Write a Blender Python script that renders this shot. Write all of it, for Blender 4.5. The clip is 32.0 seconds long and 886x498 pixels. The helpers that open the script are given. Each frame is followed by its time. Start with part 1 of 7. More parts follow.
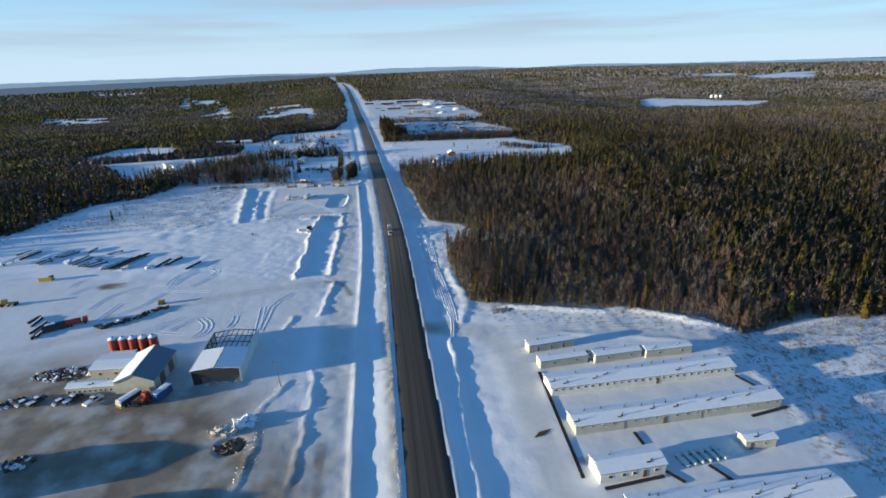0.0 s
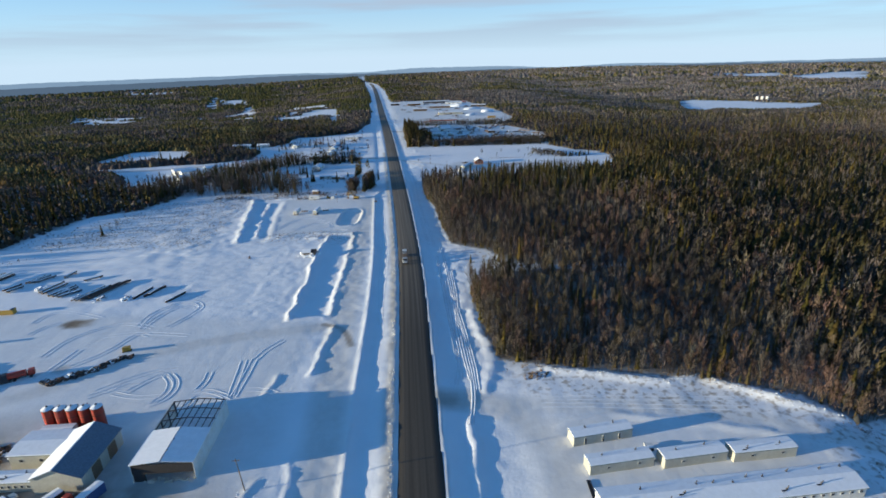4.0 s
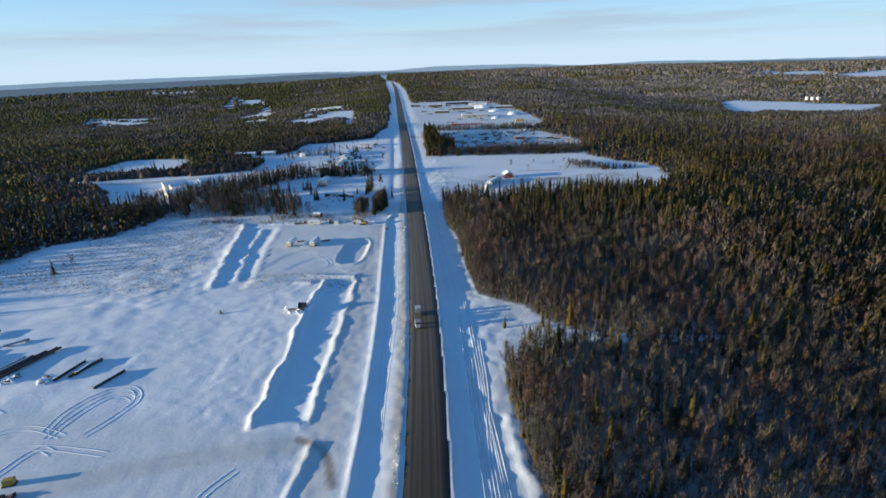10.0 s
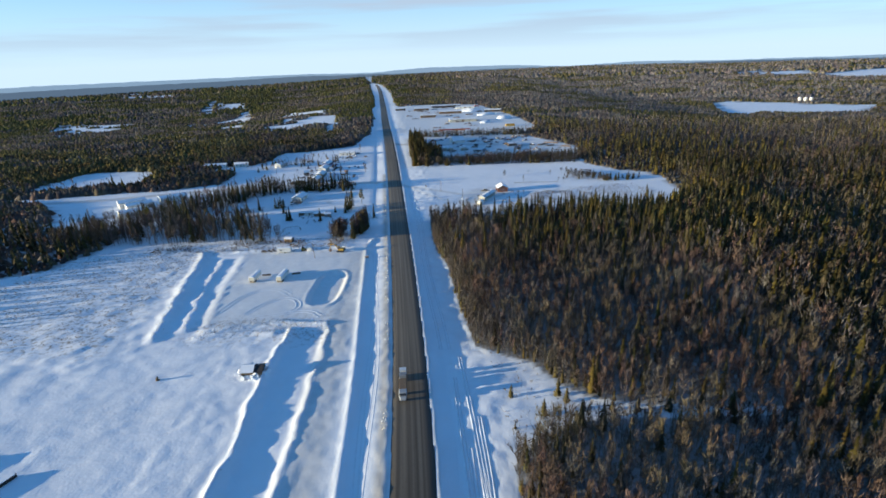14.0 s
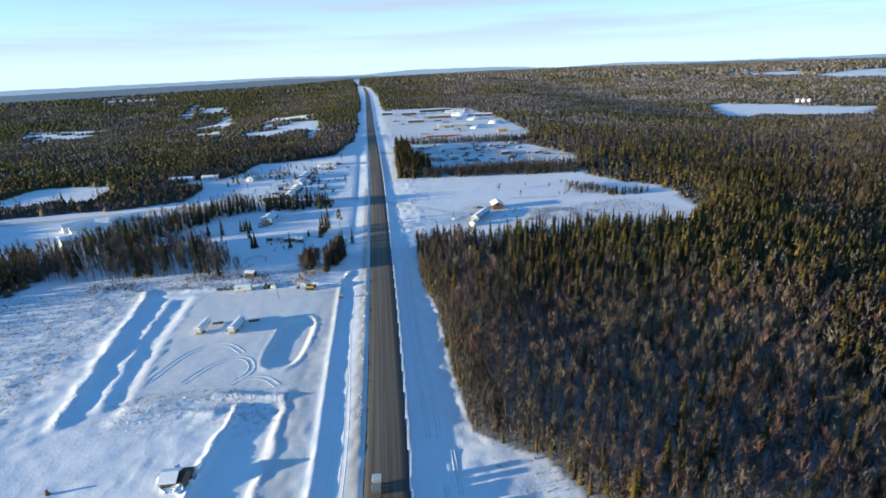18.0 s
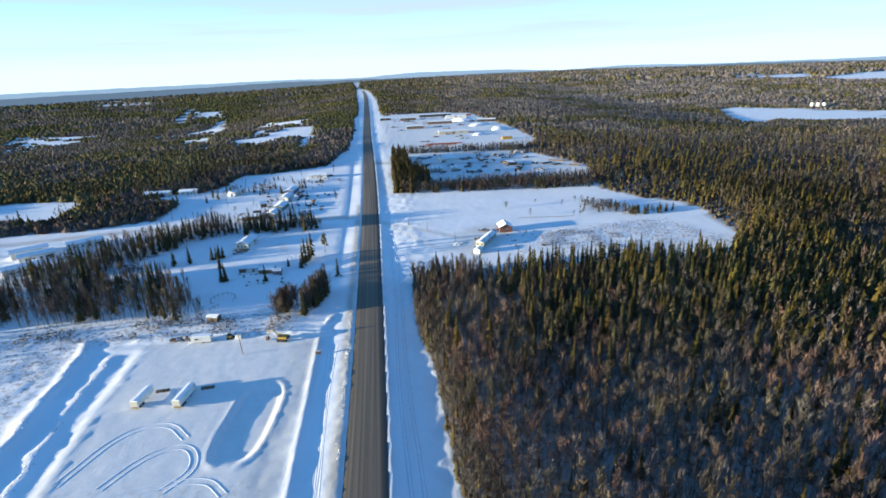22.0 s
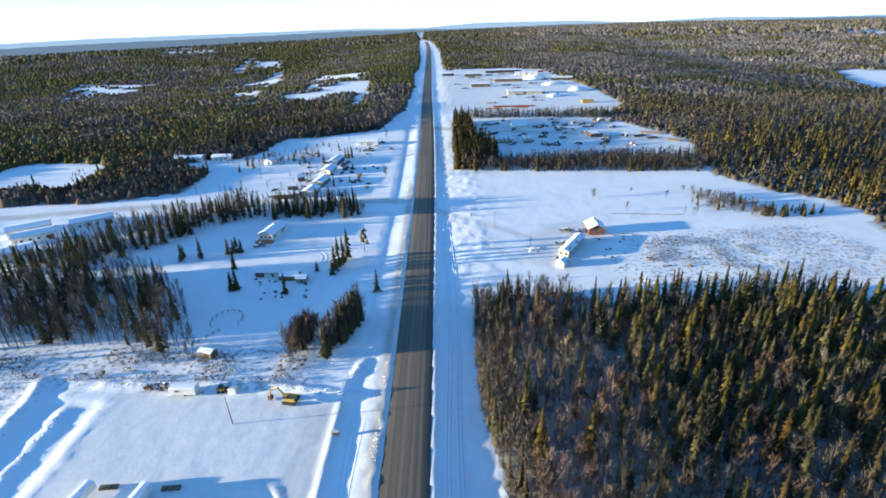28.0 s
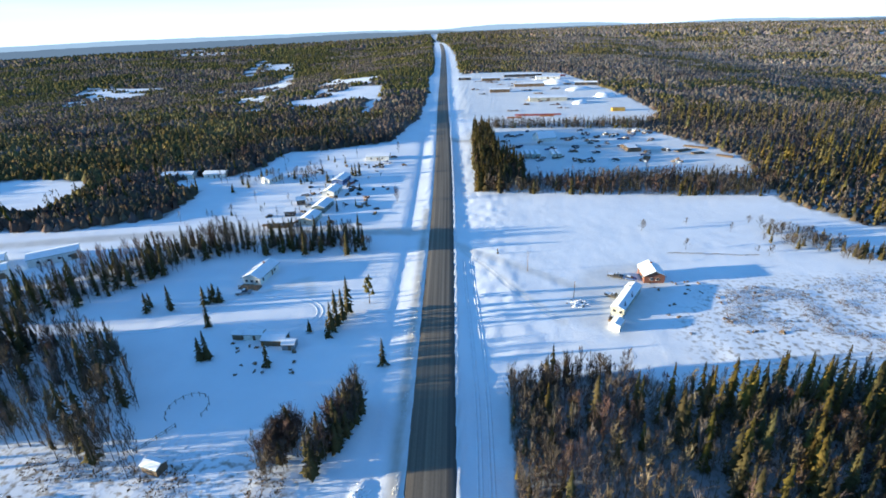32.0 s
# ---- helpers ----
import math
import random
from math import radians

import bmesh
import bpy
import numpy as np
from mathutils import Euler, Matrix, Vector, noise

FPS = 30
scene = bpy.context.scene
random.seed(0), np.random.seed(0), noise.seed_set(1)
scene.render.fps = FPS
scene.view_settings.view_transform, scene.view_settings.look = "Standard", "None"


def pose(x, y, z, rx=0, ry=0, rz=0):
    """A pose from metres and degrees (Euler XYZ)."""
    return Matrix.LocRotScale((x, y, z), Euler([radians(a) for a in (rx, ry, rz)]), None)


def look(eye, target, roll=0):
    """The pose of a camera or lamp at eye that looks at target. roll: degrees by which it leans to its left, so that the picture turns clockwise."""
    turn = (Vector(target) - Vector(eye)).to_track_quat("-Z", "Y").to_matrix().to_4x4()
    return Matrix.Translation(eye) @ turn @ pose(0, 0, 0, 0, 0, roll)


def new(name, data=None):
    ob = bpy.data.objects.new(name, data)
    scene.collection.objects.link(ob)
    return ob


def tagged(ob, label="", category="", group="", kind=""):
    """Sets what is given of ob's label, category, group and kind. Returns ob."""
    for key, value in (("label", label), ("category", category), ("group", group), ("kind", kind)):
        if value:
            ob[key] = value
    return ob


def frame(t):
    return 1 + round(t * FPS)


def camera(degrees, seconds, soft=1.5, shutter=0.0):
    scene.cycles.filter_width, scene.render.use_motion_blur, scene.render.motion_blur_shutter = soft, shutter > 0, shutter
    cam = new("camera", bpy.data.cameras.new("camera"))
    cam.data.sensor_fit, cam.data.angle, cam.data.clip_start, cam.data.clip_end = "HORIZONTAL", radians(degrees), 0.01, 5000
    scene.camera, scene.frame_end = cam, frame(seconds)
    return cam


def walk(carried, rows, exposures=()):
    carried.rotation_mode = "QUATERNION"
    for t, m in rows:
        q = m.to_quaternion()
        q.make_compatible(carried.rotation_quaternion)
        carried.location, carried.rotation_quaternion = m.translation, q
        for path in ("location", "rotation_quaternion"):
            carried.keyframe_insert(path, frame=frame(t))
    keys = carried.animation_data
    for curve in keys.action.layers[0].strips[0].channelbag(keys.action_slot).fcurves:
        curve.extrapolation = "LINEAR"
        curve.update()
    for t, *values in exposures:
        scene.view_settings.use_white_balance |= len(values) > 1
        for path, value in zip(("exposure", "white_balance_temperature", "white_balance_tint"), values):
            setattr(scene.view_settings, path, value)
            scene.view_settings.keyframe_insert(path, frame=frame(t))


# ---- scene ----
cam = camera(79.73, 32.0, soft=1.7)
PATH = [
    (0.0, pose(2.93, -3.59, 97.00, 69.986, 1.428, -5.112)),
    (0.5, pose(3.55, 1.77, 96.77, 70.123, 1.339, -4.208)),
    (1.0, pose(4.30, 7.16, 96.61, 70.145, 1.309, -3.882)),
    (1.5, pose(5.11, 12.80, 96.49, 70.174, 1.284, -3.849)),
    (2.0, pose(6.03, 18.47, 96.43, 70.146, 1.316, -3.824)),
    (2.5, pose(6.84, 24.29, 96.41, 70.138, 1.349, -3.626)),
    (3.0, pose(7.55, 30.02, 96.47, 70.077, 1.402, -2.733)),
    (3.5, pose(8.18, 35.81, 96.59, 70.051, 1.447, -2.447)),
    (4.0, pose(8.69, 41.63, 96.75, 70.012, 1.472, -2.055)),
    (4.5, pose(9.10, 47.44, 96.93, 69.965, 1.485, -1.612)),
    (5.0, pose(9.42, 53.20, 97.11, 69.913, 1.493, -1.175)),
    (5.5, pose(9.65, 58.87, 97.27, 69.858, 1.495, -0.800)),
    (6.0, pose(9.81, 64.43, 97.40, 69.803, 1.492, -0.543)),
    (6.5, pose(9.87, 69.95, 97.44, 69.829, 1.434, -0.341)),
    (7.0, pose(9.96, 75.47, 97.45, 69.846, 1.363, -0.074)),
    (7.5, pose(9.98, 81.12, 97.44, 69.868, 1.444, 0.032)),
    (8.0, pose(9.93, 86.89, 97.38, 69.814, 1.519, 0.121)),
    (8.5, pose(9.83, 92.75, 97.28, 69.826, 1.673, 0.123)),
    (9.0, pose(9.63, 98.50, 97.13, 69.840, 1.662, 0.207)),
    (9.5, pose(9.35, 104.19, 97.02, 69.871, 1.596, 0.228)),
    (10.0, pose(9.16, 109.68, 96.88, 69.885, 1.627, 0.270)),
    (10.5, pose(8.96, 115.06, 96.76, 69.918, 1.686, 0.348)),
    (11.0, pose(8.78, 120.38, 96.68, 69.954, 1.745, 0.409)),
    (11.5, pose(8.62, 125.77, 96.70, 69.985, 1.760, 0.358)),
    (12.0, pose(8.47, 131.10, 96.78, 69.974, 1.773, 0.289)),
    (12.5, pose(8.41, 136.52, 96.96, 69.977, 1.869, 0.142)),
    (13.0, pose(8.44, 141.96, 97.13, 69.940, 1.824, -0.575)),
    (13.5, pose(8.44, 147.31, 97.24, 69.950, 1.821, -0.884)),
    (14.0, pose(8.55, 152.71, 97.30, 69.972, 1.897, -1.224)),
    (14.5, pose(8.77, 158.10, 97.30, 69.964, 1.953, -1.433)),
    (15.0, pose(9.00, 163.65, 97.26, 69.965, 1.993, -1.618)),
    (15.5, pose(9.25, 169.33, 97.20, 69.975, 2.026, -1.785)),
    (16.0, pose(9.52, 175.10, 97.14, 69.990, 2.057, -1.936)),
    (16.5, pose(9.79, 180.96, 97.10, 70.010, 2.082, -2.075)),
    (17.0, pose(10.08, 186.86, 97.09, 70.033, 2.093, -2.206)),
    (17.5, pose(10.47, 192.61, 97.14, 70.048, 2.116, -2.290)),
    (18.0, pose(10.81, 198.20, 97.27, 70.108, 2.104, -2.368)),
    (18.5, pose(11.02, 203.65, 97.42, 70.117, 2.053, -2.431)),
    (19.0, pose(11.28, 209.23, 97.57, 70.193, 2.019, -2.502)),
    (19.5, pose(11.58, 214.78, 97.68, 70.182, 2.072, -2.593)),
    (20.0, pose(11.98, 220.41, 97.75, 70.225, 2.097, -2.686)),
    (20.5, pose(12.31, 225.98, 97.73, 70.216, 2.164, -2.772)),
    (21.0, pose(12.68, 231.56, 97.64, 70.259, 2.206, -2.868)),
    (21.5, pose(12.96, 237.11, 97.49, 70.302, 2.183, -2.920)),
    (22.0, pose(13.00, 242.71, 97.31, 70.365, 2.157, -2.282)),
    (22.5, pose(12.77, 248.34, 97.08, 70.421, 2.154, -0.022)),
    (23.0, pose(12.71, 254.20, 96.84, 70.495, 2.048, 0.876)),
    (23.5, pose(12.57, 259.94, 96.62, 70.504, 1.988, 0.864)),
    (24.0, pose(12.27, 265.56, 96.44, 70.518, 1.979, 0.777)),
    (24.5, pose(11.84, 271.25, 96.26, 70.541, 1.921, 0.722)),
    (25.0, pose(11.30, 276.96, 96.06, 70.325, 1.884, 0.491)),
    (25.5, pose(10.70, 282.70, 95.84, 69.856, 1.860, 0.255)),
    (26.0, pose(10.08, 288.46, 95.60, 69.120, 1.836, 0.180)),
    (26.5, pose(9.50, 294.27, 95.35, 68.103, 1.791, 0.434)),
    (27.0, pose(8.99, 300.12, 95.10, 66.790, 1.699, 1.187)),
    (27.5, pose(8.59, 306.09, 94.92, 65.870, 1.710, 3.334)),
    (28.0, pose(8.19, 312.01, 94.80, 65.900, 1.605, 4.353)),
    (28.5, pose(7.57, 317.94, 94.70, 65.969, 1.616, 5.243)),
    (29.0, pose(6.79, 323.80, 94.60, 65.983, 1.563, 5.688)),
    (29.5, pose(5.84, 329.64, 94.50, 66.005, 1.550, 5.592)),
    (30.0, pose(4.81, 335.38, 94.40, 66.016, 1.658, 5.679)),
    (30.5, pose(3.89, 341.18, 94.28, 66.013, 1.697, 5.721)),
    (31.0, pose(2.94, 346.96, 94.13, 65.985, 1.820, 5.724)),
    (31.5, pose(1.87, 352.74, 93.91, 66.074, 1.943, 5.695)),
    (32.0, pose(0.81, 358.41, 93.62, 66.106, 1.740, 5.747)),
]
walk(cam, PATH, exposures=((0.0, 0.87), (9.0, 0.85), (14.0, 1.03), (20.0, 1.34), (24.0, 1.56), (28.0, 1.68), (32.0, 1.64)))

# ---- world, sun ----
SUN_EL, SUN_AZ = 6.4, 259.5          # degrees; azimuth clockwise from +y
world = bpy.data.worlds.new("winter_sky")
scene.world = world
world.use_nodes = True
wn, wl = world.node_tree.nodes, world.node_tree.links
wn.clear()
w_out, w_bg = wn.new("ShaderNodeOutputWorld"), wn.new("ShaderNodeBackground")
w_sky = wn.new("ShaderNodeTexSky")
w_sky.sky_type, w_sky.sun_disc = "NISHITA", False
w_sky.sun_elevation, w_sky.sun_rotation = radians(SUN_EL + 12), radians(SUN_AZ)
w_sky.altitude, w_sky.air_density, w_sky.dust_density, w_sky.ozone_density = 700, 1.0, 0.3, 2.5
w_co, w_map, w_noise, w_ramp = (wn.new("ShaderNodeTexCoord"), wn.new("ShaderNodeMapping"),
                                wn.new("ShaderNodeTexNoise"), wn.new("ShaderNodeValToRGB"))
w_map.inputs["Scale"].default_value = (0.75, 0.9, 13.0)
w_map.inputs["Rotation"].default_value = (0.06, 0.05, 0.4)
w_noise.inputs["Scale"].default_value, w_noise.inputs["Detail"].default_value = 2.2, 5
w_ramp.color_ramp.elements[0].position, w_ramp.color_ramp.elements[1].position = 0.45, 0.59
w_sep, w_hz, w_mix = (wn.new("ShaderNodeSeparateXYZ"), wn.new("ShaderNodeMapRange"),
                      wn.new("ShaderNodeMixRGB"))
w_hz.inputs["From Min"].default_value, w_hz.inputs["From Max"].default_value = 0.0, 0.22
w_hz.inputs["To Min"].default_value, w_hz.inputs["To Max"].default_value = 0.95, 0.0
w_mul = wn.new("ShaderNodeMath")
w_mul.operation = "MULTIPLY"
w_rise = wn.new("ShaderNodeMapRange")                # clouds thin out towards the skyline
w_rise.inputs["From Min"].default_value, w_rise.inputs["From Max"].default_value = 0.0, 0.06
w_rise.inputs["To Max"].default_value = 0.85
w_thin = wn.new("ShaderNodeMapRange")                # and above the low bank the sky is clear
w_thin.inputs["From Min"].default_value, w_thin.inputs["From Max"].default_value = 0.09, 0.20
w_thin.inputs["To Min"].default_value, w_thin.inputs["To Max"].default_value = 1.0, 0.30
w_bank = wn.new("ShaderNodeMath")
w_bank.operation = "MULTIPLY"
wl.new(w_rise.outputs["Result"], w_bank.inputs[0])
wl.new(w_thin.outputs["Result"], w_bank.inputs[1])
wl.new(w_bank.outputs["Value"], w_mul.inputs[1])
w_cloud = wn.new("ShaderNodeMixRGB")
w_cloud.inputs["Color2"].default_value = (3.8, 4.75, 6.0, 1)
w_mix.inputs["Color2"].default_value = (5.5, 6.95, 8.4, 1)
wl.new(w_co.outputs["Generated"], w_map.inputs["Vector"])
wl.new(w_map.outputs["Vector"], w_noise.inputs["Vector"])
wl.new(w_noise.outputs["Fac"], w_ramp.inputs["Fac"])
wl.new(w_ramp.outputs["Color"], w_mul.inputs[0])
wl.new(w_co.outputs["Generated"], w_sep.inputs["Vector"])
wl.new(w_sep.outputs["Z"], w_hz.inputs["Value"])
wl.new(w_sep.outputs["Z"], w_rise.inputs["Value"])
wl.new(w_sep.outputs["Z"], w_thin.inputs["Value"])
wl.new(w_hz.outputs["Result"], w_mix.inputs["Fac"])
wl.new(w_mul.outputs["Value"], w_cloud.inputs["Fac"])
wl.new(w_cloud.outputs["Color"], w_bg.inputs["Color"])
w_tint = wn.new("ShaderNodeMixRGB")
w_tint.blend_type = "MULTIPLY"
w_tint.inputs["Fac"].default_value, w_tint.inputs["Color2"].default_value = 1.0, (0.17, 0.88, 1.36, 1)
wl.new(w_sky.outputs["Color"], w_tint.inputs["Color1"])
wl.new(w_tint.outputs["Color"], w_mix.inputs["Color1"])
wl.new(w_mix.outputs["Color"], w_cloud.inputs["Color1"])
w_bg.inputs["Strength"].default_value = 0.064
wl.new(w_bg.outputs["Background"], w_out.inputs["Surface"])

sun = new("sun", bpy.data.lights.new("sun", "SUN"))
sun.data.energy, sun.data.angle, sun.data.color = 4.4, radians(0.5), (0.985, 0.885, 0.64)
s_dir = Vector((math.sin(radians(SUN_AZ)) * math.cos(radians(SUN_EL)),
                math.cos(radians(SUN_AZ)) * math.cos(radians(SUN_EL)), math.sin(radians(SUN_EL))))
sun.matrix_world = look(s_dir * 300, (0, 0, 0))

# ---- materials ----
def mat(name, color, rough=0.8, metal=0.0, grain=0.0, grain_scale=2.0, bump=0.0, bump_scale=8.0, spread=0.0,
        second=None, second_scale=0.3, tint=False, sheen=0.5):
    """A node material: base colour broken up by noise at two scales, with optional relief and per-object variation."""
    m = bpy.data.materials.new(name)
    m.use_nodes = True
    n, l = m.node_tree.nodes, m.node_tree.links
    b = n["Principled BSDF"]
    b.inputs["Roughness"].default_value, b.inputs["Metallic"].default_value = rough, metal
    b.inputs["Specular IOR Level"].default_value = sheen
    co = n.new("ShaderNodeTexCoord")
    geo = n.new("ShaderNodeNewGeometry")
    rgb = n.new("ShaderNodeRGB")
    rgb.outputs[0].default_value = (*color, 1)
    col = rgb.outputs[0]
    if second:
        t = n.new("ShaderNodeTexNoise")
        t.inputs["Scale"].default_value, t.inputs["Detail"].default_value = second_scale, 6
        r = n.new("ShaderNodeValToRGB")
        r.color_ramp.elements[0].position, r.color_ramp.elements[1].position = 0.4, 0.65
        x = n.new("ShaderNodeMixRGB")
        x.inputs["Color2"].default_value = (*second, 1)
        l.new(geo.outputs["Position"], t.inputs["Vector"])
        l.new(t.outputs["Fac"], r.inputs["Fac"])
        l.new(r.outputs["Color"], x.inputs["Fac"])
        l.new(col, x.inputs["Color1"])
        col = x.outputs["Color"]
    if grain:
        t = n.new("ShaderNodeTexNoise")
        t.inputs["Scale"].default_value, t.inputs["Detail"].default_value = grain_scale, 8
        r = n.new("ShaderNodeMapRange")
        r.inputs["To Min"].default_value, r.inputs["To Max"].default_value = 1 - grain, 1 + grain
        r.inputs["From Min"].default_value, r.inputs["From Max"].default_value = 0.3, 0.7
        x = n.new("ShaderNodeMixRGB")
        x.blend_type = "MULTIPLY"
        x.inputs["Fac"].default_value = 1
        l.new(geo.outputs["Position"], t.inputs["Vector"])
        l.new(t.outputs["Fac"], r.inputs["Value"])
        l.new(col, x.inputs["Color1"])
        l.new(r.outputs["Result"], x.inputs["Color2"])
        col = x.outputs["Color"]
    if spread:
        o = n.new("ShaderNodeObjectInfo")
        r = n.new("ShaderNodeMapRange")
        r.inputs["To Min"].default_value, r.inputs["To Max"].default_value = 1 - spread, 1 + spread
        x = n.new("ShaderNodeMixRGB")
        x.blend_type = "MULTIPLY"
        x.inputs["Fac"].default_value = 1
        l.new(o.outputs["Random"], r.inputs["Value"])
        l.new(col, x.inputs["Color1"])
        l.new(r.outputs["Result"], x.inputs["Color2"])
        col = x.outputs["Color"]
    if tint:
        a = n.new("ShaderNodeAttribute")
        a.attribute_name = "tint"
        x = n.new("ShaderNodeMixRGB")
        x.blend_type = "MULTIPLY"
        x.inputs["Fac"].default_value = 1
        l.new(col, x.inputs["Color1"])
        l.new(a.outputs["Color"], x.inputs["Color2"])
        col = x.outputs["Color"]
    l.new(col, b.inputs["Base Color"])
    if bump:
        t = n.new("ShaderNodeTexNoise")
        t.inputs["Scale"].default_value, t.inputs["Detail"].default_value = bump_scale, 6
        u = n.new("ShaderNodeBump")
        u.inputs["Strength"].default_value, u.inputs["Distance"].default_value = bump, 0.1
        l.new(geo.outputs["Position"], t.inputs["Vector"])
        l.new(t.outputs["Fac"], u.inputs["Height"])
        l.new(u.outputs["Normal"], b.inputs["Normal"])
    return m


def ground_material():
    """Snow, with driven dirt, packed snow and scrub where the ground's own attributes put them."""
    m = bpy.data.materials.new("snow_ground")
    m.use_nodes = True
    n, l = m.node_tree.nodes, m.node_tree.links
    b = n["Principled BSDF"]
    b.inputs["Roughness"].default_value = 0.75
    geo = n.new("ShaderNodeNewGeometry")

    def noise_tex(scale, detail=7, stretch=None):
        t = n.new("ShaderNodeTexNoise")
        t.inputs["Scale"].default_value, t.inputs["Detail"].default_value = scale, detail
        if stretch:
            mp = n.new("ShaderNodeMapping")
            mp.inputs["Scale"].default_value = stretch
            l.new(geo.outputs["Position"], mp.inputs["Vector"])
            l.new(mp.outputs["Vector"], t.inputs["Vector"])
        else:
            l.new(geo.outputs["Position"], t.inputs["Vector"])
        return t.outputs["Fac"]

    def ramp(v, a, c):
        r = n.new("ShaderNodeMapRange")
        r.inputs["From Min"].default_value, r.inputs["From Max"].default_value = a, c
        l.new(v, r.inputs["Value"])
        return r.outputs["Result"]

    def math_node(op, a, c):
        q = n.new("ShaderNodeMath")
        q.operation, q.use_clamp = op, True
        for k, v in enumerate((a, c)):
            if isinstance(v, (int, float)):
                q.inputs[k].default_value = v
            else:
                l.new(v, q.inputs[k])
        return q.outputs["Value"]

    def mix(fac, c1, c2):
        x = n.new("ShaderNodeMixRGB")
        l.new(fac, x.inputs["Fac"])
        for k, c in (("Color1", c1), ("Color2", c2)):
            if isinstance(c, tuple):
                x.inputs[k].default_value = (*c, 1)
            else:
                l.new(c, x.inputs[k])
        return x.outputs["Color"]

    def attr(name):
        a = n.new("ShaderNodeAttribute")
        a.attribute_name = name
        return a.outputs["Fac"]

    snow = mix(ramp(noise_tex(0.05), 0.35, 0.65), (0.78, 0.79, 0.81), (0.84, 0.845, 0.86))
    packed = mix(ramp(noise_tex(0.4, 8), 0.35, 0.7), (0.64, 0.62, 0.585), (0.74, 0.725, 0.70))
    soil = mix(ramp(noise_tex(0.12, 8), 0.3, 0.7), (0.15, 0.105, 0.064), (0.30, 0.228, 0.15))
    brush = mix(ramp(noise_tex(1.3, 8), 0.3, 0.7), (0.19, 0.14, 0.095), (0.36, 0.29, 0.21))
    canopy_shade = mix(ramp(noise_tex(0.02, 8), 0.35, 0.65), (0.035, 0.03, 0.016), (0.05, 0.038, 0.023))
    col = mix(attr("packed"), snow, packed)
    d = math_node("MULTIPLY", attr("dirt"), ramp(noise_tex(0.09, 9), 0.12, 0.55))
    col = mix(d, col, soil)
    s = math_node("MULTIPLY", attr("scrub"), ramp(noise_tex(0.55, 10), 0.50, 0.66))
    col = mix(s, col, brush)
    # under woods: brush and far treetop colour, with tree shade put in
    col = mix(attr("wood"), col, canopy_shade)
    l.new(col, b.inputs["Base Color"])
    u = n.new("ShaderNodeBump")
    u.inputs["Strength"].default_value, u.inputs["Distance"].default_value = 0.36, 0.5
    h = math_node("ADD", math_node("MULTIPLY", noise_tex(0.18, 8, (1.0, 0.6, 1.0)), 0.7), math_node("MULTIPLY", math_node("MULTIPLY", noise_tex(1.1, 9), math_node("SUBTRACT", 1.0, attr("packed"))), 0.32))
    l.new(h, u.inputs["Height"])
    l.new(u.outputs["Normal"], b.inputs["Normal"])
    return m


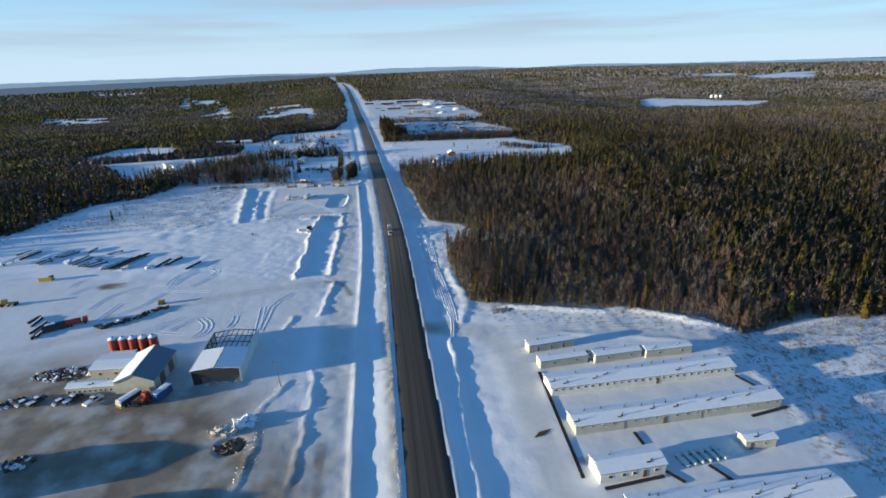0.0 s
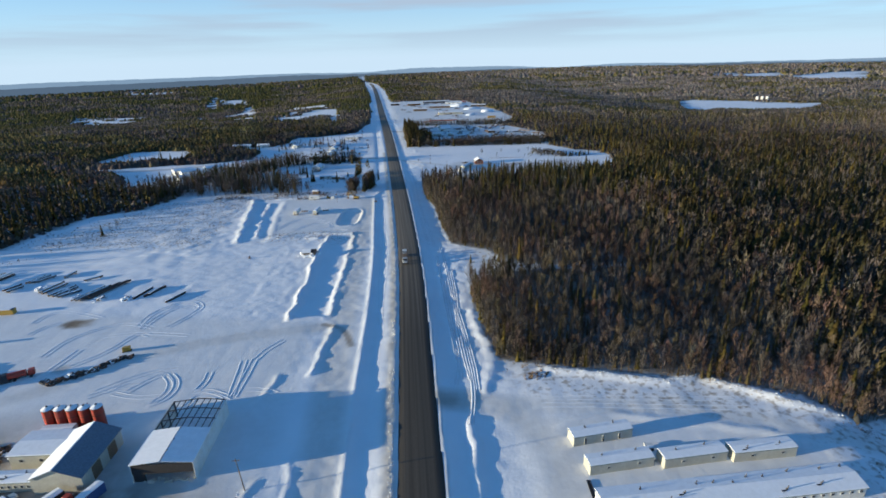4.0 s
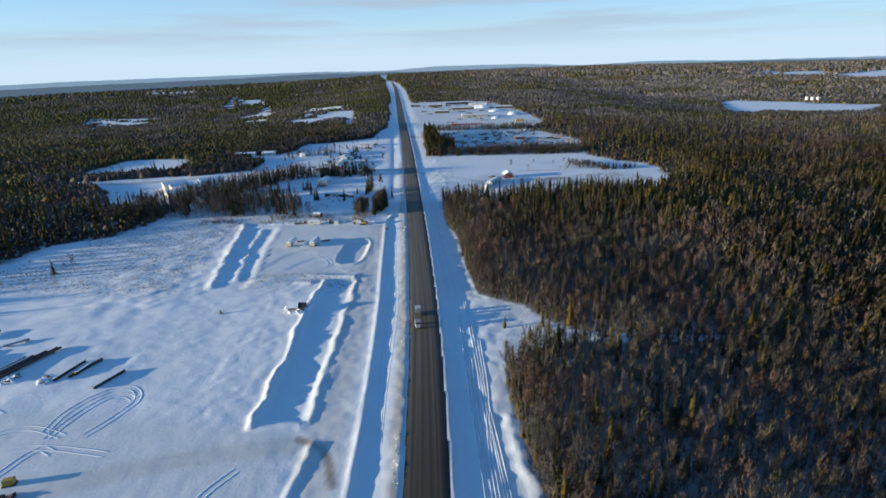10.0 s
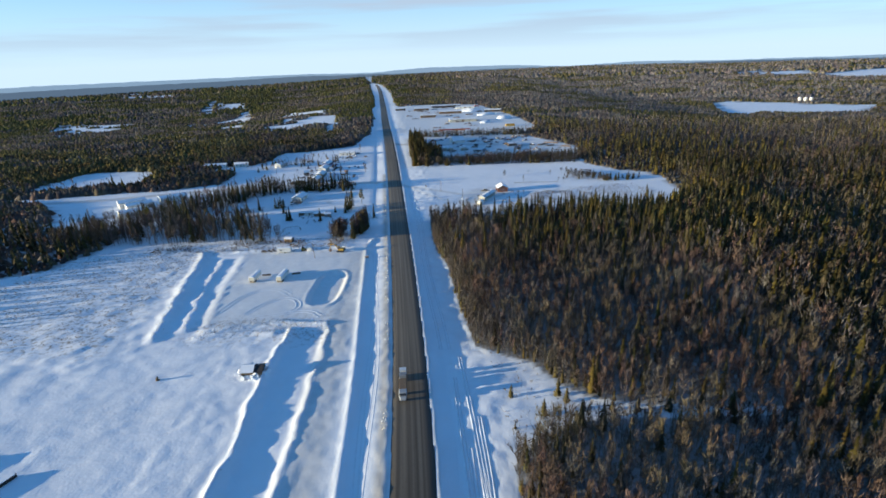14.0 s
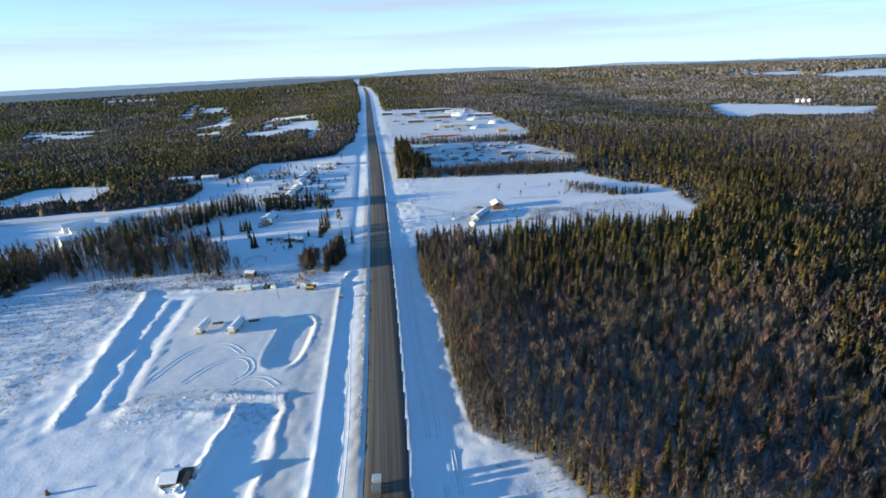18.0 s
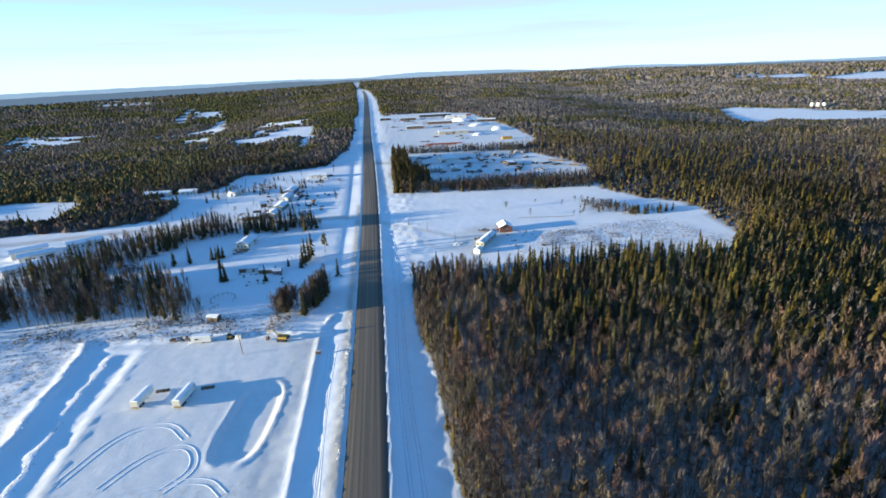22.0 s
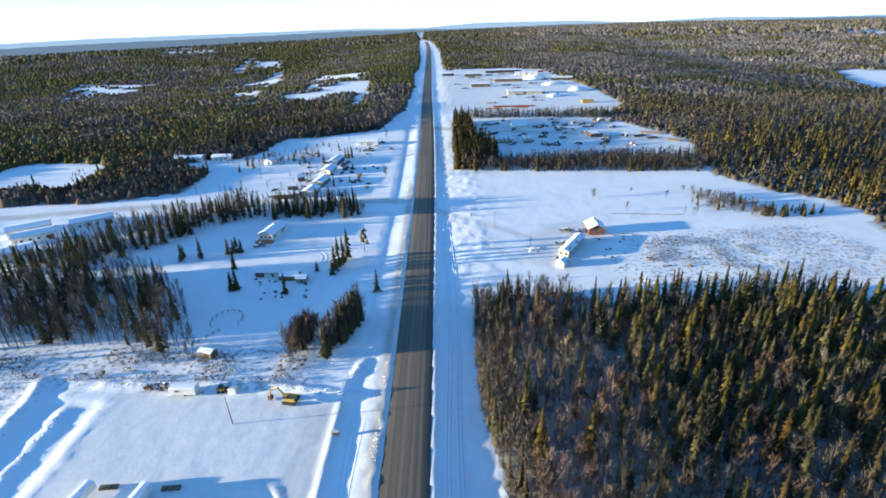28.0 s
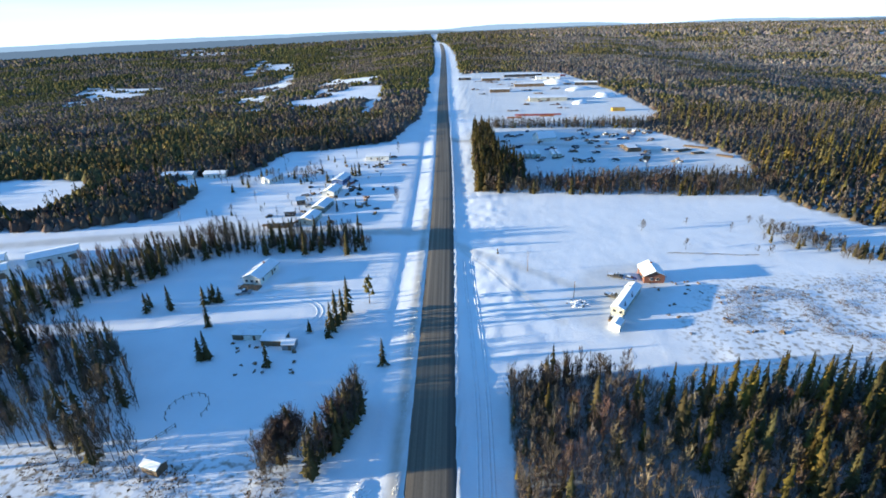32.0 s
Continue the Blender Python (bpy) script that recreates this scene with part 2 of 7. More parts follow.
def road_material():
    """Worn asphalt: lengthwise wheel tracks, sanded and salted edges."""
    m = bpy.data.materials.new("asphalt")
    m.use_nodes = True
    n, l = m.node_tree.nodes, m.node_tree.links
    b = n["Principled BSDF"]
    b.inputs["Roughness"].default_value = 0.85
    uv = n.new("ShaderNodeUVMap")
    uv.uv_map = "UVMap"
    mp = n.new("ShaderNodeMapping")
    mp.inputs["Scale"].default_value = (1.05, 0.006, 1)
    t = n.new("ShaderNodeTexNoise")
    t.inputs["Scale"].default_value, t.inputs["Detail"].default_value = 1.0, 6
    t2 = n.new("ShaderNodeTexNoise")
    t2.inputs["Scale"].default_value, t2.inputs["Detail"].default_value = 2.5, 8
    geo = n.new("ShaderNodeNewGeometry")
    r = n.new("ShaderNodeValToRGB")
    e = r.color_ramp.elements
    e[0].position, e[0].color = 0.28, (0.060, 0.045, 0.032, 1)
    e[1].position, e[1].color = 0.74, (0.205, 0.165, 0.120, 1)
    x = n.new("ShaderNodeMixRGB")
    x.blend_type = "MULTIPLY"
    x.inputs["Fac"].default_value = 0.5
    l.new(uv.outputs["UV"], mp.inputs["Vector"])
    l.new(mp.outputs["Vector"], t.inputs["Vector"])
    l.new(geo.outputs["Position"], t2.inputs["Vector"])
    l.new(t.outputs["Fac"], r.inputs["Fac"])
    l.new(r.outputs["Color"], x.inputs["Color1"])
    l.new(t2.outputs["Fac"], x.inputs["Color2"])
    g = n.new("ShaderNodeMixRGB")
    g.blend_type = "ADD"
    g.inputs["Fac"].default_value = 0.3
    l.new(x.outputs["Color"], g.inputs["Color1"])
    l.new(r.outputs["Color"], g.inputs["Color2"])
    sx = n.new("ShaderNodeSeparateXYZ")
    l.new(uv.outputs["UV"], sx.inputs["Vector"])
    sh = n.new("ShaderNodeMapRange")
    sh.inputs["From Min"].default_value, sh.inputs["From Max"].default_value = 3.2, 4.0
    l.new(sx.outputs["X"], sh.inputs["Value"])
    dk = n.new("ShaderNodeMixRGB")
    dk.inputs["Color2"].default_value = (0.055, 0.047, 0.04, 1)
    sc = n.new("ShaderNodeMath")
    sc.operation = "MULTIPLY"
    sc.inputs[1].default_value = 0.75
    l.new(sh.outputs["Result"], sc.inputs[0])
    l.new(sc.outputs["Value"], dk.inputs["Fac"])
    l.new(g.outputs["Color"], dk.inputs["Color1"])
    dry = n.new("ShaderNodeMapRange")
    dry.inputs["From Min"].default_value, dry.inputs["From Max"].default_value = 215, 330
    dry.inputs["To Min"].default_value, dry.inputs["To Max"].default_value = 0.50, 1.15
    damp = n.new("ShaderNodeMixRGB")
    damp.blend_type = "MULTIPLY"
    damp.inputs["Fac"].default_value = 1.0
    l.new(sx.outputs["Y"], dry.inputs["Value"])
    l.new(dk.outputs["Color"], damp.inputs["Color1"])
    l.new(dry.outputs["Result"], damp.inputs["Color2"])
    l.new(damp.outputs["Color"], b.inputs["Base Color"])
    return m


M_GROUND, M_ROAD = ground_material(), road_material()
M_SNOW = mat("snow", (0.82, 0.83, 0.85), 0.75, grain=0.05, grain_scale=0.8, bump=0.3, bump_scale=1.5)
M_DIRTY_SNOW = mat("dirty_snow", (0.64, 0.585, 0.50), 0.8, grain=0.14, grain_scale=1.2, bump=0.5, bump_scale=2.0, second=(0.42, 0.355, 0.27))
M_NEEDLE = mat("spruce_needles", (0.068, 0.055, 0.023), 0.9, grain=0.3, grain_scale=0.6, tint=True, sheen=0.08)
M_TWIG = mat("bare_twigs", (0.090, 0.074, 0.060), 0.95, grain=0.25, grain_scale=0.5, tint=True, sheen=0.05)
M_BARK = mat("bark", (0.07, 0.052, 0.038), 0.9, grain=0.3, grain_scale=3)
M_BIRCH = mat("pale_bark", (0.15, 0.118, 0.086), 0.9, grain=0.3, grain_scale=3)
M_WHITE = mat("white_siding", (0.74, 0.72, 0.66), 0.6, grain=0.06, grain_scale=2, second=(0.66, 0.62, 0.54), second_scale=0.4)
M_CREAM = mat("cream_siding", (0.50, 0.475, 0.39), 0.6, grain=0.08, grain_scale=2, second=(0.44, 0.41, 0.33), second_scale=0.4)
M_SHEET = mat("galvanised_sheet", (0.62, 0.63, 0.62), 0.5, 0.3, grain=0.08, grain_scale=1.5)
M_STEEL = mat("dark_steel", (0.07, 0.065, 0.065), 0.55, 0.6, grain=0.15)
M_RUST = mat("rusty_steel", (0.14, 0.075, 0.05), 0.8, 0.2, grain=0.3, grain_scale=1.5, second=(0.08, 0.055, 0.045), second_scale=0.6)
M_RED = mat("red_paint", (0.42, 0.045, 0.02), 0.5, grain=0.12, grain_scale=1.5, second=(0.34, 0.05, 0.03), second_scale=0.5)
M_YELLOW = mat("yellow_paint", (0.42, 0.25, 0.035), 0.55, grain=0.12)
M_BLUE = mat("blue_paint", (0.05, 0.10, 0.24), 0.5, grain=0.1)
M_WOOD = mat("weathered_wood", (0.17, 0.11, 0.065), 0.85, grain=0.25, grain_scale=3)
M_REDWOOD = mat("red_brown_boards", (0.20, 0.08, 0.05), 0.8, grain=0.18, grain_scale=3)
M_GREY = mat("grey_paint", (0.26, 0.27, 0.28), 0.6, grain=0.1, spread=0.3)
M_GLASS = mat("dark_glass", (0.03, 0.035, 0.045), 0.12)
M_RUBBER = mat("rubber", (0.025, 0.025, 0.025), 0.9, grain=0.2)
# near-black: dark boards, and openings whose shade is painted
M_DARK = mat("dark_opening", (0.035, 0.03, 0.03), 0.9, grain=0.2)
M_SOIL = mat("bare_soil", (0.21, 0.115, 0.05), 0.95, grain=0.3, grain_scale=0.8, bump=0.6, bump_scale=1.5, second=(0.20, 0.15, 0.10))
M_GREENROOF = mat("grey_green_roof", (0.16, 0.19, 0.17), 0.7, grain=0.1)
M_ORANGE = mat("orange_primer", (0.50, 0.17, 0.05), 0.65, grain=0.12)

# ---- land ----
def sstep(a, b, x):
    t = np.clip((np.asarray(x, float) - a) / (b - a), 0, 1)
    return t * t * (3 - 2 * t)


ROAD_Y = [-400, -4, 96, 145, 187, 265, 313, 366, 394, 443, 482, 512, 569, 650, 700, 760, 856, 1002, 1233, 1380, 1655, 1830, 2180, 2600, 5200]
ROAD_X = [17, 10, 6.5, 4.6, 2.6, 0.6, -2.7, -6.9, -9.0, -13.0, -16.7, -19.3, -23.9, -31.5, -36, -42, -52, -67, -89, -104, -131, -149, -188, -240, -600]
_fy = np.arange(-400, 5200, 10.0)
_fx = np.interp(_fy, ROAD_Y, ROAD_X)
for _ in range(40):
    _fx[1:-1] = 0.25 * _fx[:-2] + 0.5 * _fx[1:-1] + 0.25 * _fx[2:]


def road_x(y):
    return np.interp(y, _fy, _fx)


def base(x, y):
    """The lie of the land without its small forms."""
    x, y = np.asarray(x, float), np.asarray(y, float)
    r = np.hypot(x, y - 180)
    th = np.degrees(np.arctan2(x, y - 180 + 1e-6))
    z = np.interp(y, [600, 850, 1100, 1500, 2000, 2500], [0, 4, 4, 2, 0, 0]) * (1 - sstep(150, 700, np.abs(x + 60)))
    z = z - 22 * sstep(500, 1350, y) * sstep(200, 600, x) * (1 - sstep(1800, 3000, r))
    z = z - 30 * sstep(800, 1350, y) * sstep(150, 500, -x) * (1 - sstep(1800, 3000, r))
    rim = -32 + 0.35 * th - 42 * (1 - sstep(-22, 4, th))
    return z + rim * sstep(1700, 4300, r) * (np.abs(th) < 100)


def lattice(i, j, seed):
    h = (i.astype(np.int64) * 374761393 + j.astype(np.int64) * 668265263 + seed * 974711) & 0x7FFFFFFF
    h = ((h ^ (h >> 13)) * 1274126177) & 0x7FFFFFFF
    return ((h ^ (h >> 16)) & 0xFFFF) / 65535.0


def vnoise(x, y, size, seed=1):
    """Smooth value noise, 0 to 1, with blobs of about that size in metres."""
    x, y = np.asarray(x, float) / size, np.asarray(y, float) / size
    i, j = np.floor(x), np.floor(y)
    u, v = x - i, y - j
    u, v = u * u * (3 - 2 * u), v * v * (3 - 2 * v)
    a, b = lattice(i, j, seed), lattice(i + 1, j, seed)
    c, d = lattice(i, j + 1, seed), lattice(i + 1, j + 1, seed)
    return (a * (1 - u) + b * u) * (1 - v) + (c * (1 - u) + d * u) * v


def line_dist(x, y, pts):
    best = np.full(np.shape(x), 1e9)
    for (ax, ay), (bx, by) in zip(pts[:-1], pts[1:]):
        dx, dy = bx - ax, by - ay
        t = np.clip(((x - ax) * dx + (y - ay) * dy) / (dx * dx + dy * dy), 0, 1)
        best = np.minimum(best, np.hypot(x - ax - t * dx, y - ay - t * dy))
    return best


def inside(x, y, poly):
    x, y = np.asarray(x, float), np.asarray(y, float)
    r = np.zeros(x.shape, bool)
    for (ax, ay), (bx, by) in zip(poly, poly[1:] + poly[:1]):
        cut = (ay > y) != (by > y)
        r ^= cut & (x < (bx - ax) * (y - ay) / (by - ay + 1e-12) + ax)
    return r


def near_poly(x, y, poly, soft):
    """1 inside the outline, fading to 0 over the soft edge outside it."""
    d = line_dist(x, y, poly + poly[:1])
    return np.where(inside(x, y, poly), 1.0, np.clip(1 - d / soft, 0, 1))


# ridges of pushed-up snow: points, height, half width
WINDROWS = [
    ([(-48.4, 232.4), (-49, 267.1), (-50.4, 301.2), (-50.2, 318), (-49, 327), (-49.2, 335)], 1.35, 1.2),
    ([(-46.5, 246.6), (-47, 272.3), (-48.3, 298.1)], 0.7, 1.0),
    ([(-32.6, 234.2), (-33.4, 269.1), (-33.9, 300), (-34, 319), (-34.2, 331), (-36, 339)], 0.5, 1.1),
    ([(-47.4, 232.4), (-35.3, 233.2)], 0.7, 1.4),
    ([(-100.6, 330.4), (-105.9, 354.1), (-110.2, 382), (-119, 427.4)], 1.35, 2.2),
    ([(-92, 338.6), (-97.5, 365.3), (-102, 393.3), (-104, 415)], 0.95, 2.4),
    ([(-84.5, 340), (-89, 365), (-93, 393), (-95.5, 421)], 0.45, 1.0),
    ([(-82.4, 336.5), (-60.2, 341.5), (-36.9, 339.8)], 1.3, 2.4),
    ([(-84.4, 331.4), (-70.2, 334.4), (-56.1, 333.3)], 0.8, 2.2),
    ([(-101.6, 426.3), (-70.9, 428.3), (-45.4, 427.1), (-28.1, 425)], 1.3, 2.0),
    ([(-30.2, 434.3), (-27.2, 440.6)], 1.0, 1.3),
    ([(-32.1, 191.6), (-29.8, 225.1)], 0.85, 1.0),
    ([(-27.9, 101.2), (-27, 121.2), (-28.6, 156.8)], 0.5, 0.8),
    ([(-42, 96.4), (-39, 114.4), (-42.1, 131.4), (-36.1, 146.2)], 0.35, 0.9),
    ([(-45.1, 171.8), (-43.2, 191.8)], 0.5, 1.1),
    ([(45.3, 190.6), (67.9, 184.2), (81.5, 179.9), (92.3, 182.8), (104.9, 172.6), (123.2, 161.3)], 1.3, 2.2),
    ([(24.6, 180.8), (28.6, 199.9), (24.5, 235.4)], 0.6, 2.0),
    ([(18, 70), (18, 95.7), (18.4, 130.4), (18.7, 166.9)], 0.9, 2.0),
    ([(42.4, 162.6), (60, 166.3), (84.4, 159.9), (110.6, 151.5)], 0.5, 1.6),
    ([(110.8, 89.7), (112.5, 123.9), (110.6, 151.5)], 0.3, 1.0),
]
DIRT_YARD = [(-190, 60), (-193.8, 149.3), (-127.6, 153.6), (-112.1, 157.2), (-89.9, 141.2), (-77.6, 143), (-59.3, 132.7), (-51.2, 118.5), (-33, 102.3), (-34, 60)]
LOT = [(-85.5, 341.6), (-35.9, 344.5), (-31.2, 421.9), (-91.3, 422.2)]
YARD = [(-194, 87.9), (-34.9, 86.3), (-41.3, 228.3), (-192.1, 248.5)]
CAMP = [(36, 60), (34.5, 162.7), (50.2, 166.4), (110.6, 153.5), (110, 60)]
TRENCH_LOT = [(-46, 236), (-48, 300), (-46.5, 331), (-37, 334), (-36, 300), (-35, 236)]
TRENCH_WEST = [(-98, 338), (-104, 366), (-110, 395), (-113, 420), (-97, 418), (-95, 393), (-91, 366), (-87, 342)]
FALLOW = [(-205, 300), (-112, 312), (-104, 336), (-122, 430), (-183, 428)]
HOUSE_R = [(25.5, 517.9), (41, 505.1), (59.8, 535.2), (53.7, 553.2), (37.1, 547.6)]
YARD_N = [(6.3, 685.3), (-18, 762.7), (-24, 808), (92, 808), (137.8, 757.2), (157.9, 726.4), (157.3, 689)]
YARD_F = [(-35, 862), (-62, 1264), (41, 1275), (98, 1247), (116, 1123), (138, 998), (146, 881), (124, 838), (91, 822), (42, 830)]
LANES = [  # driven ways: points, half width, how brown
    ([(-17, 60), (-21, 145.9), (-26.3, 226), (-30.8, 329), (-34.2, 416.7)], 5.2, 0.17),
    ([(-18.6, 60), (-20.2, 90), (-21.4, 114)], 1.7, 0.75),
    ([(6.8, 176.6), (12, 176.8), (18, 176)], 4.5, 0.6),
    ([(-34.3, 225.1), (-61.4, 220.4), (-91.7, 210.8), (-116, 188.8), (-150.8, 173.4)], 4.0, 0.16),
    ([(-33.3, 227.1), (-26.2, 223), (-22.7, 216.8), (-20.7, 209.7)], 1.3, 0.75),
    ([(7.7, 177), (20.6, 175.8), (32.5, 169.7), (40.4, 152.7), (37.7, 115.2), (36, 60)], 5.0, 0.16),
    ([(18.6, 175.9), (47.3, 170.5), (82.5, 168), (110.6, 154.5), (146.7, 142.7)], 4.0, 0.04),
    ([(-302, 555.3), (-248.9, 560.3), (-194.5, 574.7), (-143.4, 584.5), (-101.7, 585.3), (-31.1, 589.1)], 4.2, 0.35),
    ([(-20.7, 576.5), (6.1, 554.6), (30.8, 534.8), (41.1, 523.3)], 2.4, 0.14),
    ([(-17.6, 573.4), (11.2, 527.2), (22.4, 511.3)], 1.6, 0.10),
    ([(-37.8, 774.5), (0.1, 760.6), (63.6, 751.7), (106.3, 735.7), (149.2, 724)], 4.5, 0.45),
    ([(-43, 890), (67, 905)], 4.0, 0.08),
    ([(-67.6, 525.2), (-73.8, 537.7), (-85.8, 527.1)], 2.0, 0.05),
]


def relief(x, y):
    """The land with road banks, ditches, windrows and pits."""
    x, y = np.asarray(x, float), np.asarray(y, float)
    z = base(x, y)
    u = x - road_x(y)
    near = (1 - sstep(2100, 2400, y))
    lump = 0.6 + 0.6 * vnoise(x, y, 2.4, 5) * (0.4 + vnoise(x, y, 9, 6))
    prof = np.interp(u, [-20, -17, -15, -12, -9, -6.7, -6.2, 6.2, 8, 13, 17, 26, 40, 110, 150], [0, -0.2, -0.5, -0.22, 0.1, 0.14, 0.10, 0.12, -0.35, -1.0, -0.95, -0.8, -0.45, -0.35, 0])
    prof = np.where((u > 6.2) & (y > 470), np.interp(u, [6.2, 8, 13, 17, 26], [0.12, -0.2, -0.55, -0.3, 0]), prof)
    mid = np.interp(u, [6.2, 8, 12, 13.4, 14.4, 20, 28, 36, 150], [0.12, -0.45, -1.05, -0.80, -1.0, -0.95, -0.85, -0.8, 0]) + 0.3 * (vnoise(x, y, 8, 9) - 0.5) * (u > 15)
    prof = np.where(u > 6.2, prof + (mid - prof) * sstep(185, 215, y) * (1 - sstep(470, 540, y)), prof)
    low = np.interp(u, [6.2, 8, 14, 20, 26, 150], [0.12, -0.4, -1.35, -1.55, -1.45, 0]) + 0.35 * (vnoise(x, y, 14, 8) - 0.5) * (u > 8)
    z = z + np.where(u > 6.2, prof + (low - prof) * sstep(285, 345, y) * (1 - sstep(450, 505, y)), prof) * near
    z = z + 0.15 * lump * np.exp(-((u + 7.6) / 0.8) ** 2) * near * (0.35 + 0.65 * (1 - sstep(440, 520, y)))
    z = z + 0.22 * lump * np.exp(-((u - 6.6) / 0.5) ** 2) * near
    z = z + 0.34 * (vnoise(x, y, 1.7, 14) - 0.5) * sstep(-11, -9, u) * (1 - sstep(-7.2, -6.4, u)) * near
    z = z + 0.34 * (vnoise(x, y, 3.1, 15) - 0.5) * sstep(8, 11, u) * (1 - sstep(28, 36, u)) * near * (y > 185)
    z = z + 0.55 * (0.7 + 0.3 * lump) * np.exp(-((u + 18.6 + 1.2 * (vnoise(0 * x, y, 60, 2) - 0.5)) / 0.9) ** 2) * (1 - sstep(415, 440, y))
    z = z - 2.6 * sstep(112, 134, x) * (1 - sstep(190, 320, x)) * (1 - sstep(158, 182, y))
    rough = vnoise(x, y, 2.6, 11) * 0.6 + vnoise(x, y, 1.3, 12) * 0.4
    for pts, h, w in WINDROWS:
        xs, ys = [p[0] for p in pts], [p[1] for p in pts]
        m = (x > min(xs) - 9) & (x < max(xs) + 9) & (y > min(ys) - 9) & (y < max(ys) + 9)
        if m.any():
            d = line_dist(x[m] + 2.2 * (vnoise(x[m], y[m], 7, 21) - 0.5) + 1.2 * (vnoise(x[m], y[m], 2.5, 22) - 0.5), y[m] + 1.4 * (vnoise(x[m], y[m], 4, 23) - 0.5), pts)
            z[m] = z[m] + 0.80 * h * (0.50 + 0.34 * rough[m] + 0.42 * vnoise(x[m], y[m], 9, 24)) * np.exp(-(d / (0.78 * w)) ** 2)
    for pts, sink in ((TRENCH_LOT, 0.55), (TRENCH_WEST, 0.45)):
        z = z - sink * near_poly(x, y, pts, 2.0)
    e = ((np.abs(x + 42.4 - 0.03 * (y - 375)) / 6.8) ** 3.4 + (np.abs(y - 375) / 18.0) ** 3.4) ** (1 / 3.4)          # oval pit in the lot
    z = z - 0.95 * (1 - sstep(0.84, 1.04, e)) + 0.45 * np.exp(-((e - 1.08) / 0.06) ** 2) * rough
    e = np.hypot((x + 46.1) / 4.2, (y - 117) / 3.6)                                 # earth pit by the yard
    z = z - 1.0 * (1 - sstep(0.7, 1.05, e))
    flat = 1 - 0.75 * np.maximum(near_poly(x, y, LOT, 4), np.maximum(near_poly(x, y, YARD, 8), near_poly(x, y, CAMP, 5)))
    off = np.clip((np.abs(u) - 9) / 8, 0, 1)
    calm = 1 - 0.6 * sstep(470, 520, y) * (1 - sstep(900, 1200, y))
    z = z + off * flat * calm * (0.20 * (vnoise(x, y, 9, 31) - 0.5) + 0.16 * (vnoise(x, y, 3.4, 32) - 0.5) + 0.14 * (vnoise(x, y, 1.9, 34) - 0.5) + 0.6 * (vnoise(x, y, 45, 33) - 0.5))
    clod = near_poly(x, y, FALLOW, 14)                                               # churned ground of the fallow field
    z = z + clod * (0.34 * (vnoise(x, y, 2.6, 36) - 0.5) + 0.30 * (vnoise(x, y, 5.5, 37) - 0.5))
    far = sstep(1300, 3200, np.hypot(x, y - 180)) * sstep(60, 300, np.abs(u))
    z = z + far * 9 * (vnoise(x, y, 420, 41) - 0.5) + far * 16 * (vnoise(x, y, 1300, 42) - 0.5)
    return z


# woods, by their outlines on the plan
WOOD_R = [(30.6, 197.9), (27.5, 217), (25.5, 248.8), (26.5, 262), (36, 272), (50, 276.5), (70, 276), (100, 274), (107, 278), (84, 280), (68, 282), (54, 286), (45, 294), (38, 308), (31, 312), (20.5, 320),
          (16.6, 352.4), (12.5, 401), (7.5, 421.7), (4.9, 447.7), (4.2, 478), (22, 484), (37, 487), (50, 480), (62, 477), (82, 481), (114.6, 486), (154.4, 474), (184.5, 516), (190.8, 571.3),
          (184, 591), (166, 602), (158, 616), (146, 633), (150.3, 663.4), (159.7, 721.8), (142, 758.8), (112, 815), (148, 878), (140, 995),
          (118, 1120), (99, 1250), (42, 1278), (-62, 1268), (-68, 1290)]
WOOD_R2 = [(-104, 1679), (-160, 2146), (-205, 2476), (-300, 3000), (-500, 4900), (4700, 4900), (4700, -300), (600, 60), (195, 164.3), (156.9, 166.8),
           (126.1, 159.3), (116.5, 171.4), (89.4, 181.9), (58.1, 189.4)]
WOOD_W = [(-290, 60), (-286.1, 199.2), (-238.2, 321), (-219.9, 395.9), (-192.4, 408.2), (-180.9, 445.3), (-188.4, 473.5), (-239.8, 483.8), (-285, 545), (-330, 558), (-2500, 562), (-2500, 60)]
WOOD_L = [(-4700, 560), (-302.6, 569.9), (-248.7, 583.3), (-215.8, 583.8), (-197, 594.7), (-175.1, 602.5), (-177, 646.2), (-208.8, 659.4), (-198.1, 675.9), (-171.6, 676.5),
          (-158.8, 698.6), (-161.3, 736.5), (-124, 747.4), (-86, 768), (-77, 861), (-88, 1038), (-110, 1200), (-112, 1286), (-147, 1604), (-200, 2035), (-276, 2679), (-560, 4900), (-4700, 4900)]
STRIP = [(-196.9, 499.2), (-179.3, 526.9), (-155.9, 556.5), (-130.1, 577.9), (-92.5, 580.7), (-59.8, 580.1), (-59.7, 571.6), (-83.2, 564.9), (-123.6, 552.7), (-152, 506.4), (-172.5, 487)]
HEDGE = [(-1, 645), (55, 642), (140, 641), (152, 652), (156, 672), (90, 676), (31, 664), (6, 668)]
ROW_R = [(-12, 648), (1, 646), (16, 676), (14, 690), (1, 709.3), (-6.2, 767.9), (-8.3, 796.7), (-20.9, 796.3), (-18.9, 746.2)]
FENCE_R = [(-10, 814), (60, 812), (112, 806), (124, 826), (64, 822), (-12, 824)]
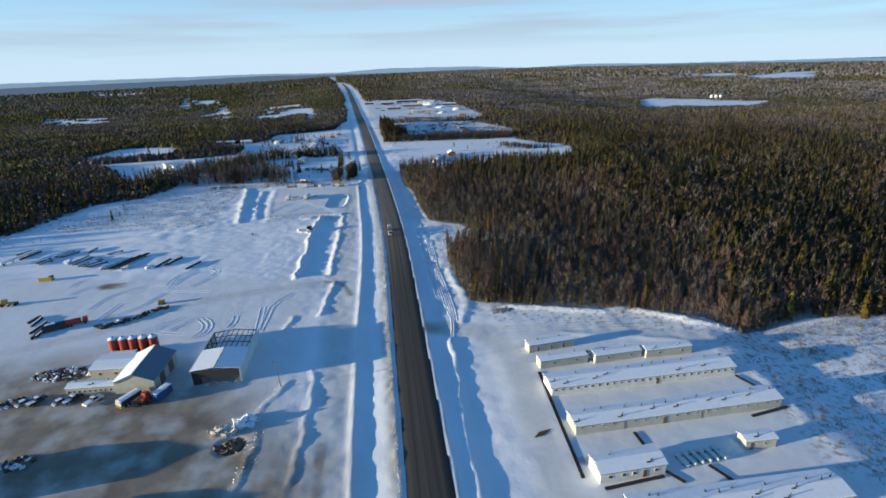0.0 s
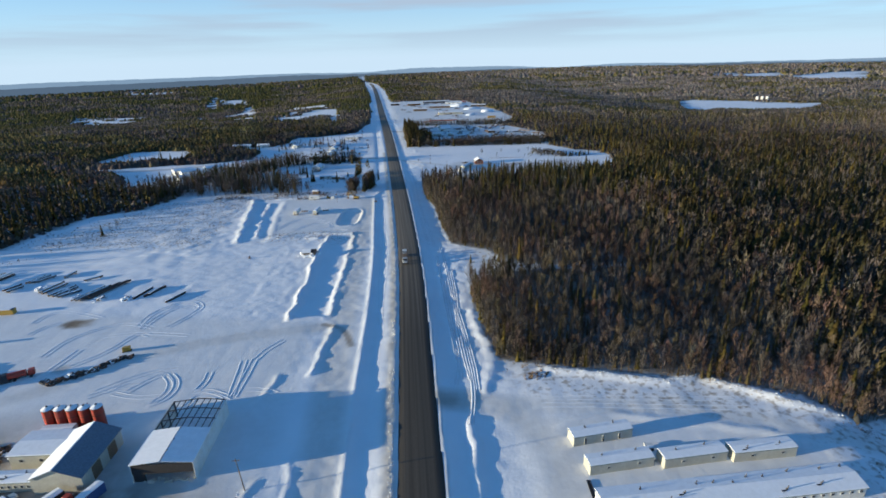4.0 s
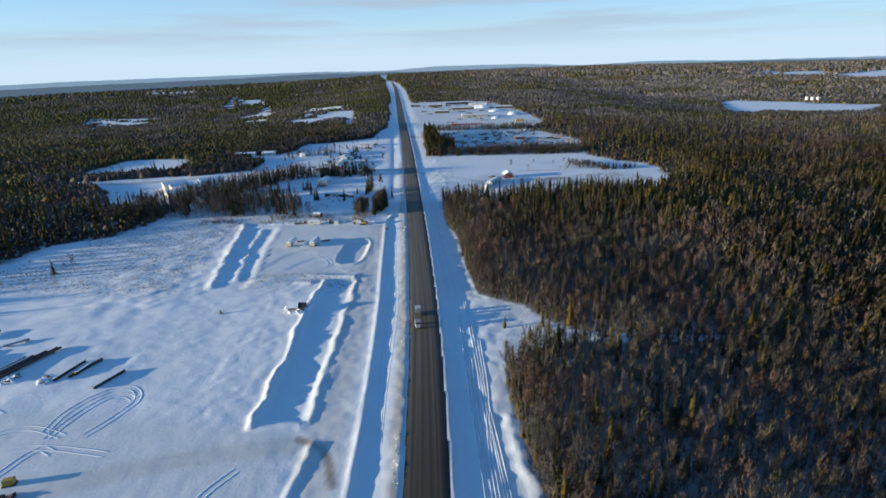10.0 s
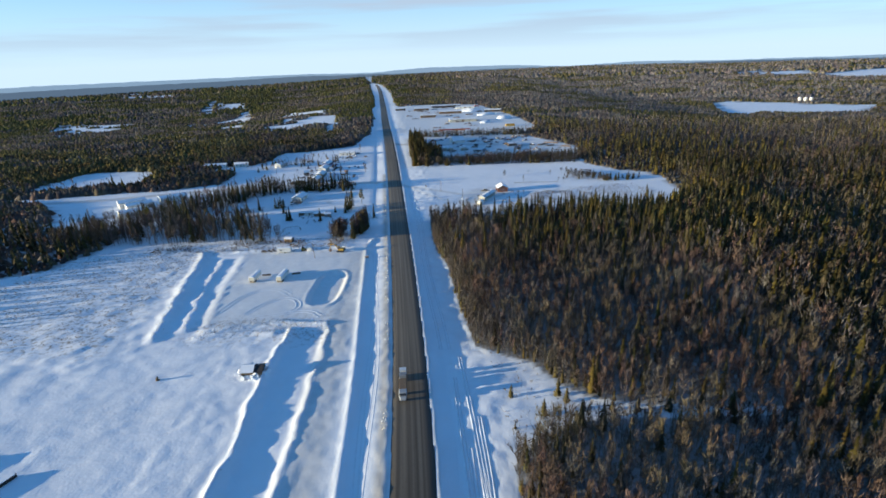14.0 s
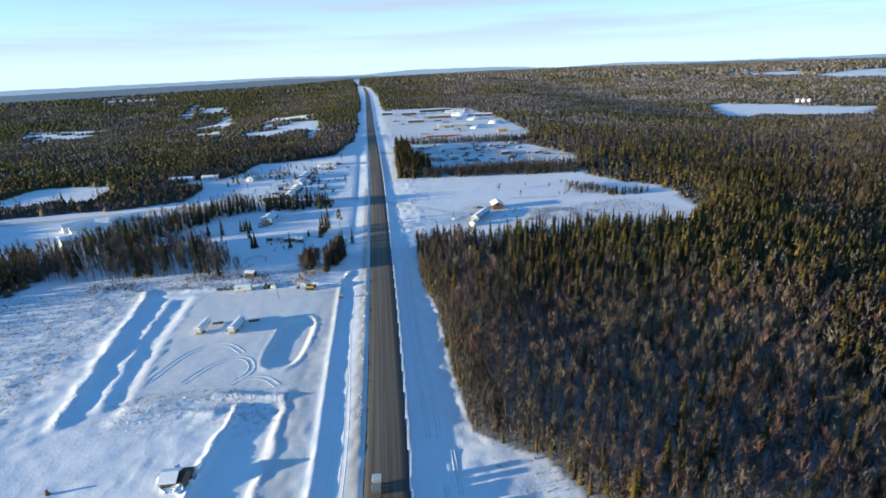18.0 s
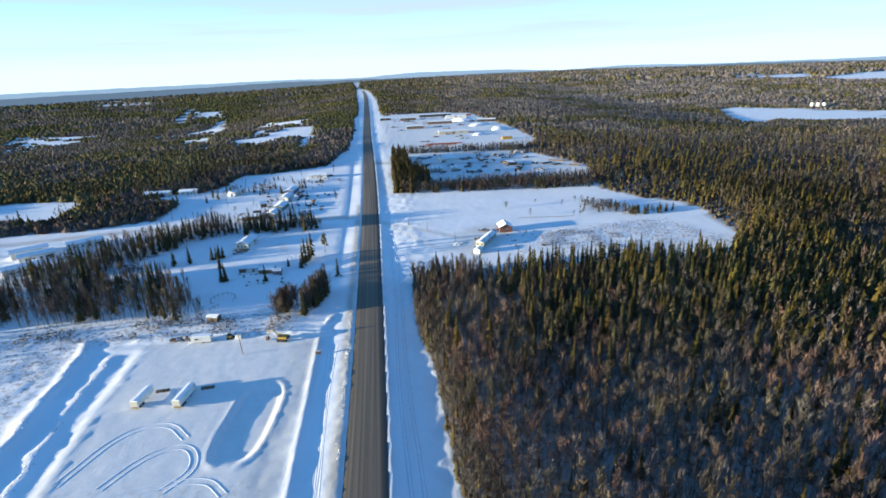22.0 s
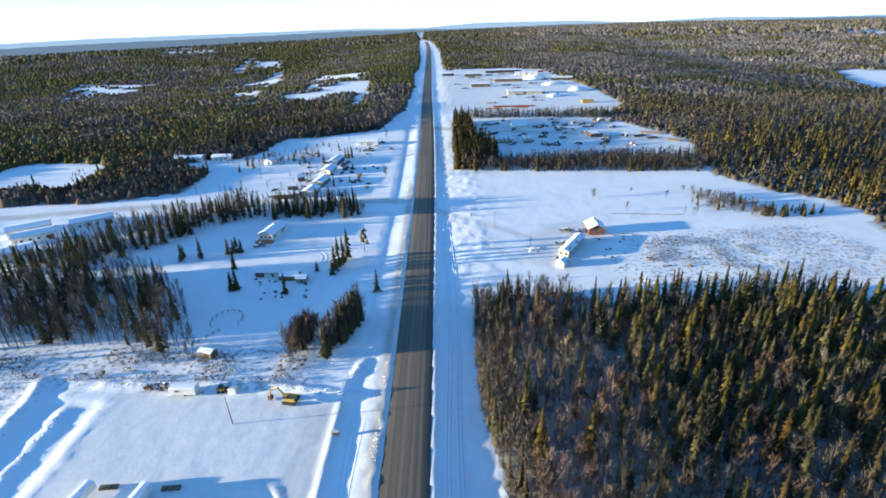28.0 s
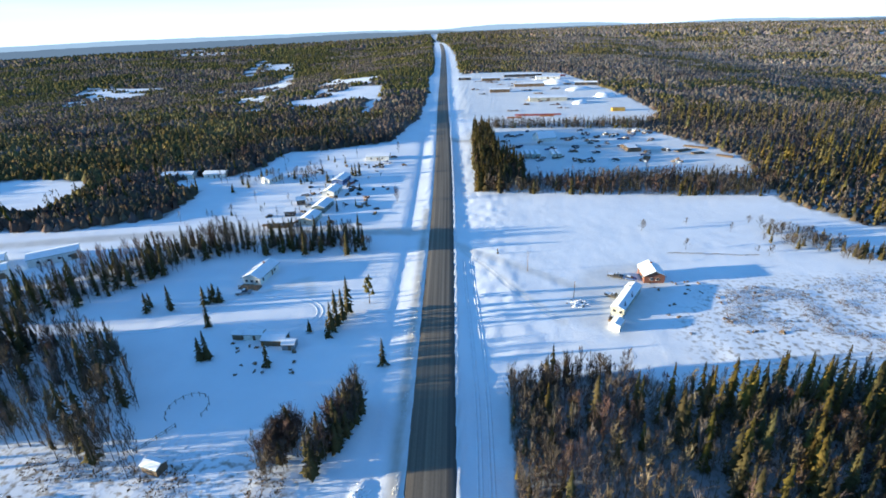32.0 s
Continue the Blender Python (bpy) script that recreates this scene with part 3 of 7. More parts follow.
HOLES = [  # open snow inside the woods
    [(-342.9, 594.2), (-276.4, 610.1), (-255.3, 603.1), (-248.1, 626.5), (-251.9, 653), (-268.7, 669.9), (-290.7, 669.4), (-326.3, 663.1)],
    [(-829, 1338), (-867, 1456), (-721, 1436), (-681, 1441), (-660, 1251), (-647, 1173), (-511, 939), (-535, 952)],
    [(-539, 1370), (-470, 1357), (-467, 1471), (-512, 1711), (-413, 1430), (-319, 1089), (-310, 987), (-350, 1007)],
    [(-374, 1189), (-305, 1061), (-242, 901), (-238, 847), (-279, 943)],
    [(-284, 1170), (-303, 1341), (-196, 1261), (-168, 1143), (-124, 881), (-134, 883), (-151, 980), (-180, 985), (-213, 995)],
    [(-252, 991), (-248, 1054), (-185, 1004), (-160, 920), (-204, 900)],
    [(-627, 1650), (-810, 2206), (-765, 2144), (-575, 1595)],
    [(-2182, 3996), (-2038, 4112), (-1107, 2591), (-1074, 2323), (-1328, 2551)],
    [(-715, 2016), (-624, 2014), (-531, 1750), (-617, 1774)],
    [(633, 1372), (681, 1391), (759, 1323), (869, 1182), (735, 1052), (642, 1085), (600, 1130), (545, 1060), (520, 1085), (540, 1160)],
    [(1312, 2469), (1514, 2664), (1308, 2300)],
    [(1385, 2434), (1631, 2522), (1447, 2238), (1312, 2242)],
    [(1463, 2221), (1882, 2446), (1949, 2415), (1581, 1960), (1421, 2070)],
]


GROVE = [(-215, 436), (-180, 446), (-143, 443), (-125, 445), (-105, 443), (-80, 438), (-86, 453), (-103, 472), (-120, 488), (-150, 494), (-215, 476)]


def wooded(x, y):
    m = inside(x, y, WOOD_R + WOOD_R2) | inside(x, y, WOOD_W) | inside(x, y, WOOD_L)
    for h in HOLES:
        hole = inside(x + 14 * (vnoise(x, y, 30, 51) - 0.5), y + 14 * (vnoise(x, y, 30, 52) - 0.5), h)
        m &= ~(hole & ((vnoise(x, y, 22, 53) * 0.6 + vnoise(x, y, 60, 56) * 0.4 > 0.37) | (y < 700) | (x > 0)))
    return m


def spaced(lo, hi, step, grow, end):
    """Grid lines at an even step from lo to hi, and ever wider beyond."""
    a = list(np.arange(lo, hi + step / 2, step))
    s = step
    while a[-1] < end[1]:
        s *= grow
        a.append(a[-1] + s)
    s = step
    while a[0] > end[0]:
        s *= grow
        a.insert(0, a[0] - s)
    return np.array(a)


def mesh_from(name, co, quads=None, tris=None, mats=(), index=None):
    me = bpy.data.meshes.new(name)
    f = quads if quads is not None else tris
    k = f.shape[1]
    me.vertices.add(len(co))
    me.vertices.foreach_set("co", np.ascontiguousarray(co, np.float32).ravel())
    me.loops.add(f.size)
    me.loops.foreach_set("vertex_index", np.ascontiguousarray(f, np.int32).ravel())
    me.polygons.add(len(f))
    me.polygons.foreach_set("loop_start", np.arange(0, f.size, k, dtype=np.int32))
    for m in mats:
        me.materials.append(m)
    if index is not None:
        me.polygons.foreach_set("material_index", np.ascontiguousarray(index, np.int32))
    me.update(calc_edges=True)
    return me


GRID = {}


def ground_at(x, y):
    """Height of the built ground sheet."""
    gx, gy, g = GRID["gx"], GRID["gy"], GRID["z"]
    i = np.clip(np.searchsorted(gx, x) - 1, 0, len(gx) - 2)
    j = np.clip(np.searchsorted(gy, y) - 1, 0, len(gy) - 2)
    s, t = (x - gx[i]) / (gx[i + 1] - gx[i]), (y - gy[j]) / (gy[j + 1] - gy[j])
    return (g[j, i] * (1 - s) + g[j, i + 1] * s) * (1 - t) + (g[j + 1, i] * (1 - s) + g[j + 1, i + 1] * s) * t


def build_ground():
    gx = np.unique(np.concatenate([np.arange(-70, 26, 0.9), spaced(-130, 115, 1.7, 1.07, (-4800, 4800))]))
    gx = gx[(gx < -70) | (gx > 25.5) | np.isin(gx, np.arange(-70, 26, 0.9))]
    gy = np.concatenate([spaced(92, 430, 1.0, 1.06, (-700, 431))[:-1], spaced(431, 620, 1.8, 1.035, (431, 4900))])
    X, Y = np.meshgrid(gx, gy)
    x, y = X.ravel(), Y.ravel()
    u = x - road_x(y)
    z = relief(x, y)
    z = np.where(np.abs(u) < 5.9, base(x, y) - 0.12, z)
    nx, ny = len(gx), len(gy)
    i = np.arange(nx * ny).reshape(ny, nx)
    quads = np.stack([i[:-1, :-1], i[:-1, 1:], i[1:, 1:], i[1:, :-1]], -1).reshape(-1, 4)
    GRID.update(gx=gx, gy=gy, z=z.reshape(len(gy), len(gx)))
    me = mesh_from("ground", np.stack([x, y, z], 1), quads=quads, mats=[M_GROUND])
    me.polygons.foreach_set("use_smooth", np.ones(len(quads), bool))
    packed, dirt, scrub = np.zeros(len(x)), np.zeros(len(x)), np.zeros(len(x))
    wob = 2.4 * (vnoise(x, y, 6, 61) - 0.5)
    for poly, p, d in ((YARD, 0.36, 0.03), (LOT, 0.55, 0.0), (CAMP, 0.40, 0.0), (HOUSE_R, 0.5, 0.12), (YARD_N, 0.4, 0.10), (YARD_F, 0.5, 0.04), (DIRT_YARD, 0.9, 0.95)):
        k = near_poly(x + wob, y + wob, poly, 26 if poly is DIRT_YARD else 6)
        packed, dirt = np.maximum(packed, k * p), np.maximum(dirt, k * d)
    for pts, w, d in LANES:
        k = np.clip(1.6 - line_dist(x + 0.3 * wob, y, pts) / w * 1.1, 0, 1)
        packed, dirt = np.maximum(packed, 0.6 * k), np.maximum(dirt, k * d)
    for cx, cy, rx, ry, d in ((-132.5, 235.5, 8, 4, 1.0), (-46.1, 117, 5, 4, 1.0), (-85, 135, 26, 9, 0.75), (-112, 155, 12, 6, 0.9), (-118, 202, 3, 3, 0.5), (45.6, 101, 2.5, 1.5, 0.6)):
        dirt = np.maximum(dirt, d * (1 - sstep(0.6, 1.2, np.hypot((x - cx) / rx, (y - cy) / ry) + 0.5 * (vnoise(x, y, 4, 63) - 0.5))))
    bank = np.exp(-((u + 8.2) / 1.7) ** 2) * (y < 620)
    packed = np.maximum(packed, 0.95 * bank)
    dirt = np.maximum(dirt, 0.48 * bank)
    dirt = np.maximum(dirt, 0.35 * np.exp(-((np.abs(u) - 6.2) / 0.5) ** 2))
    for poly, s in (([(-217.9, 335.2), (-118.9, 324.4), (-122.1, 430.6), (-183.6, 427.7)], 0.75), ([(-152.8, 428.6), (-45.5, 430.3), (-45.6, 442.7), (-153.1, 444.2)], 0.9),
                    ([(63.6, 510.5), (82.7, 537.6), (156.4, 549.3), (174.8, 505.6), (112.6, 488.5), (63.5, 494.7)], 0.85), ([(110.8, 94.6), (114.5, 153.5), (185.5, 162.4), (231.4, 112.4), (180, 60)], 0.8),
                    ([(74, 512), (82, 538), (114, 541), (122, 520), (112, 506)], 1.0), ([(-84.4, 329.3), (-35.9, 329), (-35.9, 343.4), (-84.5, 343.7)], 0.5),
                    ([(60.1, 190.4), (40.4, 194.7), (40.4, 180.6), (108.7, 163.6), (128, 158.2), (128.1, 173.3)], 0.75)):
        scrub = np.maximum(scrub, s * near_poly(x + wob, y + wob, poly, 9))
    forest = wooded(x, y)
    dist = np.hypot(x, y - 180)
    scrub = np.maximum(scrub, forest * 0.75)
    # wood darkens the snow below trees, their shade put into its colour
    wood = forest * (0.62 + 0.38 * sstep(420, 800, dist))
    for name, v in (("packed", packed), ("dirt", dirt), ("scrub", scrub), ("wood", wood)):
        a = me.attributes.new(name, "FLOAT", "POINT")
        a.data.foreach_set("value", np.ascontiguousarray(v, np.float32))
    return tagged(new("ground", me), "snow-covered open land with woods, yards and windrows", "ground", kind="structure")


def build_road():
    ys = np.concatenate([np.arange(-300, 700, 3.0), np.arange(700, 2500, 8.0)])
    us = np.array([-5.7, -5.2, -3.6, -1.8, 0, 1.8, 3.6, 5.2, 5.7])
    U, Y = np.meshgrid(us, ys)
    wob = 0.25 * (vnoise(U * 9, Y, 5, 71) - 0.5) * (np.abs(U) > 5.5)
    X = road_x(Y) + U + wob
    crown = 0.05 - 0.012 * np.abs(U) - 0.10 * (np.abs(U) > 5.5)
    Z = base(X, Y) + 0.10 + crown
    i = np.arange(X.size).reshape(X.shape)
    quads = np.stack([i[:-1, :-1], i[:-1, 1:], i[1:, 1:], i[1:, :-1]], -1).reshape(-1, 4)
    me = mesh_from("road", np.stack([X.ravel(), Y.ravel(), Z.ravel()], 1), quads=quads, mats=[M_ROAD])
    uv = me.uv_layers.new(name="UVMap")
    flat = np.stack([U.ravel(), Y.ravel()], 1)[quads.ravel()]
    uv.data.foreach_set("uv", np.ascontiguousarray(flat, np.float32).ravel())
    tagged(new("road", me), "sanded grey asphalt highway cleared of snow", "road", kind="structure")


build_ground()
build_road()


# ---- trees ----
def tri_blades(base_pts, tip_pts, width, rnd):
    """Narrow kites from base to tip: four corners and two triangles each."""
    co, tr = [], []
    for b, t, w in zip(base_pts, tip_pts, width):
        b, t = np.array(b), np.array(t)
        d = t - b
        side = np.cross(d, rnd.normal(size=3))
        side = side / (np.linalg.norm(side) + 1e-9) * w
        m = b + d * 0.45
        k = len(co)
        co += [b, m + side, t, m - side]
        tr += [(k, k + 1, k + 2), (k, k + 2, k + 3)]
    return np.array(co), np.array(tr)


def trunk_shape(r, top, n=5):
    a = np.arange(n) * 2 * math.pi / n
    co = np.concatenate([np.stack([r * np.cos(a), r * np.sin(a), 0 * a], 1), [[0, 0, top]]])
    return co, np.array([(i, (i + 1) % n, n) for i in range(n)])


def spruce_shape(seed, whorls, arms, single=False):
    """A spruce one metre high and about one wide: whorls of drooping boughs, wider towards the foot."""
    rnd = np.random.RandomState(seed)
    co, tr = [], []
    n = 0
    for w in range(whorls):
        f = w / (whorls - 0.4)
        z = 0.10 + 0.86 * f
        rad = 0.5 * (1 - f) ** 0.66 * rnd.uniform(0.66, 1.15) + 0.03
        off = rnd.uniform(0, 6.28)
        for a in range(arms):
            if rnd.rand() < 0.13:
                continue
            an = off + a * 6.283 / arms + rnd.uniform(-0.25, 0.25)
            rr = rad * rnd.uniform(0.7, 1.2)
            dz = 0.95 / whorls
            tip = np.array([rr * math.cos(an), rr * math.sin(an), z - dz * rnd.uniform(0.2, 1.3)])
            top = np.array([0, 0, z + dz * 0.75])
            sd = np.array([-math.sin(an), math.cos(an), 0]) * rr * (0.40 if not single else 0.8) * math.pi / arms * 1.7
            mid = tip * 0.55 + np.array([0, 0, (z - dz * 0.1) * 0.45])
            if single:
                co += [top, tip + sd * 0.8, tip - sd * 0.8]
                tr.append((n, n + 1, n + 2))
                n += 3
            else:
                co += [top, mid + sd, tip, mid - sd]
                tr += [(n, n + 1, n + 2), (n, n + 2, n + 3)]
                n += 4
    co += [np.array([0, 0, 1.0]), np.array([0.03, 0.02, 0.86]), np.array([-0.03, 0.02, 0.86]), np.array([0, -0.035, 0.86])]
    tr += [(n, n + 1, n + 2), (n, n + 2, n + 3), (n, n + 3, n + 1)]
    return np.array(co), np.array(tr)


def bare_shape(seed, limbs, twigs):
    """A leafless poplar or birch: steep limbs with many thin upright twigs, each a narrow spike."""
    rnd = np.random.RandomState(seed)
    co, tr = [], []

    def spike(p, q, w):
        an = rnd.uniform(0, 6.283)
        sd = np.array([math.cos(an), math.sin(an), 0]) * w
        k = len(co)
        co.extend([p - sd, p + sd, q])
        tr.append((k, k + 1, k + 2))

    tops = []
    for k in range(limbs):
        f = (k + rnd.rand()) / limbs
        z = 0.16 + 0.56 * f
        an = k * 2.4 + rnd.uniform(-0.5, 0.5)
        out = (0.50 - 0.34 * f) * rnd.uniform(0.55, 1.1)
        p = np.array([0, 0, z])
        q = np.array([out * math.cos(an), out * math.sin(an), min(1.0, z + rnd.uniform(0.18, 0.34))])
        spike(p, q, 0.014 * (11 / limbs) ** 0.5)
        tops.append((p, q))
    for k in range(twigs):
        p, q = tops[rnd.randint(len(tops))] if rnd.rand() < 0.85 else (np.array([0, 0, 0.45]), np.array([0, 0, 0.92]))
        b = p + (q - p) * rnd.uniform(0.3, 1.0)
        t = b + np.array([rnd.normal(0, 0.11), rnd.normal(0, 0.11), rnd.uniform(0.05, 0.20)])
        t[2] = min(t[2], 1.04)
        spike(b, t, rnd.uniform(0.010, 0.019) * (100 / twigs) ** 0.62)
    return np.array(co), np.array(tr)


def clump_shape(seed):
    rnd = np.random.RandomState(seed)
    co, tr = [], []
    for k in range(2):
        cx, cy = rnd.uniform(-0.22, 0.22, 2)
        h, r, o, n = rnd.uniform(0.7, 1.0), rnd.uniform(0.26, 0.36), rnd.uniform(0, 6), len(co)
        for a in range(4):
            an = o + a * 1.571
            co.append((cx + r * math.cos(an) * rnd.uniform(0.7, 1.2), cy + r * math.sin(an) * rnd.uniform(0.7, 1.2), rnd.uniform(0.0, 0.2)))
        co.append((cx, cy, h))
        tr += [(n + a, n + (a + 1) % 4, n + 4) for a in range(4)]
    return np.array(co), np.array(tr)


TRUNK = trunk_shape(0.05, 0.9)
SPRUCE = [[spruce_shape(s, 15, 7) for s in range(7)], [spruce_shape(20 + s, 9, 6, True) for s in range(5)], [spruce_shape(30 + s, 5, 4, True) for s in range(5)]]
BARE = [[bare_shape(40 + s, 10, 108) for s in range(8)], [bare_shape(60 + s, 6, 24) for s in range(6)], [bare_shape(70 + s, 4, 12) for s in range(5)]]
CLUMP = [clump_shape(80 + s) for s in range(6)]


def merged(name, items, mats, dome=0.30):
    """One mesh of many trees, shaded as round crowns. items: (shape, material index, x, y, z, width, height, turn, tint)."""
    cos, trs, idx, tints, norms = [], [], [], [], []
    n = 0
    for (co, tr), mi, x, y, z, w, h, turn, tint in items:
        if not len(x):
            continue
        c, s = np.cos(turn)[:, None], np.sin(turn)[:, None]
        out = np.stack([2.4 * co[:, 0], 2.4 * co[:, 1], dome + 0.9 * np.clip(co[:, 2] - 0.45, 0, 1)], 1)
        out = out / np.linalg.norm(out, axis=1)[:, None]
        face = np.cross(co[tr[:, 1]] - co[tr[:, 0]], co[tr[:, 2]] - co[tr[:, 0]])
        if len(co) == 3 * len(tr):                           # loose twigs keep their own facing
            out = np.repeat(face / (np.linalg.norm(face, axis=1)[:, None] + 1e-9), 3, 0)
        tr = np.where(((face * out[tr].sum(1)).sum(1) < 0)[:, None], tr[:, ::-1], tr)
        norms.append(np.stack([out[:, 0] * c - out[:, 1] * s, out[:, 0] * s + out[:, 1] * c, out[None, :, 2] + 0 * c], -1).reshape(-1, 3))
        px = (co[:, 0] * c - co[:, 1] * s) * w[:, None] + x[:, None]
        py = (co[:, 0] * s + co[:, 1] * c) * w[:, None] + y[:, None]
        pz = co[None, :, 2] * h[:, None] + z[:, None]
        v = np.stack([px, py, pz], -1).reshape(-1, 3)
        f = (tr[None] + (np.arange(len(x)) * len(co))[:, None, None]).reshape(-1, 3) + n
        cos.append(v), trs.append(f), idx.append(np.full(len(f), mi))
        tints.append(np.repeat(np.concatenate([tint, np.ones((len(x), 1))], 1), len(co), 0))
        n += len(v)
    me = mesh_from(name, np.concatenate(cos), tris=np.concatenate(trs), mats=mats, index=np.concatenate(idx))
    a = me.attributes.new("custom_normal", "FLOAT_VECTOR", "POINT")
    a.data.foreach_set("vector", np.ascontiguousarray(np.concatenate(norms), np.float32).ravel())
    a = me.color_attributes.new("tint", "FLOAT_COLOR", "POINT")
    a.data.foreach_set("color", np.ascontiguousarray(np.concatenate(tints), np.float32).ravel())
    return me


def scatter(x0, x1, y0, y1, cell, seed):
    rnd = np.random.RandomState(seed)
    X, Y = np.meshgrid(np.arange(x0, x1, cell), np.arange(y0, y1, cell))
    return (X + rnd.uniform(0, cell, X.shape)).ravel(), (Y + rnd.uniform(0, cell, Y.shape)).ravel()


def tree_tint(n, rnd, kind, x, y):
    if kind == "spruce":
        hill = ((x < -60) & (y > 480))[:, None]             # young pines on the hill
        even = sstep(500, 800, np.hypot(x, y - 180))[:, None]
        # even also lightens far spruces: distance haze put into the tint
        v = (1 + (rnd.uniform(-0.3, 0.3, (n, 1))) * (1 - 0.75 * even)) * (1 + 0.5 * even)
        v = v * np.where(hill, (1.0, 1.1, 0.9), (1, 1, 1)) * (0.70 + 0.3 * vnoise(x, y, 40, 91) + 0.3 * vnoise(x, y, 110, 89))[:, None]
        # right spruces past y 385 lightened for sunlit sides, far right for haze
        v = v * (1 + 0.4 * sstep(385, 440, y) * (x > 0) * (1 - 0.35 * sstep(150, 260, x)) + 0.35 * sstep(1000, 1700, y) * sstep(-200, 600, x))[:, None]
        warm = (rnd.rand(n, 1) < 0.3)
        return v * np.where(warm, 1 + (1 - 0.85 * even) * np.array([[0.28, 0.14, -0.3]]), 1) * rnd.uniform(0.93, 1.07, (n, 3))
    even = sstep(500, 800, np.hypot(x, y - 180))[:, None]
    # far bare trees lightened too, most on the right: haze in the tint
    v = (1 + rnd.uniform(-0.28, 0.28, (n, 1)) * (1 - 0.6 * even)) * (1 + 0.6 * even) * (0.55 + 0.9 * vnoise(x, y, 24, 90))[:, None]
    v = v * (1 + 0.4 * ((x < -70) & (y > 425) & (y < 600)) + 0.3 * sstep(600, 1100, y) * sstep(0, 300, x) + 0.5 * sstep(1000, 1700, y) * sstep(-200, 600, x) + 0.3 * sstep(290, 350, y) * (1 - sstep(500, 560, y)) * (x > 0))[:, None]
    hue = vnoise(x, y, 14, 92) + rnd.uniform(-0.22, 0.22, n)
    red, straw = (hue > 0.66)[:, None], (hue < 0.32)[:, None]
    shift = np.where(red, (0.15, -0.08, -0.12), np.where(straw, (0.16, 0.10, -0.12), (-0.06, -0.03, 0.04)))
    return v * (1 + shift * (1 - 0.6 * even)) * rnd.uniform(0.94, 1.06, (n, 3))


def tree_items(x, y, level, p_spruce, hs, hb, seed, shrink=1.0):
    """Trees at those places for merged(): spruces of height hs and bare trees of height hb."""
    rnd = np.random.RandomState(seed)
    z = relief(x, y) - 0.15
    is_s = rnd.rand(len(x)) < p_spruce
    out = []
    for kind, mask, shapes, hr in (("spruce", is_s, SPRUCE[level], hs), ("bare", ~is_s, BARE[level], hb)):
        pick = rnd.randint(0, len(shapes), len(x))
        h = rnd.uniform(*hr, len(x)) * rnd.choice([0.62, 0.85, 1, 1, 1.08], len(x)) * shrink
        w = h * (rnd.uniform(0.20, 0.31, len(x)) if kind == "spruce" else rnd.uniform(0.34, 0.58, len(x)))
        turn = rnd.uniform(0, 6.283, len(x))
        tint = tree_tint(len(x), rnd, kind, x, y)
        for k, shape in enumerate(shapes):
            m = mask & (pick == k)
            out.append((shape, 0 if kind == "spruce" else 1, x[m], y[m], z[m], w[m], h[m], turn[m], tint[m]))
        if level == 0 or kind == "bare":
            tw = h * 0.22 if level == 0 else h * 0.3
            out.append((TRUNK, 2 if kind == "spruce" else 3, x[mask], y[mask], z[mask], tw[mask], h[mask] * 0.97, turn[mask], tint[mask]))
    return out


TREE_MATS = [M_NEEDLE, M_TWIG, M_BARK, M_BIRCH]


def tree_templates():
    """Single trees as things: one of each shape, to be copied."""
    made = {"spruce": [], "bare": []}
    one = np.zeros(1)
    for kind, shapes, mi in (("spruce", SPRUCE[0], 0), ("bare", BARE[0], 1)):
        for shape in shapes:
            args = (one, one, one, one + 1, one + 1, one, np.ones((1, 3)))
            crown = merged("crown", [(shape, 0, *args)], [TREE_MATS[mi]])
            tr = (one, one, one, one + (0.22 / (0.3 if kind == "spruce" else 0.56)), one + 0.97, one, np.ones((1, 3)))
            trunk = merged("trunk", [(TRUNK, 0, *tr)], [TREE_MATS[mi + 2]])
            made[kind].append((crown, trunk))
    return made


TREES = tree_templates()
TREE_NO = [0]
TREE_COUNT = {"spruce": 0, "bare": 0}
OVERFLOW = {"spruce": [], "bare": []}


def tree(kind, x, y, h, w, label="", group=""):
    names = {"spruce": ("spruce_tree", "tall narrow olive-green spruce standing in snow", "tree"),
             "bare": ("bare_tree", "leafless brown poplar with thin upswept branches", "tree")}
    nm, lb, ct = names[kind]
    if TREE_COUNT[kind] >= 295:
        OVERFLOW[kind].append((x, y, h, w))
        return None
    TREE_COUNT[kind] += 1
    TREE_NO[0] += 1
    k = TREE_NO[0]
    crown, trunk = TREES[kind][k % len(TREES[kind])]
    t = new(nm)
    t.empty_display_size = 0.5
    z = float(relief(np.array([x]), np.array([y]))[0]) - 0.15
    t.matrix_world = pose(x, y, z, 0, 0, (k * 67) % 360) @ Matrix.Diagonal((w, w, h, 1))
    for n, me in (("trunk", trunk), ("crown", crown)):
        o = new(n, me)
        o.parent = t
    return tagged(t, label or lb, ct, group)


def in_sight(x, y):
    """Leaves out the flanks of the land that lie far beside the way."""
    return np.abs(x) < 0.98 * (y + 40) + 60


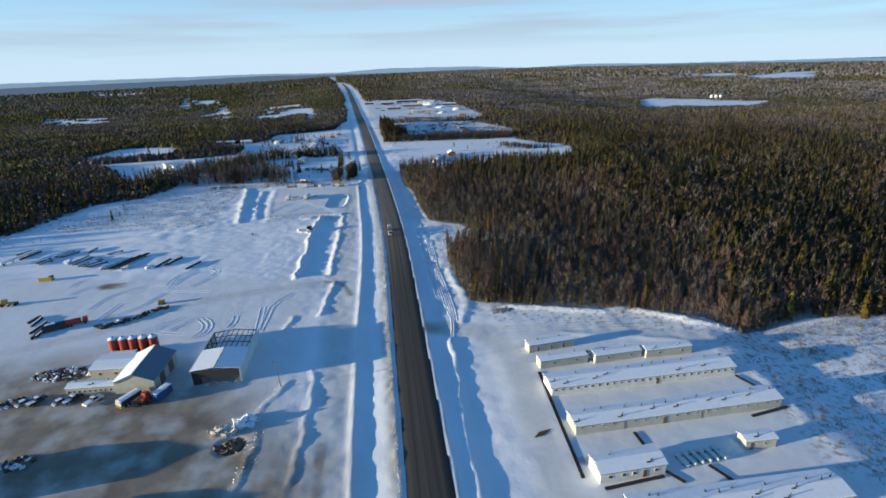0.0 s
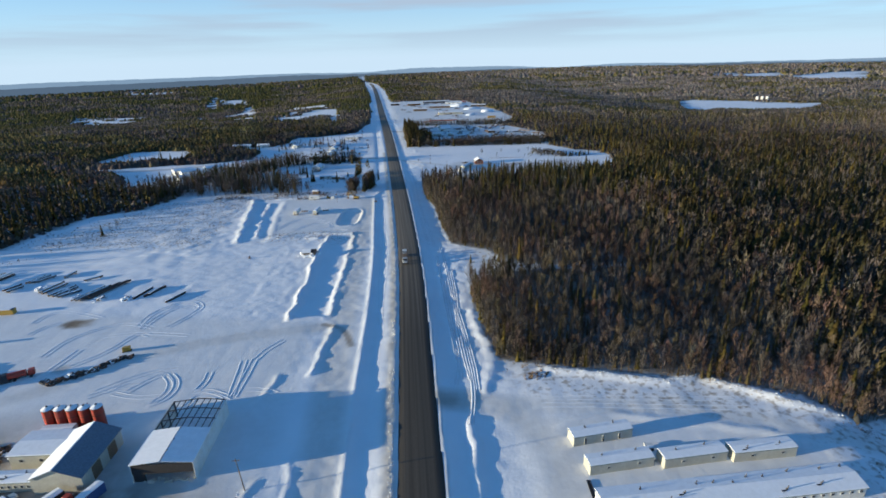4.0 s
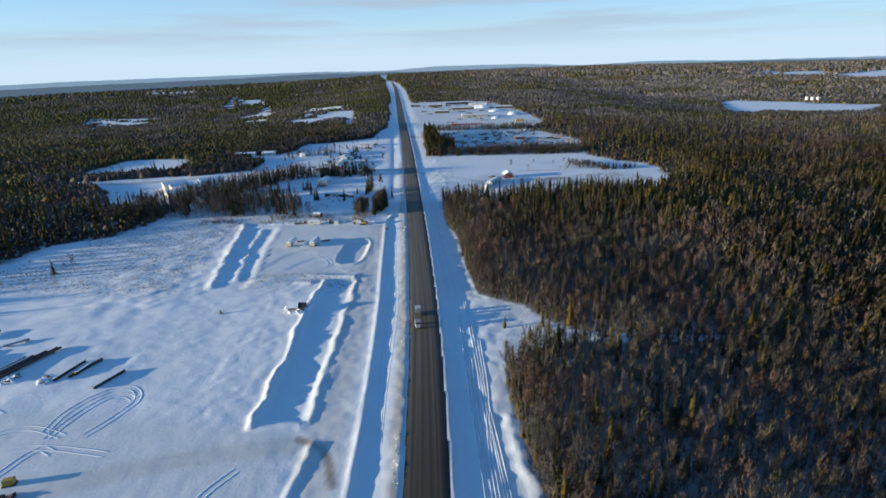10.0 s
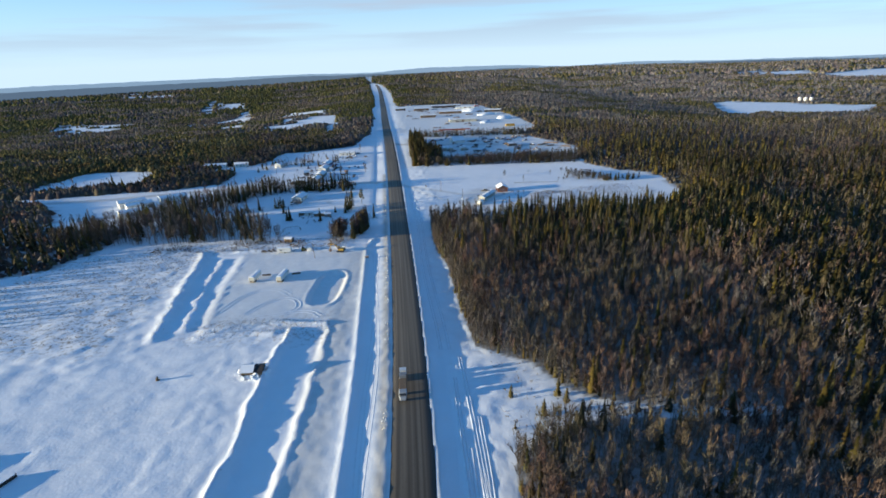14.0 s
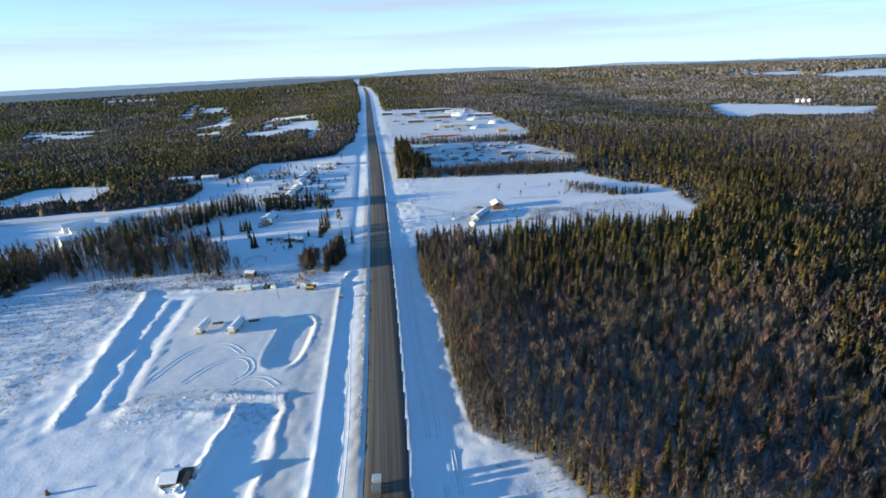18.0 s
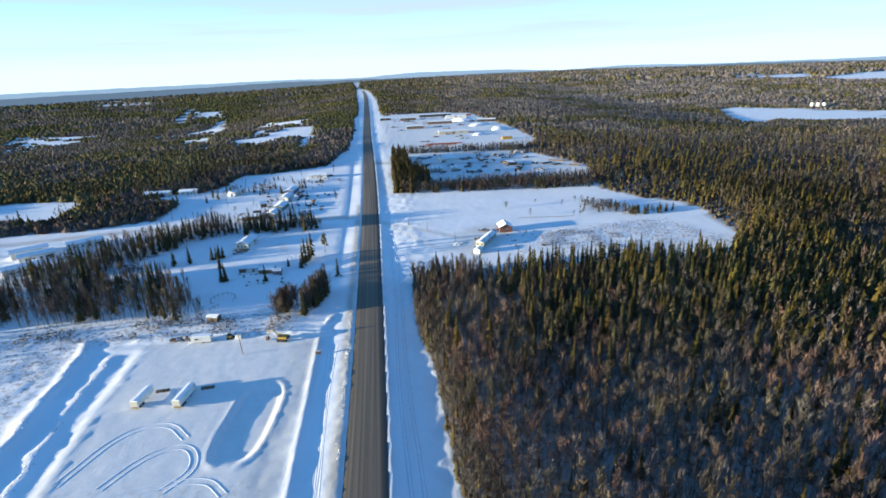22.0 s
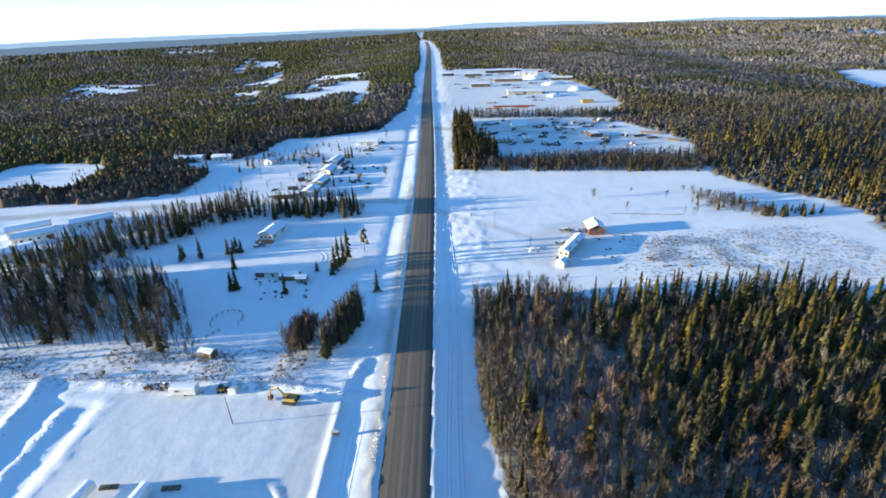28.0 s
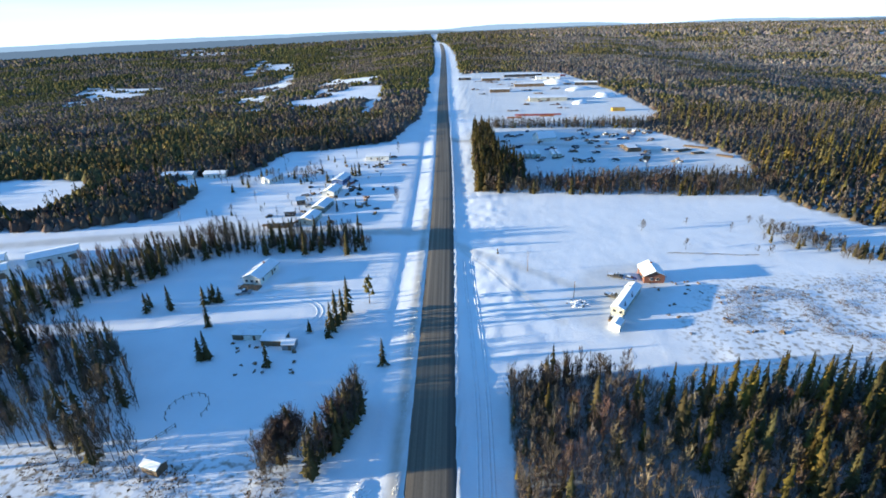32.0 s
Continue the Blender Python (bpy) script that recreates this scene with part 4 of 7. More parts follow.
def woods():
    # right-hand wood beside the road, the nearest
    x, y = scatter(0, 210, 160, 510, 2.9, 1)
    m = wooded(x, y) & (vnoise(x, y, 22, 95) > 0.10)
    x, y = x[m], y[m]
    p = np.clip(0.02 + 0.26 * (vnoise(x, y, 26, 96) - 0.5) + 0.50 * sstep(32, 78, x) * sstep(380, 440, y) + 0.30 * sstep(80, 180, x) + 0.12 * sstep(452, 476, y)
                + 0.2 * sstep(0.62, 0.8, vnoise(x, y, 18, 94)), 0.02, 0.75)
    rnd = np.random.RandomState(3)
    u = x - road_x(y)
    edge = (u < 42) & (y > 190)
    order = np.argsort(np.where(edge, u, 1e6))[:150]
    single = np.zeros(len(x), bool)
    single[order] = edge[order]
    for k in np.nonzero(single)[0]:
        kind = "spruce" if rnd.rand() < p[k] + 0.06 else "bare"
        h = rnd.uniform(8, 13) if kind == "spruce" else rnd.uniform(9, 13.5)
        h *= rnd.choice([0.55, 0.8, 1, 1.05])
        tree(kind, x[k], y[k], h, h * (rnd.uniform(0.22, 0.32) if kind == "spruce" else rnd.uniform(0.34, 0.55)), group="trees along the road")
    near = ~single & (x < 135) & (y < 385)
    items = tree_items(x[near], y[near], 0, p[near], (8, 13.5), (8, 13), 4)
    near = ~single & (x < 135) & (y >= 385)
    items += tree_items(x[near], y[near], 0, p[near], (10.5, 17), (8.5, 13), 5)
    near = ~single & (x >= 135)
    items += tree_items(x[near], y[near], 1, p[near], (11, 17), (9.5, 15), 14)
    x, y = scatter(0, 210, 160, 510, 2.4, 2)
    m = wooded(x, y)
    items += tree_items(x[m], y[m], 1, 0 * x[m] + 0.05, (3, 6), (3.5, 7), 9)
    x, y = scatter(0, 60, 190, 490, 1.5, 3)
    m = wooded(x, y) & ~(wooded(x - 11, y) & wooded(x - 6, y - 8))
    items += tree_items(x[m], y[m], 1, 0 * x[m] + 0.16, (3, 8), (3.5, 9), 19)
    x, y = scatter(30, 205, 155, 225, 1.7, 33)
    m = wooded(x, y) & ~wooded(x, y - 10)
    items += tree_items(x[m], y[m], 1, 0 * x[m] + 0.05, (3, 8), (3.5, 9), 29)
    tagged(new("mixed_forest", merged("mixed_forest", items, TREE_MATS)), "dense spruce and leafless poplar forest in snow", "forest", kind="stuff")

    # the middle distance
    x, y = scatter(-700, 900, 60, 900, 6.5, 5)
    nearest = (x > 0) & (x < 210) & (y > 160) & (y < 510)
    m = wooded(x, y) & ~nearest & in_sight(x, y)
    x, y = x[m], y[m]
    left = 1 - sstep(-140, -60, x)
    edge = (1 - sstep(40, 110, line_dist(x, y, WOOD_L[1:17]))) * (x < 0)
    p = np.clip(0.32 + 0.35 * left * (1 - edge) - 0.25 * edge + 1.1 * (vnoise(x, y, 60, 97) - 0.45) + 0.05 * left, 0.06, 0.85)
    rnd = np.random.RandomState(61)
    keep = ~((x < -60) & (y > 480)) | (rnd.rand(len(x)) < 0.16 + 0.55 * edge)
    x, y, p = x[keep], y[keep], p[keep]
    items = tree_items(x, y, 2, p, (8, 13), (8, 12), 6)
    x, y = scatter(205, 430, 120, 620, 3.6, 25)
    m = wooded(x, y) & ((x > 210) | (y > 510)) & in_sight(x, y)
    x, y = x[m], y[m]
    items += tree_items(x, y, 1, np.clip(0.35 + 0.9 * (vnoise(x, y, 50, 97) - 0.45) - 0.3 * (line_dist(x, y, WOOD_R) < 30), 0.06, 0.8), (9, 15), (8, 13), 26)
    x, y = scatter(-700, 900, 60, 900, 4.0, 27)
    m = wooded(x, y) & ~((x > 0) & (x < 210) & (y > 160) & (y < 510)) & in_sight(x, y)
    x, y = x[m], y[m]
    rnd = np.random.RandomState(28)
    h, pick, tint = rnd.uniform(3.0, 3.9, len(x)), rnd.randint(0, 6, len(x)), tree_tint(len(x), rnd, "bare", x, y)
    stand = vnoise(x, y, 85, 54) * 0.6 + vnoise(x, y, 30, 55) * 0.4 + rnd.uniform(-0.12, 0.12, len(x)) > 0.40
    hill = (x < -60) & (y > 500) & stand & (line_dist(x, y, WOOD_L[1:17]) > 35)
    h = np.where((x < -60) & (y > 500), h * 1.75, h)
    for s in range(6):
        for green in (0, 1):
            q = (pick == s) & (hill == bool(green))
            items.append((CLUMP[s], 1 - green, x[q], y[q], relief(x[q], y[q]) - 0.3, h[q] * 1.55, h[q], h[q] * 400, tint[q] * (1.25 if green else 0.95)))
    x, y = scatter(-30, 160, 630, 830, 2.0, 7)
    m = inside(x, y, HEDGE) | inside(x, y, ROW_R) | inside(x, y, FENCE_R)
    x, y = x[m], y[m]
    row = inside(x, y, ROW_R)
    items += tree_items(x[row], y[row], 1, 0 * x[row] + 0.45, (12, 17), (8, 12), 8)
    items += tree_items(x[~row], y[~row], 1, 0 * x[~row] + 0.12, (6, 10), (5.5, 10), 18)
    x, y = scatter(-30, 160, 630, 830, 1.5, 29)
    m = (inside(x, y, HEDGE) | inside(x, y, FENCE_R)) & (vnoise(x, y, 7, 100) > 0.3)
    items += tree_items(x[m], y[m], 2, 0 * x[m] + 0.05, (4, 7), (3.5, 6.5), 30)
    tagged(new("far_forest", merged("far_forest", items, TREE_MATS, 0.6)), "olive and brown mixed forest in the middle distance", "forest", kind="stuff")

    # far woods to the skyline
    items = []
    for k, (r0, r1, cell, size) in enumerate(((900, 1500, 6.8, 8.4), (1500, 2500, 12, 12), (2500, 4750, 30, 22))):
        x, y = scatter(-4700, 4700, 60, 4900, cell, 10 + k)
        r = np.hypot(x, y - 180)
        ang = np.degrees(np.arctan2(x, y + 100))
        box = (x > -700) & (x < 900) & (y > 60) & (y < 900)
        m = (r < r1) & ~box & (np.abs(ang) < 50)
        m &= (r >= r0) | (k == 0)
        x, y = x[m], y[m]
        m = wooded(x, y)
        x, y = x[m], y[m]
        rnd = np.random.RandomState(12 + k)
        z = relief(x, y) - 0.5
        h = rnd.uniform(0.8, 1.0, len(x)) * size * 0.75
        w = h * rnd.uniform(1.3, 1.9, len(x))
        turn = rnd.uniform(0, 6.283, len(x))
        bare = vnoise(x, y, 120, 98) * 0.6 + vnoise(x, y, 35, 99) * 0.4 + rnd.uniform(-0.15, 0.15, len(x)) > 0.55 - 0.13 * sstep(-250, 250, x)
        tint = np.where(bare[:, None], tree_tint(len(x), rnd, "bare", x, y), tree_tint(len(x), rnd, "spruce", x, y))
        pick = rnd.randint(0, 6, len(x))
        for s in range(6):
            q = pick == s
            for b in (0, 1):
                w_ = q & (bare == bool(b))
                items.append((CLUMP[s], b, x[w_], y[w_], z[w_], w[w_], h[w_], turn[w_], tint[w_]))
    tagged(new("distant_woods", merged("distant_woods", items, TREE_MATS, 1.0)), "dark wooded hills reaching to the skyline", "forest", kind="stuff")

    # the strip along the side road and the grove behind the lot
    x, y = scatter(-240, -50, 420, 600, 2.7, 15)
    m = (inside(x, y, STRIP) | (inside(x, y, GROVE) & (vnoise(x, y, 6, 88) > 0.30))) & (vnoise(x, y, 12, 93) > 0.16)
    x, y = x[m], y[m]
    rnd = np.random.RandomState(16)
    for k in np.argsort(-x):
        kind = "spruce" if rnd.rand() < (0.17 if y[k] < 490 else 0.30) else "bare"
        h = (rnd.uniform(11, 17) if kind == "spruce" else rnd.uniform(10, 16)) * rnd.choice([0.55, 0.8, 1, 1]) * (1 if y[k] < 496 else 0.8)
        w = h * (rnd.uniform(0.25, 0.38) if kind == "spruce" else rnd.uniform(0.32, 0.5))
        if TREE_COUNT[kind] < (170 if kind == "spruce" else 200):
            tree(kind, x[k], y[k], h, w, group="trees of the shelter belt")
        else:
            OVERFLOW[kind].append((x[k], y[k], h, w))


woods()


# ---- hazy hills on the skyline ----
def backdrop():
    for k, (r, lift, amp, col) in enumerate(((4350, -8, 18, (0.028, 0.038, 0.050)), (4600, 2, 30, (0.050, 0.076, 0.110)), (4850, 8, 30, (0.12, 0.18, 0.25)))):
        deg = np.arange(-75, 75.1, 0.35)
        th = np.radians(deg)
        x, y = r * np.sin(th), 180 + r * np.cos(th)
        rise = lift + (26 + 9 * k) * (k > 0) * (1 - sstep(-22, 4, deg)) + 5 * k
        top = base(x, y) + rise + amp * (vnoise(deg * 10, 0 * th + 40 * k, 70, 120 + k) - 0.35) + 4 * (vnoise(deg * 10, 0 * th, 6, 130 + k) - 0.5)
        n = len(th)
        co = np.concatenate([np.stack([x * 0.985, 180 + (y - 180) * 0.985, top - 120], 1), np.stack([x, y, top], 1), np.stack([x * 1.01, 180 + (y - 180) * 1.01, top - 120], 1)])
        i = np.arange(n - 1)
        quads = np.concatenate([np.stack([i, i + 1, n + i + 1, n + i], 1), np.stack([n + i, n + i + 1, 2 * n + i + 1, 2 * n + i], 1)])
        # air haze is put into each ring's colour, which glows by emission
        m = bpy.data.materials.new("painted_haze")
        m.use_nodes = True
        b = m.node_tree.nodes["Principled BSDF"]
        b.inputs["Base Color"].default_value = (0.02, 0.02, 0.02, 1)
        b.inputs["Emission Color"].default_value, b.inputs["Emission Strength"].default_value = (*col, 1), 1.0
        tagged(new("backdrop", mesh_from("backdrop", co, quads=quads, mats=[m])), "wooded hills on the far skyline, painted as glowing blue-grey haze", "hills", kind="structure")


backdrop()

# ---- building blocks ----
def part(name, bm, material, parent, label=""):
    me = bpy.data.meshes.new(name)
    bm.to_mesh(me)
    bm.free()
    me.materials.append(material)
    ob = new(name, me)
    ob.parent = parent
    return tagged(ob, label)


def ground_z(x, y):
    return float(relief(np.array([float(x)]), np.array([float(y)]))[0])


def thing(name, x, y, turn, label, category, group="", z=None):
    ob = new(name)
    ob.empty_display_size = 0.5
    ob.matrix_world = pose(x, y, ground_z(x, y) if z is None else z, 0, 0, turn)
    return tagged(ob, label, category, group)


def box(bm, x0, x1, y0, y1, z0, z1, bevel=0.0):
    m = Matrix.LocRotScale(((x0 + x1) / 2, (y0 + y1) / 2, (z0 + z1) / 2), None, (x1 - x0, y1 - y0, z1 - z0))
    r = bmesh.ops.create_cube(bm, size=1, matrix=m)
    if bevel:
        e = list({e for v in r["verts"] for e in v.link_edges})
        bmesh.ops.bevel(bm, geom=e, offset=bevel, segments=1, affect="EDGES")
    return bm


def boxed(*a, **k):
    return box(bmesh.new(), *a, **k)


def rod(bm, p, q, r, n=6, r2=None):
    p, q = Vector(p), Vector(q)
    d = q - p
    m = Matrix.Translation((p + q) / 2) @ d.to_track_quat("Z", "Y").to_matrix().to_4x4()
    bmesh.ops.create_cone(bm, cap_ends=True, segments=n, radius1=r, radius2=r if r2 is None else r2, depth=d.length, matrix=m)
    return bm


def prism(bm, profile, x0, x1):
    """A profile in (y, z), drawn out along x."""
    a = [bm.verts.new((x0, y, z)) for y, z in profile]
    b = [bm.verts.new((x1, y, z)) for y, z in profile]
    n = len(profile)
    bm.faces.new(a[::-1])
    bm.faces.new(b)
    for i in range(n):
        bm.faces.new((a[i], a[(i + 1) % n], b[(i + 1) % n], b[i]))
    bmesh.ops.recalc_face_normals(bm, faces=bm.faces)
    return bm


def lumps(bm, n, sx, sy, h, seed, size=(0.3, 1.0)):
    """Broken pieces heaped in an oval."""
    rnd = random.Random(seed)
    for _ in range(n):
        a, r = rnd.uniform(0, 6.283), math.sqrt(rnd.random())
        s = rnd.uniform(*size)
        z = h * (1 - r) * rnd.random()
        m = Matrix.LocRotScale((r * sx * math.cos(a), r * sy * math.sin(a), z + s * 0.2),
                               Euler((rnd.uniform(-0.6, 0.6), rnd.uniform(-0.6, 0.6), rnd.uniform(0, 3))), (s * rnd.uniform(0.6, 2.4), s, s * rnd.uniform(0.3, 0.8)))
        bmesh.ops.create_cube(bm, size=1, matrix=m)
    return bm


CHUNKS = {}


def chunks(name, material, parent, n, sx, sy, h, seed, size=(0.3, 1.0), label=""):
    """Broken pieces heaped in an oval, each a part of its own on one of a few shared meshes."""
    if material.name not in CHUNKS:
        made = []
        for k in range(5):
            b = bmesh.new()
            bmesh.ops.create_cube(b, size=1)
            r = random.Random(k)
            for v in b.verts:
                v.co += Vector((r.uniform(-0.2, 0.2), r.uniform(-0.2, 0.2), r.uniform(-0.2, 0.2)))
            me = bpy.data.meshes.new("chunk")
            b.to_mesh(me)
            b.free()
            me.materials.append(material)
            made.append(me)
        CHUNKS[material.name] = made
    rnd = random.Random(seed)
    for k in range(n):
        a, r = rnd.uniform(0, 6.283), math.sqrt(rnd.random())
        s = rnd.uniform(*size)
        o = new(name, CHUNKS[material.name][k % 5])
        o.parent = parent
        o.matrix_local = Matrix.LocRotScale((r * sx * math.cos(a), r * sy * math.sin(a), h * (1 - r) * rnd.random() + s * 0.2),
                                            Euler((rnd.uniform(-0.6, 0.6), rnd.uniform(-0.6, 0.6), rnd.uniform(0, 3))), (s * rnd.uniform(0.6, 2.4), s, s * rnd.uniform(0.3, 0.8)))
        tagged(o, label)


def snow_slab(bm, x0, x1, profile, thick):
    """A snow layer on a roof whose line in (y, z) is given, with a soft rounded edge."""
    top = [(y, z + thick) for y, z in profile]
    top[0] = (profile[0][0] + 0.12, profile[0][1] + thick * 0.75)
    top[-1] = (profile[-1][0] - 0.12, profile[-1][1] + thick * 0.75)
    return prism(bm, list(profile) + top[::-1], x0, x1)


def gable_house(name, x, y, turn, L, W, eave, rise, wall_mat, label, category, roof_mat=None, snow=0.22, windows=(), doors=(), group="", over=0.35,
                end_windows=0, chimney=False, vents=0, seed=1, frame_mat=None, bare_side=None):
    """A building whose ridge runs along its own x. windows, doors: (x from the middle, side -1 or 1, width, height, sill)."""
    t = thing(name, x, y, turn, label, category, group)
    ridge = eave + rise
    body = prism(bmesh.new(), [(-W / 2, -0.8), (W / 2, -0.8), (W / 2, eave), (0, ridge), (-W / 2, eave)], -L / 2, L / 2)
    part("wall", body, wall_mat, t)
    k = rise / (W / 2)
    o = W / 2 + over
    roof = part("roof", prism(bmesh.new(), [(-o, eave - k * over), (0, ridge), (o, eave - k * over), (o, eave - k * over + 0.16), (0, ridge + 0.16), (-o, eave - k * over + 0.16)],
                              -L / 2 - over, L / 2 + over), roof_mat or M_GREENROOF, t)
    if snow:
        prof = [(-o + 0.05, eave - k * over + 0.17), (0, ridge + 0.17), (o - 0.05, eave - k * over + 0.17)]
        if bare_side == 1:
            prof = [(-o + 0.05, eave - k * over + 0.17), (-W * 0.1, ridge + 0.17 - k * W * 0.1), (-0.02, ridge + 0.17)]
        if bare_side == -1:
            prof = [(0.02, ridge + 0.17), (W * 0.1, ridge + 0.17 - k * W * 0.1), (o - 0.05, eave - k * over + 0.17)]
        part("roof_snow", snow_slab(bmesh.new(), -L / 2 - over + 0.05, L / 2 + over - 0.05, prof, snow), M_SNOW, roof, "settled snow on the roof")
    for wx, side, ww, wh, sill in windows:
        yy = side * W / 2
        w = part("window", boxed(wx - ww / 2 - 0.07, wx + ww / 2 + 0.07, min(yy, yy + side * 0.05), max(yy, yy + side * 0.05), sill - 0.07, sill + wh + 0.07), frame_mat or M_WHITE, t)
        part("pane", boxed(wx - ww / 2, wx + ww / 2, min(yy + side * 0.03, yy + side * 0.07), max(yy + side * 0.03, yy + side * 0.07), sill, sill + wh), M_GLASS, w, "dark glass pane")
    for wx, side, ww, wh, sill in doors:
        yy = side * W / 2
        part("door", boxed(wx - ww / 2, wx + ww / 2, min(yy, yy + side * 0.08), max(yy, yy + side * 0.08), sill, sill + wh), M_WOOD, t, "plain dark door")
    for e in range(end_windows):
        wy = (e - (end_windows - 1) / 2) * 2.2
        w = part("window", boxed(-L / 2 - 0.05, -L / 2, wy - 0.6, wy + 0.6, 1.0, 2.1), M_WHITE, t)
        part("pane", boxed(-L / 2 - 0.08, -L / 2 - 0.04, wy - 0.52, wy + 0.52, 1.08, 2.02), M_GLASS, w, "dark glass pane")
    rnd = random.Random(seed)
    for v in range(vents):
        vx, vy = -L / 2 + L * (v + 0.5) / vents + rnd.uniform(-1, 1), rnd.choice((-1, 1)) * W * rnd.uniform(0.06, 0.36)
        z = ridge - k * abs(vy) + 0.15
        b = boxed(vx - 0.2, vx + 0.2, vy - 0.2, vy + 0.2, z, z + 0.35)
        rod(b, (vx, vy, z + 0.3), (vx + rnd.uniform(-0.3, 0.3), vy, z + rnd.uniform(0.8, 1.3)), 0.12)
        box(b, vx - 1.4, vx - 0.3, vy - 0.5, vy - 0.1, z, z + 0.2)
        part("roof_vent", b, M_STEEL, roof, "dark roof vent pipe and flashing")
    if chimney:
        part("chimney", boxed(L * 0.2 - 0.3, L * 0.2 + 0.3, -0.3, 0.3, ridge - 0.2, ridge + 0.9), M_REDWOOD, roof)
    return t


def car(x, y, turn, paint, label, kind="car", group="parked vehicles"):
    t = thing({"car": "car", "pickup": "pickup_truck"}[kind], x, y, turn, label, "vehicle", group, z=ground_z(x, y) + 0.02)
    L, W = (4.7, 1.85) if kind == "car" else (5.7, 2.0)
    if kind == "car":
        prof = [(-L / 2, 0.35), (L / 2, 0.35), (L / 2, 0.75), (L / 2 - 1.1, 0.95), (-L / 2 + 0.4, 0.98), (-L / 2, 0.8)]
        cab = [(-L / 2 + 0.5, 0.95), (L / 2 - 1.2, 0.95), (L / 2 - 1.95, 1.46), (-L / 2 + 1.1, 1.5)]
    else:
        prof = [(-L / 2, 0.5), (L / 2, 0.5), (L / 2, 1.0), (L / 2 - 1.5, 1.15), (-L / 2, 1.15)]
        cab = [(-0.5, 1.1), (L / 2 - 1.3, 1.1), (L / 2 - 2.0, 1.85), (-0.3, 1.88)]

    def side_prism(pr, w):
        b = bmesh.new()
        prism(b, [(-p[0], p[1]) for p in pr], -w / 2, w / 2)
        bmesh.ops.rotate(b, verts=b.verts, matrix=Matrix.Rotation(math.pi / 2, 3, "Z"))
        return b
    part("body", side_prism(prof, W), paint, t)
    c = part("cabin", side_prism(cab, W - 0.3), M_GLASS, t, "dark glazed cabin")
    r0, r1 = cab[3][0] + 0.1, cab[2][0] - 0.1
    part("cabin_roof", boxed(r0, r1, -W / 2 + 0.2, W / 2 - 0.2, cab[3][1] - 0.02, cab[3][1] + 0.07, 0.02), M_SNOW if group else paint, c, "snow-dusted roof")
    for sx in (-1, 1):
        for sy in (-1, 1):
            wx = sx * (L / 2 - 0.9)
            w = part("wheel", rod(bmesh.new(), (wx, sy * (W / 2 - 0.22), 0.34), (wx, sy * (W / 2 + 0.02), 0.34), 0.34, 10), M_RUBBER, t, "black tyre")
            part("rim", rod(bmesh.new(), (wx, sy * (W / 2 + 0.0), 0.34), (wx, sy * (W / 2 + 0.04), 0.34), 0.19, 8), M_SHEET, w)
    if kind == "pickup":
        part("load_bed", boxed(-L / 2 + 0.12, -0.6, -W / 2 + 0.12, W / 2 - 0.12, 1.151, 1.19), M_SNOW, t, "snow in the load bed")
    for sy in (-1, 1):
        part("headlight", boxed(L / 2 - 0.04, L / 2 + 0.03, sy * 0.65 - 0.18, sy * 0.65 + 0.18, 0.62, 0.78), M_SHEET, t)
    return t


def semi_trailer(x, y, turn, L, label, wall=None, group="parked trailers", height=3.2):
    t = thing("semi_trailer", x, y, turn, label, "trailer", group)
    part("cargo_box", boxed(-L / 2, L / 2, -1.28, 1.28, 1.0, height, 0.04), wall or M_WHITE, t)
    part("roof_snow", snow_slab(bmesh.new(), -L / 2 + 0.1, L / 2 - 0.1, [(-1.22, height), (0, height + 0.04), (1.22, height)], 0.28), M_SNOW, t, "settled snow on the box")
    part("rear_door", boxed(-L / 2 - 0.06, -L / 2, -1.2, 1.2, 1.05, height - 0.08), M_CREAM, t, "cream rear doors")
    part("bumper", boxed(-L / 2 - 0.1, -L / 2 + 0.1, -1.2, 1.2, 0.45, 0.62), M_YELLOW, t, "yellow rear bumper bar")
    b = boxed(-L / 2 + 0.3, L / 2 - 0.3, -0.5, 0.5, 0.8, 1.0)
    part("chassis", b, M_STEEL, t)
    for ax in (-L / 2 + 1.3, -L / 2 + 2.6):
        for sy in (-1, 1):
            part("wheel", rod(bmesh.new(), (ax, sy * 0.75, 0.5), (ax, sy * 1.25, 0.5), 0.5, 10), M_RUBBER, t, "black twin tyres")
    for sy in (-1, 1):
        part("landing_leg", boxed(L / 2 - 3.2, L / 2 - 3.05, sy * 0.8 - 0.08, sy * 0.8 + 0.08, 0, 1.0), M_STEEL, t)
    return t


def pole(x, y, h, label, arm=0.0, lean=0.0, name="utility_pole"):
    t = thing(name, x, y, 0, label, "pole")
    part("post", rod(bmesh.new(), (0, 0, -0.5), (lean, 0, h), 0.16, 7, 0.09), M_WOOD, t)
    if arm:
        part("crossarm", boxed(lean - arm, lean + arm, -0.06, 0.06, h - 0.7, h - 0.55), M_WOOD, t)
        for k in (-0.9, 0, 0.9):
            part("insulator", rod(bmesh.new(), (lean + k * arm, 0, h - 0.55), (lean + k * arm, 0, h - 0.35), 0.06), M_GREY, t)
    return t


def spruce_at(x, y, h, w=None, label=""):
    tree("spruce", x, y, h, w or h * (0.42 if h < 9 else 0.32), label or "lone dark green spruce standing in snow", "yard trees")


def bare_at(x, y, h, w=None, label=""):
    tree("bare", x, y, h, w or h * 0.6, label or "leafless brown tree beside snowy ground", "yard trees")


